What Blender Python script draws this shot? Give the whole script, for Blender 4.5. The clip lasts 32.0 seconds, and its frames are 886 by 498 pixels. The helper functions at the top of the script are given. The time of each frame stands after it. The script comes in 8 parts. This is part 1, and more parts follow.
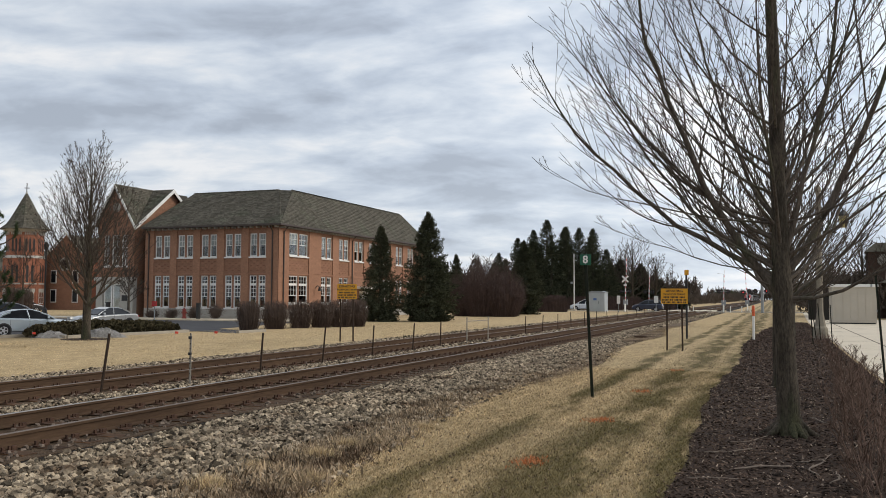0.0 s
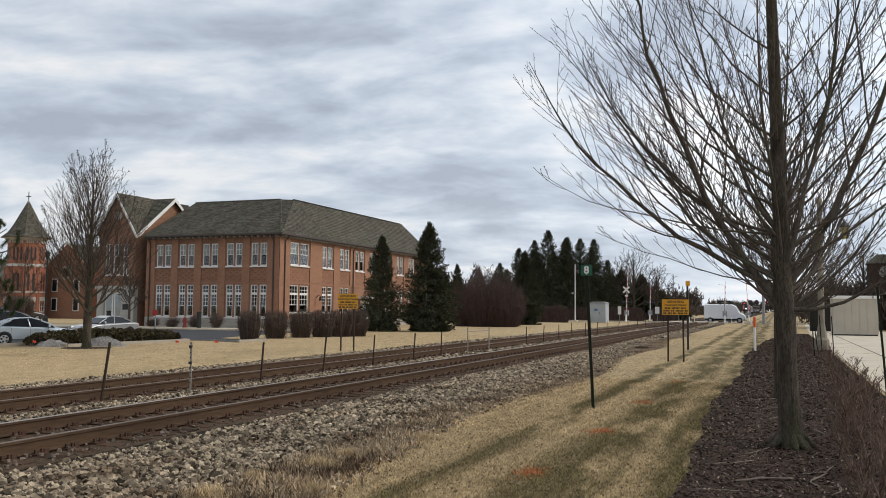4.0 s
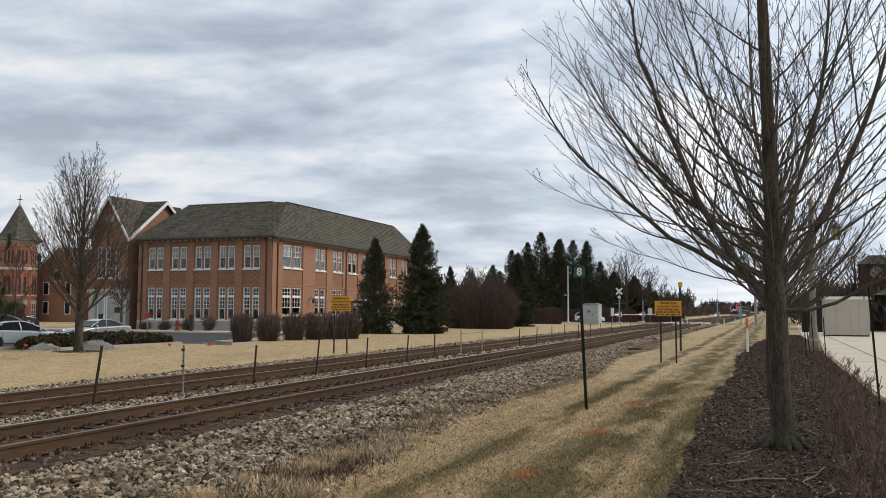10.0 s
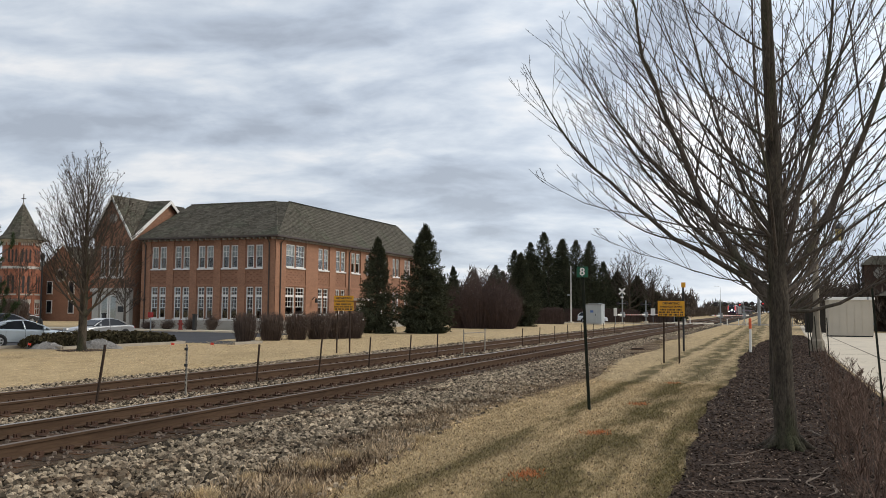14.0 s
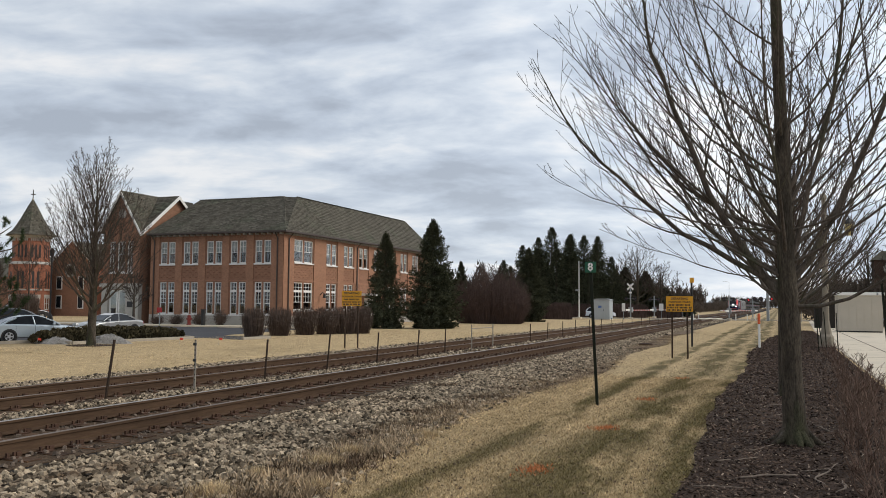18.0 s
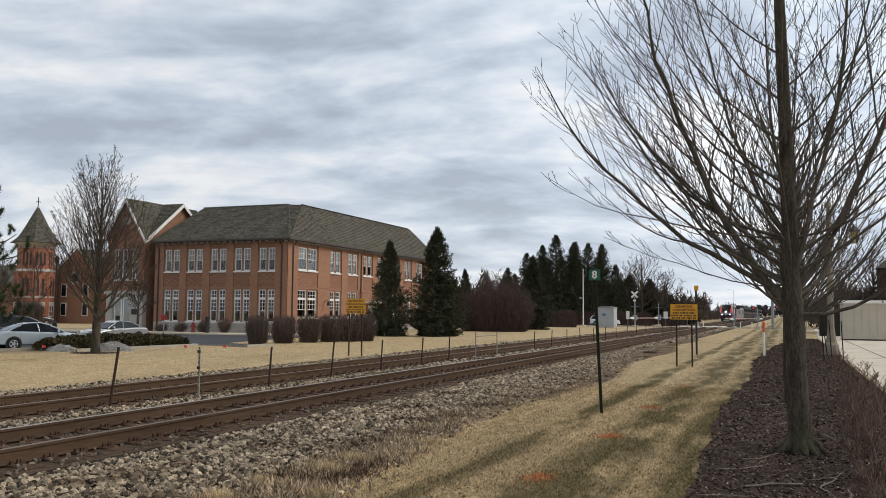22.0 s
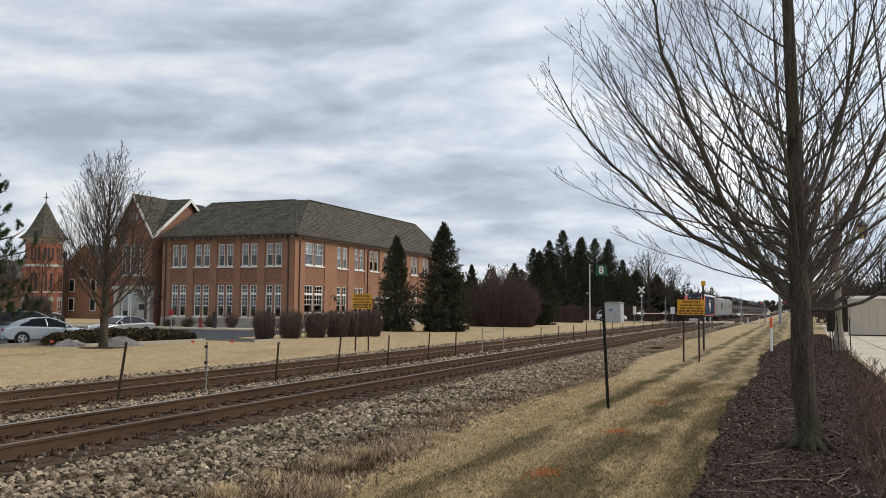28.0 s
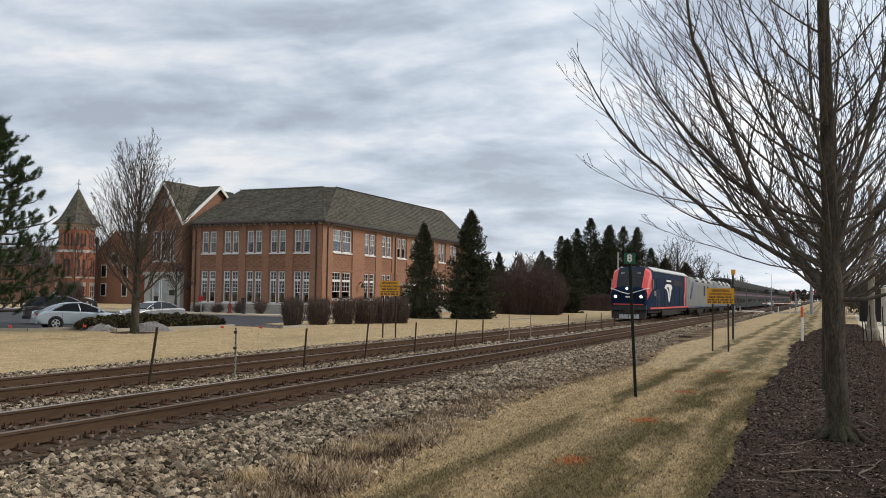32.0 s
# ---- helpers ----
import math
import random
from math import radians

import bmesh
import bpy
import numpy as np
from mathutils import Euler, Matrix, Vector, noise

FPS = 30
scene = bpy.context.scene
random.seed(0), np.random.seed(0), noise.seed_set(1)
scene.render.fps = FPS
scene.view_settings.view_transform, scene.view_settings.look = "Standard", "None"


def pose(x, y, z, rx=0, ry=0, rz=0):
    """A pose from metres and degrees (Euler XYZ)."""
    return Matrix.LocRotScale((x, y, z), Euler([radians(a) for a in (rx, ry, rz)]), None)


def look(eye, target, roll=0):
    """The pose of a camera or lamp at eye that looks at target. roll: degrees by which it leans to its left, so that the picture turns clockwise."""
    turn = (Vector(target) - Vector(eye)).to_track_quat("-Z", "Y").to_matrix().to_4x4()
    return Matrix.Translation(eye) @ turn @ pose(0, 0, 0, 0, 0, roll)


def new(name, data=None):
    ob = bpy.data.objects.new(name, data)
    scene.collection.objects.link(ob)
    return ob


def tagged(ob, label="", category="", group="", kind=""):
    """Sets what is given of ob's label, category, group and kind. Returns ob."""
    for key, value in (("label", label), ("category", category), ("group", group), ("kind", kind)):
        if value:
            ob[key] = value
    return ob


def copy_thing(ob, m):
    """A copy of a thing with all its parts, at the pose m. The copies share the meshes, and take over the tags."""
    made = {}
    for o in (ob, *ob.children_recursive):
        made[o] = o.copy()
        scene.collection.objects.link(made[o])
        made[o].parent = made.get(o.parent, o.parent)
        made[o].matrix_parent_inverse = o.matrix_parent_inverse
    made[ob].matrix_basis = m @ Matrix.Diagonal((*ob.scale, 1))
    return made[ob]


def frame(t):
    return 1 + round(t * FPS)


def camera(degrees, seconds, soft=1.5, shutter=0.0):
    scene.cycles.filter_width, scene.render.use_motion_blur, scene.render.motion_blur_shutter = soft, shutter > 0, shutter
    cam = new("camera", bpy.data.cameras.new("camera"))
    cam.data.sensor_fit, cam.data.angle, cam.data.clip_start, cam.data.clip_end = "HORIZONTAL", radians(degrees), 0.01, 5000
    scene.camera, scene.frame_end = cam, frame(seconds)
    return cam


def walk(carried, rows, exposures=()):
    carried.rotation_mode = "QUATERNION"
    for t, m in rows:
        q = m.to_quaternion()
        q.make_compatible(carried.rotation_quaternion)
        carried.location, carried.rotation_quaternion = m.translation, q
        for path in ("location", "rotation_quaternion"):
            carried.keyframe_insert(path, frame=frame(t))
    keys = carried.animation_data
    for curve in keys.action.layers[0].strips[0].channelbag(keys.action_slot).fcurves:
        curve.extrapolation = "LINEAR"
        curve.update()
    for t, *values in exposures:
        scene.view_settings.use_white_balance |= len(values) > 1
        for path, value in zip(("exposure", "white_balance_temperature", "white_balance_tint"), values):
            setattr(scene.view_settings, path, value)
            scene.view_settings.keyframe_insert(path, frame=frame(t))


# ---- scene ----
# eye 1.94 m over the lawn; the rails run along +y, x grows to the right, rail heads at z = 0.20
cam = camera(54.42, 32.0, soft=0.9)
TURNS = [
    (0, 93.220, -0.274, 21.022),
    (0.5, 93.275, -0.281, 21.022),
    (1, 93.368, -0.360, 21.071),
    (1.5, 93.446, -0.284, 21.115),
    (2, 93.510, -0.294, 21.180),
    (2.5, 93.576, -0.330, 21.236),
    (3, 93.724, -0.418, 21.234),
    (3.5, 93.814, -0.506, 21.126),
    (5.5, 94.072, -0.450, 20.989),
    (6, 94.134, -0.439, 20.997),
    (6.5, 94.081, -0.435, 20.931),
    (7, 94.051, -0.458, 20.849),
    (7.5, 94.018, -0.412, 20.766),
    (8, 93.999, -0.358, 20.694),
    (8.5, 93.961, -0.259, 20.718),
    (9, 93.909, -0.217, 20.673),
    (9.5, 93.913, -0.285, 20.603),
    (10, 94.024, -0.309, 20.624),
    (10.5, 94.096, -0.253, 20.680),
    (11, 94.109, -0.198, 20.752),
    (11.5, 94.102, -0.155, 20.793),
    (12, 94.068, -0.152, 20.785),
    (12.5, 94.056, -0.251, 20.760),
    (13, 94.069, -0.346, 20.731),
    (13.5, 94.081, -0.378, 20.733),
    (14, 94.009, -0.417, 20.812),
    (14.5, 93.957, -0.352, 20.996),
    (16.5, 93.738, -0.313, 21.559),
    (17, 93.649, -0.470, 21.492),
    (17.5, 93.638, -0.481, 21.431),
    (18, 93.689, -0.428, 21.336),
    (18.5, 93.791, -0.425, 21.270),
    (19, 93.872, -0.490, 21.291),
    (19.5, 93.878, -0.463, 21.390),
    (20, 93.941, -0.399, 21.499),
    (20.5, 93.989, -0.476, 21.557),
    (21, 94.063, -0.616, 21.538),
    (21.5, 94.136, -0.580, 21.580),
    (22, 94.198, -0.481, 21.601),
    (22.5, 94.202, -0.517, 21.577),
    (23, 94.218, -0.648, 21.582),
    (23.5, 94.227, -0.672, 21.600),
    (24, 94.294, -0.569, 21.654),
    (24.5, 94.336, -0.522, 21.635),
    (25, 94.356, -0.564, 21.557),
    (25.5, 94.342, -0.602, 21.535),
    (27.5, 94.036, -0.632, 21.929),
    (28, 93.881, -0.510, 22.037),
    (28.5, 93.853, -0.512, 22.205),
    (29, 93.810, -0.487, 22.402),
    (29.5, 93.753, -0.523, 22.602),
    (30, 93.639, -0.485, 22.888),
    (30.5, 93.449, -0.523, 23.167),
    (31, 93.355, -0.734, 23.328),
    (31.5, 93.230, -0.873, 23.449),
    (32, 93.019, -0.837, 23.838),
]
walk(cam, [(t, pose(0, 0, 1.936, rx, ry, rz)) for t, rx, ry, rz in TURNS])

# ---------------------------------------------------------------- light
scene.view_settings.exposure = 0.0


def build_world():
    w = bpy.data.worlds.new("overcast_sky")
    scene.world = w
    w.use_nodes = True
    nt = w.node_tree
    nt.nodes.clear()
    N, L = nt.nodes.new, nt.links.new

    def math_node(op, a, b=None, clamp=False):
        n = N("ShaderNodeMath")
        n.operation, n.use_clamp = op, clamp
        for i, v in enumerate((a, b)):
            if v is None:
                continue
            if isinstance(v, (int, float)):
                n.inputs[i].default_value = v
            else:
                L(v, n.inputs[i])
        return n.outputs[0]

    def ramp(fac, stops):
        r = N("ShaderNodeValToRGB")
        e = r.color_ramp.elements
        while len(e) < len(stops):
            e.new(0.5)
        for el, (p, c) in zip(e, stops):
            el.position, el.color = p, (*c, 1)
        L(fac, r.inputs[0])
        return r.outputs[0]

    tc = N("ShaderNodeTexCoord")
    sep = N("ShaderNodeSeparateXYZ")
    turn = N("ShaderNodeMapping")
    turn.inputs["Rotation"].default_value = (0, 0, -0.363)
    L(tc.outputs["Generated"], turn.inputs[0])
    L(turn.outputs[0], sep.inputs[0])
    z = math_node("MAXIMUM", sep.outputs[2], 0.0)
    zz = math_node("ADD", z, 0.28)
    u, v = math_node("DIVIDE", sep.outputs[0], zz), math_node("DIVIDE", sep.outputs[1], zz)
    comb = N("ShaderNodeCombineXYZ")
    L(u, comb.inputs[0]), L(v, comb.inputs[1])

    def noise_at(scale, detail, rough, off, dist=0.0, sx=1.0, sy=1.0):
        m = N("ShaderNodeMapping")
        m.inputs["Location"].default_value = off
        m.inputs["Scale"].default_value = (sx, sy, 1)
        L(comb.outputs[0], m.inputs[0])
        n = N("ShaderNodeTexNoise")
        n.inputs["Scale"].default_value, n.inputs["Detail"].default_value = scale, detail
        n.inputs["Roughness"].default_value, n.inputs["Distortion"].default_value = rough, dist
        L(m.outputs[0], n.inputs["Vector"])
        return n.outputs["Fac"]

    big = noise_at(2.5, 6, 0.52, (5.3, 2.9, 0), 0.35, 0.7, 1.05)
    fine = noise_at(8.0, 5, 0.55, (1.7, 2.2, 4), 0.3, 0.7, 1.05)
    mix = math_node("ADD", math_node("MULTIPLY", big, 0.72), math_node("MULTIPLY", fine, 0.28))
    cloud = ramp(mix, ((0.37, (0.435, 0.49, 0.58)), (0.45, (0.57, 0.642, 0.75)), (0.52, (0.725, 0.79, 0.875)), (0.60, (0.95, 0.96, 0.98))))
    # paler band low in the sky
    low = math_node("POWER", math_node("SUBTRACT", 1.0, z, clamp=True), 9.0)
    band = N("ShaderNodeMixRGB")
    band.blend_type = "MIX"
    L(math_node("MULTIPLY", low, 0.35), band.inputs[0])
    L(cloud, band.inputs[1])
    band.inputs[2].default_value = (0.74, 0.80, 0.86, 1)
    # thinner cloud towards the hidden sun
    dot = N("ShaderNodeVectorMath")
    dot.operation = "DOT_PRODUCT"
    dot.inputs[1].default_value = (0.72, 0.55, 0.42)
    L(tc.outputs["Generated"], dot.inputs[0])
    near_sun = math_node("POWER", math_node("MAXIMUM", dot.outputs["Value"], 0.0), 2.0)
    glare = math_node("ADD", math_node("MULTIPLY", near_sun, 0.55), 0.89)
    comb2 = N("ShaderNodeCombineXYZ")
    for i in range(3):
        L(glare, comb2.inputs[i])
    lit = N("ShaderNodeMixRGB")
    lit.blend_type = "MULTIPLY"
    lit.inputs[0].default_value = 1.0
    L(band.outputs[0], lit.inputs[1]), L(comb2.outputs[0], lit.inputs[2])

    sky = N("ShaderNodeTexSky")
    sky.sky_type, sky.sun_disc = "NISHITA", False
    sky.sun_elevation, sky.sun_rotation = radians(34), radians(70)
    bg_sky, bg_cloud, add, out = N("ShaderNodeBackground"), N("ShaderNodeBackground"), N("ShaderNodeAddShader"), N("ShaderNodeOutputWorld")
    L(sky.outputs[0], bg_sky.inputs[0])
    bg_sky.inputs[1].default_value = 0.006
    L(lit.outputs[0], bg_cloud.inputs[0])
    bg_cloud.inputs[1].default_value = 0.97
    L(bg_sky.outputs[0], add.inputs[0]), L(bg_cloud.outputs[0], add.inputs[1])
    L(add.outputs[0], out.inputs[0])


build_world()
sun_data = bpy.data.lights.new("sun_behind_cloud", "SUN")
sun_data.energy, sun_data.angle, sun_data.color = 1.7, radians(25), (1.0, 0.93, 0.82)
sun = new("sun_behind_cloud", sun_data)
sun.matrix_world = look((60, 22, 44), (0, 0, 0))

# ---------------------------------------------------------------- materials
def material(name, base, rough=0.8, second=None, scale=6.0, spread=0.5, grain=60.0, grain_amount=0.25, bump=0.15, metal=0.0, per_piece=0.0,
             per_island=0.0, stretch=(1, 1, 1), third=None, third_scale=0.6, third_at=0.55, bump_size=0.02, gloss_coat=0.0, stripes=()):
    """Base colour with broad stains towards 'second' and 'third', fine grain and relief."""
    m = bpy.data.materials.new(name)
    m.use_nodes = True
    nt = m.node_tree
    N, L = nt.nodes.new, nt.links.new
    b = nt.nodes["Principled BSDF"]
    b.inputs["Roughness"].default_value, b.inputs["Metallic"].default_value = rough, metal
    if rough > 0.74:
        b.inputs["Specular IOR Level"].default_value = 0.12
    if gloss_coat:
        b.inputs["Coat Weight"].default_value, b.inputs["Coat Roughness"].default_value = gloss_coat, 0.08
    tc, mp = N("ShaderNodeTexCoord"), N("ShaderNodeMapping")
    mp.inputs["Scale"].default_value = stretch
    L(tc.outputs["Object"], mp.inputs[0])

    def noise_node(s, detail=4.0, rough_=0.6):
        n = N("ShaderNodeTexNoise")
        n.inputs["Scale"].default_value, n.inputs["Detail"].default_value, n.inputs["Roughness"].default_value = s, detail, rough_
        L(mp.outputs[0], n.inputs["Vector"])
        return n.outputs["Fac"]

    def span(sock, a, c, lo=0.0, hi=1.0):
        n = N("ShaderNodeMapRange")
        for i, v in enumerate((a, c, lo, hi)):
            n.inputs[i + 1].default_value = v
        L(sock, n.inputs[0])
        return n.outputs[0]

    def blend(fac, x, y, mode="MIX"):
        n = N("ShaderNodeMixRGB")
        n.blend_type = mode
        for i, v in enumerate((fac, x, y)):
            if isinstance(v, tuple):
                n.inputs[i].default_value = (*v, 1)
            elif isinstance(v, (int, float)):
                n.inputs[i].default_value = v
            else:
                L(v, n.inputs[i])
        return n.outputs[0]

    second = second or tuple(c * 0.72 for c in base)
    col = blend(span(noise_node(scale), 0.5 - spread / 2, 0.5 + spread / 2), base, second)
    if third:
        patch = noise_node(third_scale, 5.0)
        if stripes:
            # greener mowing strips along y, broken up by the patches
            sx, bend = N("ShaderNodeSeparateXYZ"), N("ShaderNodeMath")
            L(tc.outputs["Object"], sx.inputs[0])
            bend.operation = "MULTIPLY_ADD"
            L(noise_node(0.5, 2.0), bend.inputs[0])
            bend.inputs[1].default_value = 1.1
            L(sx.outputs[0], bend.inputs[2])
            mask = None
            for centre, half in stripes:
                off, dist = N("ShaderNodeMath"), N("ShaderNodeMath")
                off.operation, dist.operation = "SUBTRACT", "ABSOLUTE"
                L(bend.outputs[0], off.inputs[0])
                off.inputs[1].default_value = centre + 0.55
                L(off.outputs[0], dist.inputs[0])
                one = span(dist.outputs[0], half, half * 0.35)
                if mask is not None:
                    both = N("ShaderNodeMath")
                    both.operation = "MAXIMUM"
                    L(mask, both.inputs[0]), L(one, both.inputs[1])
                    one = both.outputs[0]
                mask = one
            lit = N("ShaderNodeMath")
            lit.operation = "MULTIPLY"
            L(mask, lit.inputs[0]), L(span(patch, third_at - 0.12, third_at + 0.06), lit.inputs[1])
            col = blend(lit.outputs[0], col, third)
            thin = (0.27, 0.205, 0.112)
            col = blend(span(noise_node(0.16, 4.0), 0.52, 0.66, 0.0, 0.45), col, thin)
        else:
            col = blend(span(patch, third_at, third_at + 0.12), col, third)
    g = noise_node(grain, 3.0, 0.7)
    val = span(g, 0.25, 0.75, 1 - grain_amount, 1 + grain_amount)
    if per_piece:
        oi = N("ShaderNodeObjectInfo")
        pp = span(oi.outputs["Random"], 0, 1, 1 - per_piece, 1 + per_piece)
        mul = N("ShaderNodeMath")
        mul.operation = "MULTIPLY"
        L(val, mul.inputs[0]), L(pp, mul.inputs[1])
        val = mul.outputs[0]
    if per_island:
        ge = N("ShaderNodeNewGeometry")
        pp = span(ge.outputs["Random Per Island"], 0, 1, 1 - per_island, 1 + per_island)
        mul = N("ShaderNodeMath")
        mul.operation = "MULTIPLY"
        L(val, mul.inputs[0]), L(pp, mul.inputs[1])
        val = mul.outputs[0]
    comb = N("ShaderNodeCombineXYZ")
    for i in range(3):
        L(val, comb.inputs[i])
    col = blend(1.0, col, comb.outputs[0], "MULTIPLY")
    L(col, b.inputs["Base Color"])
    if bump:
        bn = N("ShaderNodeBump")
        bn.inputs["Strength"].default_value, bn.inputs["Distance"].default_value = bump, bump_size
        L(g, bn.inputs["Height"])
        L(bn.outputs[0], b.inputs["Normal"])
    return m


def glass_pane(name, tint=(0.03, 0.035, 0.04), rough=0.03, clear=False):
    m = bpy.data.materials.new(name)
    m.use_nodes = True
    b = m.node_tree.nodes["Principled BSDF"]
    b.inputs["Base Color"].default_value = (*tint, 1)
    b.inputs["Roughness"].default_value = rough
    b.inputs["Specular IOR Level"].default_value = 0.28
    if clear:
        b.inputs["Transmission Weight"].default_value = 1.0
    return m


def glow(name, colour, strength):
    m = bpy.data.materials.new(name)
    m.use_nodes = True
    b = m.node_tree.nodes["Principled BSDF"]
    b.inputs["Base Color"].default_value = (*colour, 1)
    b.inputs["Emission Color"].default_value = (*colour, 1)
    b.inputs["Emission Strength"].default_value = strength
    return m


M_LAWN = material("dormant_turf", (0.53, 0.395, 0.22), 0.95, (0.32, 0.235, 0.13), 2.6, 0.45, 16, 0.5, 0.6, third=(0.128, 0.100, 0.046), third_scale=1.1, third_at=0.455, stripes=((-2.25, 0.78), (-1.15, 0.55), (-3.6, 0.35), (0.6, 1.2)), stretch=(1.6, 0.35, 1), bump_size=0.05)
M_BLADE = material("dry_grass_blade", (0.66, 0.51, 0.31), 0.9, (0.41, 0.31, 0.175), 2.6, 0.45, 12, 0.4, 0, per_island=0.45, third=(0.19, 0.152, 0.070), third_scale=1.1, third_at=0.455, stripes=((-2.25, 0.78), (-1.15, 0.55), (-3.6, 0.35), (0.6, 1.2)), stretch=(1.6, 0.35, 1))
M_WEED = material("dead_weed", (0.42, 0.315, 0.20), 0.95, (0.115, 0.076, 0.048), 0.9, 0.25, 30, 0.2, 0, per_island=0.7)
M_STONE = material("ballast_stone", (0.43, 0.345, 0.24), 0.9, (0.085, 0.062, 0.042), 6.0, 0.5, 60, 0.25, 0.4, per_island=0.9, third=(0.12, 0.082, 0.052), third_scale=0.9, third_at=0.54)
# bed colour near black: stands for the shadow in gaps between loose stones
M_BED = material("ballast_bed_gap_shade", (0.040, 0.032, 0.025), 0.95, (0.018, 0.014, 0.011), 22, 0.35, 40, 0.5, 0.9, bump_size=0.06, third=(0.10, 0.082, 0.06), third_scale=9.0, third_at=0.58)
M_DIRT = material("gravelly_soil", (0.20, 0.144, 0.096), 0.95, (0.085, 0.061, 0.041), 1.6, 0.4, 40, 0.5, 0.7, bump_size=0.03)
M_FOULED = material("fouled_ballast", (0.13, 0.087, 0.055), 0.95, (0.06, 0.041, 0.027), 9, 0.4, 35, 0.5, 0.8, bump_size=0.05)
M_DIRTYSTONE = material("rust_stained_stone", (0.20, 0.155, 0.118), 0.9, (0.085, 0.062, 0.048), 3, 0.6, 60, 0.2, 0.3, per_island=0.5)
M_RAIL = material("rusty_rail_web", (0.105, 0.064, 0.038), 0.85, (0.062, 0.038, 0.024), 3, 0.5, 30, 0.25, 0.2, stretch=(1, 0.1, 1))
M_HEAD = material("polished_rail_head", (0.36, 0.33, 0.30), 0.36, (0.20, 0.16, 0.13), 2, 0.6, 40, 0.1, 0.05, metal=0.8, stretch=(1, 0.1, 1))
M_TIE = material("creosoted_tie", (0.10, 0.058, 0.035), 0.9, (0.045, 0.029, 0.020), 5, 0.5, 30, 0.3, 0.5, per_piece=0.4, stretch=(0.3, 2, 1), third=(0.18, 0.088, 0.042), third_scale=2.0, third_at=0.56)
M_PLATE = material("rusty_plate", (0.115, 0.062, 0.04), 0.85, (0.05, 0.032, 0.024), 9, 0.5, 50, 0.3, 0.2)
M_MULCH = material("bark_mulch", (0.070, 0.047, 0.035), 0.95, (0.032, 0.021, 0.016), 3, 0.5, 40, 0.5, 0.9, bump_size=0.05)
M_CHIP = material("mulch_chip", (0.096, 0.065, 0.048), 0.95, (0.036, 0.025, 0.019), 1.2, 0.4, 40, 0.3, 0.2, per_island=0.85)
M_PALECHIP = material("pale_wood_chip", (0.42, 0.33, 0.25), 0.9, (0.24, 0.18, 0.14), 5, 0.5, 40, 0.3, 0.2, per_island=0.35)
M_CONC = material("pale_concrete", (0.61, 0.53, 0.41), 0.85, (0.51, 0.445, 0.35), 0.8, 0.5, 70, 0.1, 0.15, third=(0.40, 0.35, 0.28), third_scale=0.5, third_at=0.58)
M_KERB = material("dull_kerb_concrete", (0.40, 0.35, 0.28), 0.9, (0.30, 0.265, 0.21), 1.5, 0.5, 40, 0.15, 0.2)
M_REDSHRUB = material("red_brown_shrub_twig", (0.165, 0.108, 0.080), 0.9, (0.085, 0.056, 0.044), 2, 0.5, 20, 0.2, 0, per_island=0.45)
M_ASPH = material("worn_asphalt", (0.075, 0.075, 0.08), 0.88, (0.055, 0.055, 0.058), 0.6, 0.5, 90, 0.3, 0.3, third=(0.12, 0.118, 0.115), third_scale=0.4, third_at=0.58)
M_SNOW = material("dirty_snow", (0.40, 0.385, 0.36), 0.85, (0.17, 0.15, 0.13), 3.0, 0.6, 14, 0.4, 0.8, bump_size=0.08)
M_BARK = material("grey_bark", (0.125, 0.101, 0.080), 0.9, (0.052, 0.042, 0.033), 9, 0.5, 40, 0.5, 0.9, stretch=(1, 1, 0.3), third=(0.070, 0.068, 0.044), third_scale=1.6, third_at=0.52)
M_TWIG = material("bare_twig", (0.078, 0.057, 0.047), 0.9, (0.046, 0.034, 0.028), 2, 0.5, 20, 0.2, 0, per_island=0.35)
M_TWIG_RED = material("reddish_twig", (0.125, 0.085, 0.072), 0.9, (0.07, 0.05, 0.044), 2, 0.5, 20, 0.2, 0, per_island=0.35)
M_TWIG_BROWN = material("hedge_twig", (0.165, 0.122, 0.098), 0.95, (0.095, 0.07, 0.058), 2, 0.5, 20, 0.2, 0, per_island=0.45)
M_NEEDLE = material("spruce_needle", (0.092, 0.096, 0.056), 0.85, (0.048, 0.053, 0.032), 0.8, 0.5, 10, 0.25, 0, per_island=0.65)
M_PINE = material("pine_needle", (0.062, 0.082, 0.036), 0.85, (0.034, 0.050, 0.022), 0.8, 0.5, 10, 0.25, 0, per_island=0.5)
M_JUNIPER = material("juniper_foliage", (0.085, 0.066, 0.036), 0.9, (0.048, 0.044, 0.024), 1.0, 0.5, 10, 0.25, 0, per_island=0.45)
M_FARWOOD = material("far_bare_wood", (0.125, 0.097, 0.078), 0.95, (0.07, 0.057, 0.046), 0.2, 0.5, 3, 0.3, 0, per_island=0.4)
M_BRICK = material("red_orange_brick", (0.315, 0.169, 0.108), 0.88, (0.22, 0.118, 0.077), 1.3, 0.6, 7, 0.42, 0.1, stretch=(1, 1, 2.6))
M_PIER = material("plain_brick_pier", (0.342, 0.184, 0.117), 0.88, (0.275, 0.147, 0.094), 1.3, 0.6, 7, 0.32, 0.1, stretch=(1, 1, 2.6))
M_BRICK_DARK = material("dark_brick_header", (0.21, 0.098, 0.06), 0.88, (0.16, 0.075, 0.048), 1.3, 0.6, 14, 0.1, 0.1)
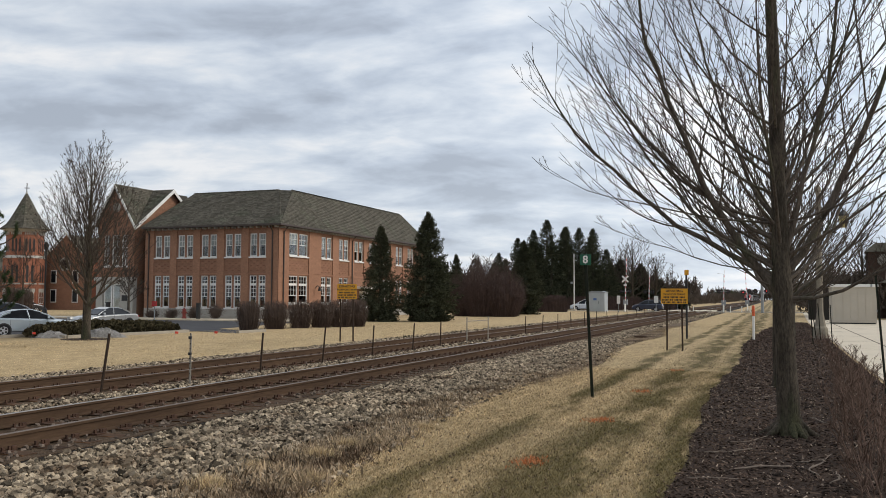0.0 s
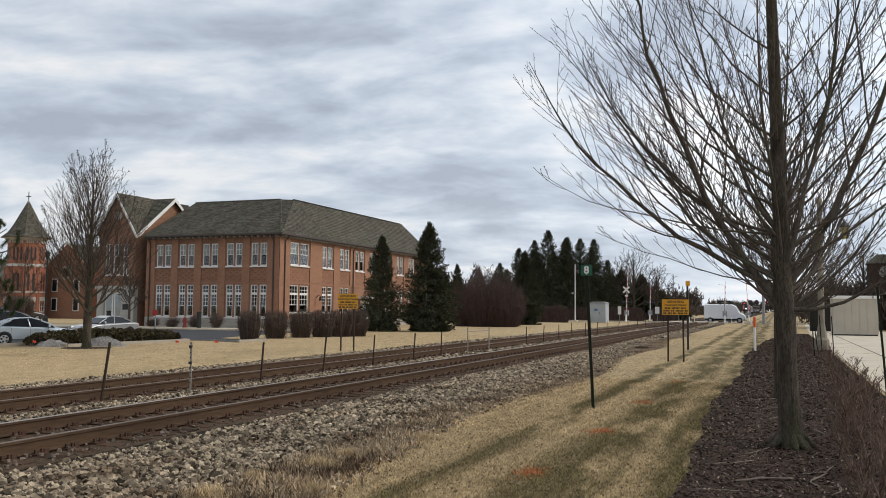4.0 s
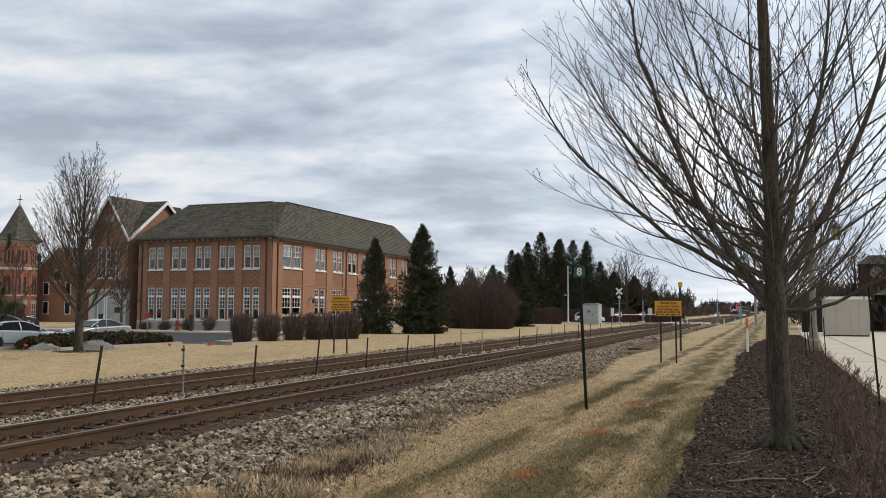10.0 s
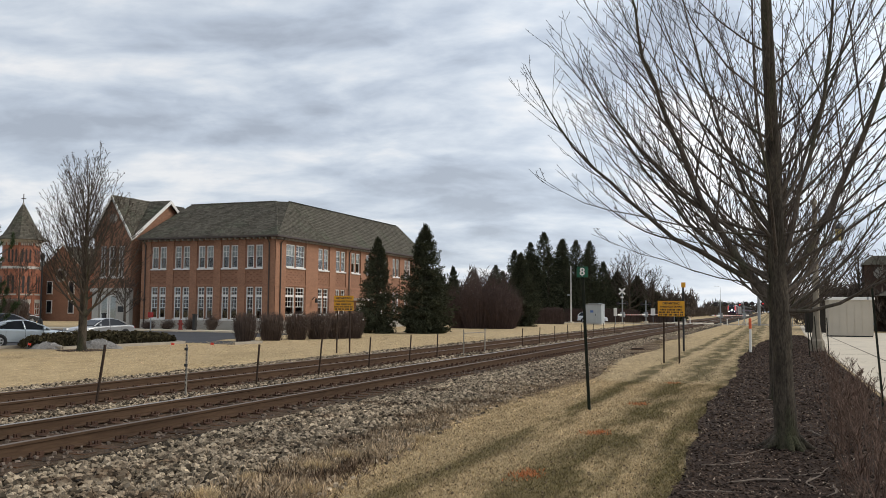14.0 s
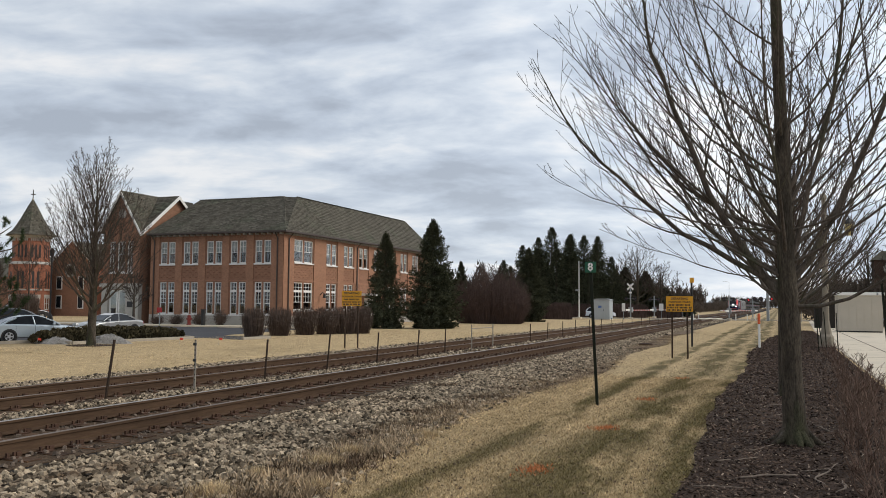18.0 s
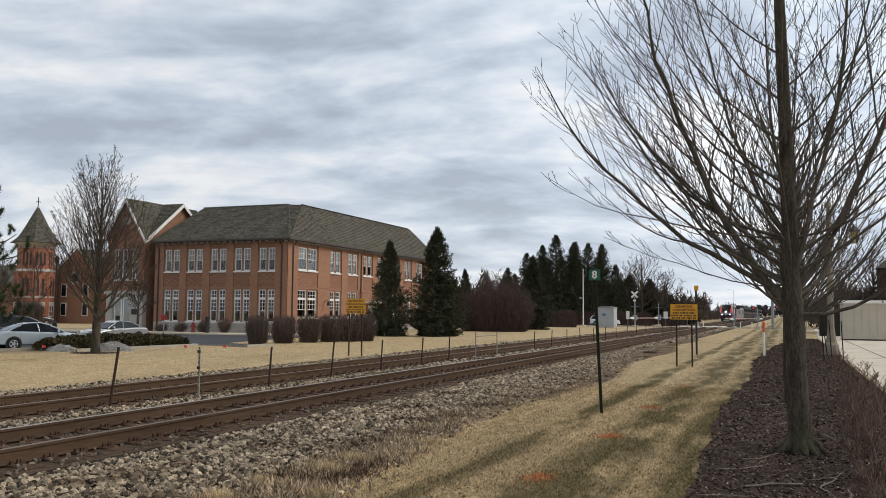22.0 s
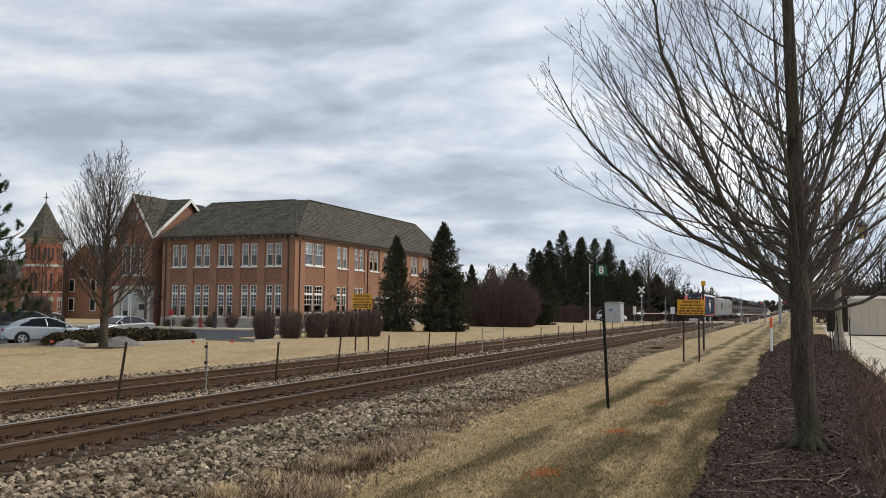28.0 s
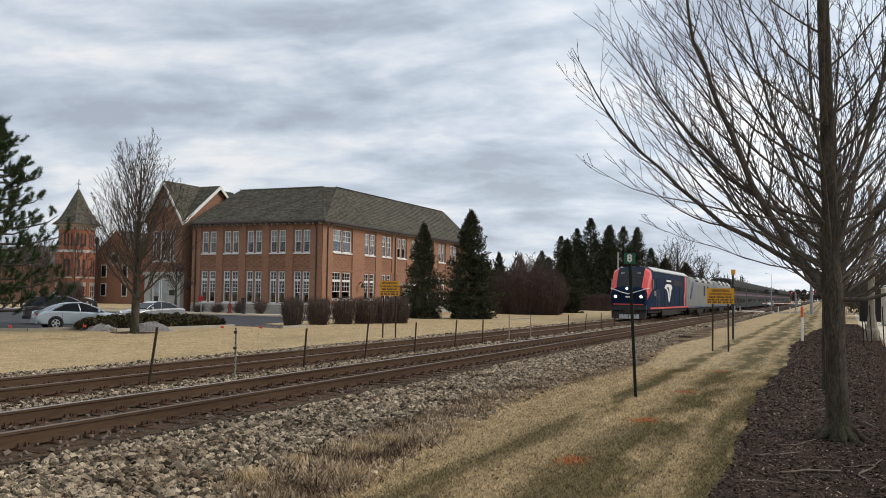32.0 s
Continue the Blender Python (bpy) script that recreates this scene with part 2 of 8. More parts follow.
M_CHURCH = material("church_red_brick", (0.35, 0.148, 0.092), 0.88, (0.25, 0.106, 0.068), 1.0, 0.6, 6, 0.4, 0.1, stretch=(1, 1, 2.6))
M_LIME = material("limestone_base", (0.46, 0.43, 0.38), 0.85, (0.36, 0.34, 0.30), 1.0, 0.5, 30, 0.12, 0.15)
M_WHITE = material("white_paint", (0.78, 0.76, 0.71), 0.5, (0.70, 0.68, 0.64), 2, 0.5, 40, 0.05, 0.03)
M_SHINGLE = material("weathered_shingle", (0.118, 0.106, 0.082), 0.92, (0.078, 0.070, 0.055), 2.2, 0.6, 12, 0.3, 0.3, per_island=0.34, third=(0.092, 0.092, 0.066), third_scale=0.35, third_at=0.52)
M_ROOFBASE = material("roof_underlay", (0.06, 0.054, 0.044), 0.95)
M_DARKTRIM = material("dark_brown_trim", (0.060, 0.042, 0.033), 0.6)
M_GLASS = glass_pane("window_glass", (0.80, 0.84, 0.84), 0.0, True)
M_CARGLASS = glass_pane("car_glass", (0.015, 0.017, 0.02))
# near black: puts the shade of unlit rooms into the colour; kiosk body too
M_INNER = material("room_shade_and_kiosk", (0.035, 0.031, 0.027), 0.9)
M_HYDRANT = material("dull_red_iron", (0.24, 0.035, 0.025), 0.6)
M_BLIND = material("window_blind", (0.42, 0.42, 0.38), 0.8)
M_GREEN = material("green_enamel", (0.012, 0.125, 0.060), 0.5, (0.010, 0.095, 0.05), 3)
M_GREENPOST = material("dark_green_post_paint", (0.011, 0.019, 0.013), 0.8, (0.028, 0.024, 0.017), 5, 0.5, 30, 0.2, 0.05)
M_YELLOW = material("amber_sign_face", (0.74, 0.36, 0.014), 0.6, (0.62, 0.29, 0.012), 4, 0.6, 30, 0.08, 0.02)
M_BLACK = material("black_paint", (0.022, 0.021, 0.02), 0.55)
M_STEELPOST = material("weathered_steel_post", (0.072, 0.047, 0.032), 0.75, (0.036, 0.026, 0.02), 6)
M_GALV = material("galvanised_steel", (0.31, 0.325, 0.33), 0.55, (0.24, 0.255, 0.26), 2, 0.5, 30, 0.12, 0.02, metal=0.3)
M_CABINET = material("grey_cabinet_paint", (0.40, 0.43, 0.44), 0.5, (0.34, 0.37, 0.38), 1.2, 0.5, 30, 0.05, 0.02)
M_ORANGE = material("orange_cap", (0.75, 0.12, 0.03), 0.5)
M_ORANGEPAINT = material("orange_marking_paint", (0.72, 0.20, 0.07), 0.9, (0.45, 0.2, 0.09), 20, 0.5, 60, 0.3, 0.2)
M_REDFLAG = material("red_flag_plastic", (0.80, 0.07, 0.035), 0.6)
M_TAN = material("tan_board", (0.50, 0.45, 0.37), 0.8, (0.44, 0.395, 0.325), 0.9, 0.5, 30, 0.08, 0.05)
M_RUBBER = material("tyre_rubber", (0.025, 0.025, 0.026), 0.85)
M_ALLOY = material("alloy_wheel", (0.55, 0.55, 0.56), 0.35, metal=0.6)
M_SILVER = material("silver_car_paint", (0.46, 0.52, 0.56), 0.28, (0.43, 0.485, 0.52), 1, metal=0.5, bump=0, gloss_coat=0.8, grain_amount=0.03)
M_BEIGECAR = material("grey_car_paint", (0.34, 0.34, 0.335), 0.3, (0.31, 0.31, 0.305), 1, metal=0.4, bump=0, gloss_coat=0.8, grain_amount=0.03)
M_DARKCAR = material("charcoal_car_paint", (0.035, 0.036, 0.04), 0.3, bump=0, gloss_coat=0.9, grain_amount=0.03)
M_NAVYCAR = material("navy_car_paint", (0.018, 0.028, 0.06), 0.3, bump=0, gloss_coat=0.9, grain_amount=0.03)
M_WHITECAR = material("white_car_paint", (0.74, 0.75, 0.76), 0.35, (0.68, 0.69, 0.70), 1, bump=0, gloss_coat=0.6, grain_amount=0.02)
M_LAMPGLASS = material("lamp_lens", (0.7, 0.7, 0.68), 0.15, bump=0)
M_TAIL = material("red_lens", (0.45, 0.02, 0.02), 0.2, bump=0)
M_GLOWWHITE = glow("lit_headlight", (1.0, 0.95, 0.86), 45)
M_GLOWRED = glow("lit_red_signal", (1.0, 0.03, 0.04), 2)
M_NAVY = material("locomotive_navy", (0.006, 0.016, 0.042), 0.76, (0.004, 0.011, 0.032), 1, bump=0, grain_amount=0.05)
M_LOCORED = material("locomotive_red", (0.72, 0.075, 0.06), 0.4, (0.62, 0.06, 0.05), 1, bump=0, gloss_coat=0.3, grain_amount=0.05)
M_STATION = material("dark_brown_brick", (0.105, 0.068, 0.052), 0.9, (0.07, 0.046, 0.037), 2, 0.5, 8, 0.3, 0.1)
M_LOCOGREY = material("locomotive_silver_grey", (0.20, 0.196, 0.180), 0.55, (0.14, 0.137, 0.126), 1.0, bump=0.02)
M_LOCOROOF = material("pale_roof_paint", (0.56, 0.56, 0.54), 0.6, (0.44, 0.44, 0.42), 1.5, bump=0.02)
M_STEELCAR = material("stainless_car_side", (0.050, 0.049, 0.047), 0.76, (0.030, 0.030, 0.030), 1.0, bump=0.02, stretch=(1, 0.2, 3))
M_UNDER = material("underframe_grime", (0.035, 0.032, 0.03), 0.85, (0.055, 0.045, 0.038), 2)
M_LENS = material("dark_red_lens", (0.10, 0.012, 0.012), 0.4, bump=0)
M_POSTGREY = material("weathered_post_paint", (0.38, 0.34, 0.28), 0.8, (0.22, 0.19, 0.15), 6)
M_KERB_DARK = material("dirty_joint", (0.14, 0.115, 0.09), 0.9, (0.09, 0.075, 0.06), 3)
M_HEAD_DULL = material("dull_rail_head", (0.15, 0.11, 0.082), 0.6, (0.095, 0.066, 0.048), 2, 0.6, 40, 0.15, 0.05, stretch=(1, 0.1, 1))
M_LAMPCONC = material("grimy_lamp_concrete", (0.27, 0.235, 0.18), 0.9, (0.19, 0.165, 0.13), 2.5, 0.5, 40, 0.2, 0.3)
M_TRUNK = material("mossy_trunk_bark", (0.098, 0.080, 0.060), 0.9, (0.030, 0.025, 0.019), 7, 0.4, 45, 0.6, 1.0, stretch=(1, 1, 0.25), third=(0.056, 0.055, 0.031), third_scale=1.5, third_at=0.5, bump_size=0.03)

# ---------------------------------------------------------------- mesh helpers
class Geo:
    """Collects vertices and faces, then becomes one mesh."""

    def __init__(self):
        self.v, self.f = [], []

    def add(self, verts, faces):
        o = len(self.v)
        self.v += [tuple(p) for p in verts]
        self.f += [tuple(i + o for i in fc) for fc in faces]
        return self

    def box(self, x, y, z, sx, sy, sz, rz=0.0, taper=1.0, lean=(0, 0)):
        """Centre of the base x, y, z; sizes; turned by rz degrees; the top scaled by taper and shifted by lean."""
        c, s = math.cos(radians(rz)), math.sin(radians(rz))
        pts = []
        for k, (h, t) in enumerate(((0, 1.0), (sz, taper))):
            for a, b in ((-1, -1), (1, -1), (1, 1), (-1, 1)):
                px, py = a * sx / 2 * t, b * sy / 2 * t
                pts.append((x + px * c - py * s + lean[0] * k, y + px * s + py * c + lean[1] * k, z + h))
        return self.add(pts, [(3, 2, 1, 0), (4, 5, 6, 7), (0, 1, 5, 4), (1, 2, 6, 5), (2, 3, 7, 6), (3, 0, 4, 7)])

    def span(self, x0, x1, y0, y1, z0, z1):
        return self.box((x0 + x1) / 2, (y0 + y1) / 2, z0, x1 - x0, y1 - y0, z1 - z0)

    def tube(self, pts, radii, n=6, cap=True):
        pts = [Vector(p) for p in pts]
        rings = []
        for i, p in enumerate(pts):
            d = (pts[min(i + 1, len(pts) - 1)] - pts[max(i - 1, 0)])
            d = d.normalized() if d.length > 1e-9 else Vector((0, 0, 1))
            a = d.cross(Vector((0, 0, 1)) if abs(d.z) < 0.9 else Vector((1, 0, 0))).normalized()
            b = d.cross(a)
            r = radii[i] if isinstance(radii, (list, tuple)) else radii
            rings.append([p + (a * math.cos(2 * math.pi * k / n) + b * math.sin(2 * math.pi * k / n)) * r for k in range(n)])
        faces = [(i * n + k, i * n + (k + 1) % n, (i + 1) * n + (k + 1) % n, (i + 1) * n + k) for i in range(len(pts) - 1) for k in range(n)]
        if cap:
            faces += [tuple(range(n))[::-1], tuple((len(pts) - 1) * n + k for k in range(n))]
        return self.add([q for r in rings for q in r], faces)

    def cyl(self, x, y, z, r, h, n=12, r2=None):
        return self.tube([(x, y, z), (x, y, z + h)], [r, r if r2 is None else r2], n)

    def disc(self, centre, axis, r, depth, n=16):
        c, a = Vector(centre), Vector(axis).normalized()
        return self.tube([c - a * depth / 2, c + a * depth / 2], r, n)

    def prism(self, poly, axis, a, b):
        """A polygon of (u, v) pairs, pushed along axis 'x', 'y' or 'z' from a to b."""
        put = {"x": lambda u, v, w: (w, u, v), "y": lambda u, v, w: (u, w, v), "z": lambda u, v, w: (u, v, w)}[axis]
        n = len(poly)
        return self.add([put(u, v, a) for u, v in poly] + [put(u, v, b) for u, v in poly],
                        [tuple(range(n))[::-1], tuple(range(n, 2 * n))] + [(k, (k + 1) % n, n + (k + 1) % n, n + k) for k in range(n)])

    def loft(self, rings, closed=True):
        n = len(rings[0])
        faces = [(i * n + k, i * n + (k + 1) % n, (i + 1) * n + (k + 1) % n, (i + 1) * n + k) for i in range(len(rings) - 1) for k in range(n if closed else n - 1)]
        faces += [tuple(range(n))[::-1], tuple((len(rings) - 1) * n + k for k in range(n))]
        return self.add([p for r in rings for p in r], faces)

    def mesh(self, name, smooth=False):
        m = bpy.data.meshes.new(name)
        m.from_pydata(self.v, [], self.f)
        if smooth:
            m.shade_smooth()
        m.update()
        return m


def fix_normals(ob):
    bm = bmesh.new()
    bm.from_mesh(ob.data)
    bmesh.ops.recalc_face_normals(bm, faces=bm.faces)
    bm.to_mesh(ob.data)
    bm.free()
    return ob


def part(name, geo, mat, parent=None, label="", smooth=False, at=None, bevel=0.0):
    """One mesh object, under a thing or a part, or at top level."""
    me = geo if isinstance(geo, bpy.types.Mesh) else geo.mesh(name, smooth)
    if not len(me.materials):
        me.materials.append(mat)
    ob = new(name, me)
    if not isinstance(geo, bpy.types.Mesh) and len(me.polygons) < 5000:
        fix_normals(ob)
    if parent is not None:
        ob.parent = parent
    if at is not None:
        ob.matrix_basis = at
    if label:
        tagged(ob, label)
    if bevel:
        b = ob.modifiers.new("edge", "BEVEL")
        b.width, b.segments, b.limit_method = bevel, 2, "ANGLE"
    return ob


def thing(name, label, category, group="", kind="", at=None):
    ob = new(name)
    ob.empty_display_size = 0.2
    if at is not None:
        ob.matrix_basis = at
    return tagged(ob, label, category, group, kind)


def stuff_mesh(name, verts, faces, mat, size=3):
    """A mesh from numpy arrays of triangles or quads."""
    me = bpy.data.meshes.new(name)
    nv, nf = len(verts), len(faces)
    me.vertices.add(nv)
    me.vertices.foreach_set("co", np.asarray(verts, dtype=np.float32).ravel())
    me.loops.add(nf * size)
    me.loops.foreach_set("vertex_index", np.asarray(faces, dtype=np.int32).ravel())
    me.polygons.add(nf)
    me.polygons.foreach_set("loop_start", np.arange(0, nf * size, size, dtype=np.int32))
    me.polygons.foreach_set("loop_total", np.full(nf, size, dtype=np.int32))
    me.update(calc_edges=True)
    me.validate()
    me.shade_flat()
    me.materials.append(mat)
    return me


def scatter(name, base_v, base_f, places, scales, mat, rng, upright=False, label="", category="", flat=1.0):
    """Many turned and scaled copies of one small shape, joined: for what nobody could count."""
    base_v, base_f = np.asarray(base_v, float), np.asarray(base_f, int)
    n, k = len(places), len(base_v)
    a = rng.uniform(0, 2 * np.pi, n)
    b = np.zeros(n) if upright else rng.uniform(-0.7, 0.7, n)
    c = np.zeros(n) if upright else rng.uniform(-0.7, 0.7, n)
    sc = np.asarray(scales, float)
    if sc.ndim == 1:
        sc = np.repeat(sc[:, None], 3, 1)
    v = base_v[None] * sc[:, None, :]
    x, y, z = v[..., 0], v[..., 1], v[..., 2]
    y, z = y * np.cos(b)[:, None] - z * np.sin(b)[:, None], y * np.sin(b)[:, None] + z * np.cos(b)[:, None]
    x, z = x * np.cos(c)[:, None] + z * np.sin(c)[:, None], -x * np.sin(c)[:, None] + z * np.cos(c)[:, None]
    x, y = x * np.cos(a)[:, None] - y * np.sin(a)[:, None], x * np.sin(a)[:, None] + y * np.cos(a)[:, None]
    v = np.stack([x, y, z * flat], -1) + np.asarray(places)[:, None, :]
    f = base_f[None] + (np.arange(n) * k)[:, None, None]
    me = stuff_mesh(name, v.reshape(-1, 3), f.reshape(-1, base_f.shape[1]), mat, base_f.shape[1])
    ob = new(name, me)
    if label:
        tagged(ob, label, category, kind="stuff")
    return ob


# a rough stone of 8 corners, 12 triangles
STONE_V = [(-0.5, -0.4, -0.3), (0.45, -0.5, -0.35), (0.55, 0.4, -0.3), (-0.4, 0.5, -0.35), (-0.35, -0.3, 0.3), (0.3, -0.35, 0.38), (0.4, 0.3, 0.28), (-0.25, 0.35, 0.36)]
STONE_F = [(0, 3, 2), (0, 2, 1), (4, 5, 6), (4, 6, 7), (0, 1, 5), (0, 5, 4), (1, 2, 6), (1, 6, 5), (2, 3, 7), (2, 7, 6), (3, 0, 4), (3, 4, 7)]

# ---------------------------------------------------------------- ground and track
RAIL_TOP, XB, XD = 0.20, -13.017, -9.051          # right-hand rails of the far and the near track
FAR_C, NEAR_C = XB - 0.7525, XD - 0.7525          # track centres
ROAD_Y0, ROAD_Y1 = 129.0, 139.0


def build_ground():
    g = Geo()
    xs = [-2500, -400, -150, -60, -30, -17.0, -16.4, -7.3, -6.5, 0, 6, 40, 150, 400, 2500]
    ys = [-400, -40, 0, 20, 60, 120, 250, 600, 2800]
    for y in ys:
        for x in xs:
            g.v.append((x, y, -0.16 if -16.5 < x < -7.2 else 0.0))
    n = len(xs)
    for j in range(len(ys) - 1):
        for i in range(n - 1):
            g.f.append((j * n + i, j * n + i + 1, (j + 1) * n + i + 1, (j + 1) * n + i))
    tagged(part("ground", g, M_LAWN), "straw-coloured dormant turf running to the horizon", "ground", kind="structure")

    def strip(name, poly, z0, z1, mat, label, category):
        return tagged(part(name, Geo().prism(poly, "z", z0, z1), mat), label, category, kind="structure")

    # track bed: soil verge, then the ballast
    rng = random.Random(4)
    verge = [(-4.5 + 0.35 * math.sin(y * 0.31) + rng.uniform(-0.12, 0.12) - 0.028 * y, y) for y in range(-10, 125, 2)]
    strip("soil_verge", verge + [(-7.9, 124), (-7.9, 30), (-7.6, -10)], -0.2, 0.006, M_DIRT, "gravelly brown soil verge along the ballast", "soil")
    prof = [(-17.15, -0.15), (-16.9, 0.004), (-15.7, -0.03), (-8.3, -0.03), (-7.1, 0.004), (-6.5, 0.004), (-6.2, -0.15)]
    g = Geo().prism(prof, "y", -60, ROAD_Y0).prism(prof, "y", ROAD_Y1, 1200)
    # the gap shadow under the scattered stones is painted into this bed
    tagged(part("track_bed", g, M_BED), "crushed-stone ballast bed under two tracks, darkened as shade between the loose stones", "ballast", kind="structure")
    for c in (FAR_C, NEAR_C):
        strip("fouled_ballast", [(c - 1.42, -40), (c + 1.42, -40), (c + 1.42, ROAD_Y0 - 0.8), (c - 1.42, ROAD_Y0 - 0.8)], -0.1, -0.02, M_FOULED, "dark rust-stained ballast between the ties", "ballast")
    # mulch bed with a wavy edge, and the concrete walk
    edge = [(-1.14 + 0.11 * math.sin(y * 0.33 - 1.6) + 0.05 * math.sin(y * 1.9) + 0.22 * max(0.0, 1 - y / 11) + 0.05 * max(0.0, y - 46), y) for y in range(-2, 78, 1)]
    strip("mulch_bed", [(2.2, -2)] + edge + [(2.45, 77)], -0.2, 0.02, M_MULCH, "dark bark mulch bed under the row of trees", "mulch")
    strip("walkway", [(2.25, -20), (2.55, 76), (3.6, 128.6), (5.2, 128.6), (5.6, 72), (9.8, 30), (9.8, -20)], -0.2, 0.035, M_CONC, "pale concrete walk and platform approach", "walkway")
    strip("walk_joint", [(4.12, -20), (4.18, -20), (4.26, 90), (4.18, 90)], -0.1, 0.0375, M_KERB_DARK, "dark joint running along the walk", "joint")
    for k in range(12):
        y = 6 + k * 6.2
        strip("walk_joint", [(2.32 + k * 0.02, y), (4.12, y), (4.12, y + 0.03), (2.32 + k * 0.02, y + 0.03)], -0.1, 0.0372, M_KERB_DARK, "dark joint across the walk", "joint")
    strip("concrete_apron", [(5.65, 72.2), (9.85, 30), (30, 30), (30, 90), (5.65, 90)], -0.2, 0.028, M_CONC, "pale concrete forecourt beside the walk", "pavement")
    strip("road", [(-400, ROAD_Y0), (400, ROAD_Y0), (400, ROAD_Y1), (-400, ROAD_Y1)], -0.2, 0.03, M_ASPH, "worn grey asphalt road over the level crossing", "road")
    strip("kerb_strip", [(-60, ROAD_Y0 - 0.75), (22, ROAD_Y0 - 0.75), (22, ROAD_Y0 - 0.02), (-60, ROAD_Y0 - 0.02)], -0.2, 0.12, M_CONC, "pale concrete kerb and path beside the road", "kerb")
    for i, c in enumerate((FAR_C, NEAR_C)):
        strip("crossing_panel", [(c - 1.5, ROAD_Y0 - 0.7), (c + 1.5, ROAD_Y0 - 0.7), (c + 1.5, ROAD_Y1 + 0.5), (c - 1.5, ROAD_Y1 + 0.5)], -0.15, 0.17, M_CONC, "concrete panels between the rails at the crossing", "crossing panel")
    # parking lot on the far side and the drive in front of the school
    strip("parking_lot", [(-125, 25.0), (-37.5, 25.6), (-32.9, 28.2), (-32.5, 39.0), (-29.4, 39.6), (-26.4, 38.6), (-26.4, 41.0), (-31, 43.3), (-33.5, 57), (-125, 57)], -0.2, 0.012, M_ASPH, "dark asphalt parking lot and drive", "parking lot")
    strip("pavement", [(-34.0, 57.4), (-33.0, 58.8), (-36.4, 60.8), (-125, 60.8), (-125, 57.4)], -0.2, 0.10, M_CONC, "pale concrete path round the school building", "pavement")
    return


build_ground()


def build_track(centre, name, label):
    t = thing(name, label, "railway track", "two parallel tracks", "structure")
    for s in (-1, 1):
        x = centre + s * 0.7525
        prof = [(-0.075, 0.004), (0.075, 0.004), (0.075, 0.018), (0.012, 0.04), (0.010, 0.15), (0.034, 0.158), (0.036, 0.192), (-0.036, 0.192), (-0.034, 0.158), (-0.010, 0.15), (-0.012, 0.04), (-0.075, 0.018)]
        rail = part("rail", Geo().prism([(x + u, v) for u, v in prof], "y", -40, 900), M_RAIL, t, "rusty brown rail")
        part("rail_head", Geo().prism([(x - 0.033, 0.193), (x + 0.033, 0.193), (x + 0.027, 0.2), (x - 0.027, 0.2)], "y", -40, 900), M_HEAD if centre == NEAR_C and s < 0 else M_HEAD_DULL, rail, "worn running surface")
        pl = Geo()
        for k in range(-6, 240):
            y = 4 + k * 0.52
            pl.box(x, y, -0.008, 0.36, 0.19, 0.014)
            for u in (-0.105, 0.105) if k < 70 else ():
                for w in (-0.05, 0.055):
                    pl.box(x + u, y + w, 0.004, 0.03, 0.03, 0.055)
            if k < 50:
                pl.box(x - 0.09, y + 0.13, -0.01, 0.05, 0.08, 0.06)
                pl.box(x + 0.09, y + 0.13, -0.01, 0.05, 0.08, 0.06)
        tagged(part("rail_fastening", pl, M_PLATE, t, "rusted tie plates and spikes"), kind="stuff")
    return t


track_near = build_track(NEAR_C, "near_track", "rusty steel rails on dark wooden ties")
track_far = build_track(FAR_C, "far_track", "rusty steel rails on dark wooden ties")

# ---------------------------------------------------------------- trees
def limb(g_list, rng, p, d, length, r, level, spec, arc=None):
    """A tapered, gently rising branch and its side branches. g_list[0] takes wood, g_list[1] thin twigs."""
    n = spec["seg"][level]
    pts, rad = [Vector(p)], [r]
    d = Vector(d).normalized()
    for i in range(n):
        d = d + Vector((rng.gauss(0, 1), rng.gauss(0, 1), rng.gauss(0, 0.7))) * spec["wander"][level] + Vector((0, 0, spec["lift"][level] if arc is None else 0))
        d.normalize()
        if arc is not None:
            e = radians(arc[0] + (arc[1] - arc[0]) * ((i + 0.5) / n) ** arc[2]) + rng.gauss(0, 0.05)
            flat = Vector((d.x, d.y, 0)).normalized() if abs(d.x) + abs(d.y) > 1e-4 else Vector((1, 0, 0))
            d = flat * math.cos(e) + Vector((0, 0, math.sin(e)))
        pts.append(pts[-1] + d * (length / n))
        rad.append(max(r * (1 - (i + 1) / n * spec["taper"]), spec["tip"]))
    g = g_list[0] if level <= spec.get("wood", 1) else g_list[1]
    g.tube(pts, rad, spec["sides"][level], cap=False)
    if level + 1 >= spec["levels"]:
        return
    m = spec["kids"][level]
    for k in range(m):
        u = spec["from"][level] + (1 - spec["from"][level]) * (k + rng.random()) / m
        i = min(int(u * n), n - 1)
        f = u * n - i
        q = pts[i].lerp(pts[i + 1], f)
        ax = (pts[i + 1] - pts[i]).normalized()
        side = ax.orthogonal().normalized()
        side.rotate(Matrix.Rotation(rng.uniform(0, 2 * math.pi), 3, ax))
        spread = radians(rng.uniform(*spec["angle"][level]))
        nd = ax * math.cos(spread) + side * math.sin(spread)
        if nd.z < -0.1:
            nd.z = abs(nd.z) * 0.5
        nd.z += spec.get("rise", 0.0)
        nd.normalize()
        limb(g_list, rng, q, nd, length * spec["ratio"][level] * rng.uniform(0.6, 1.1) * (1.15 - 0.5 * u), max(rad[i] * spec["thin"][level], spec["tip"]), level + 1, spec)


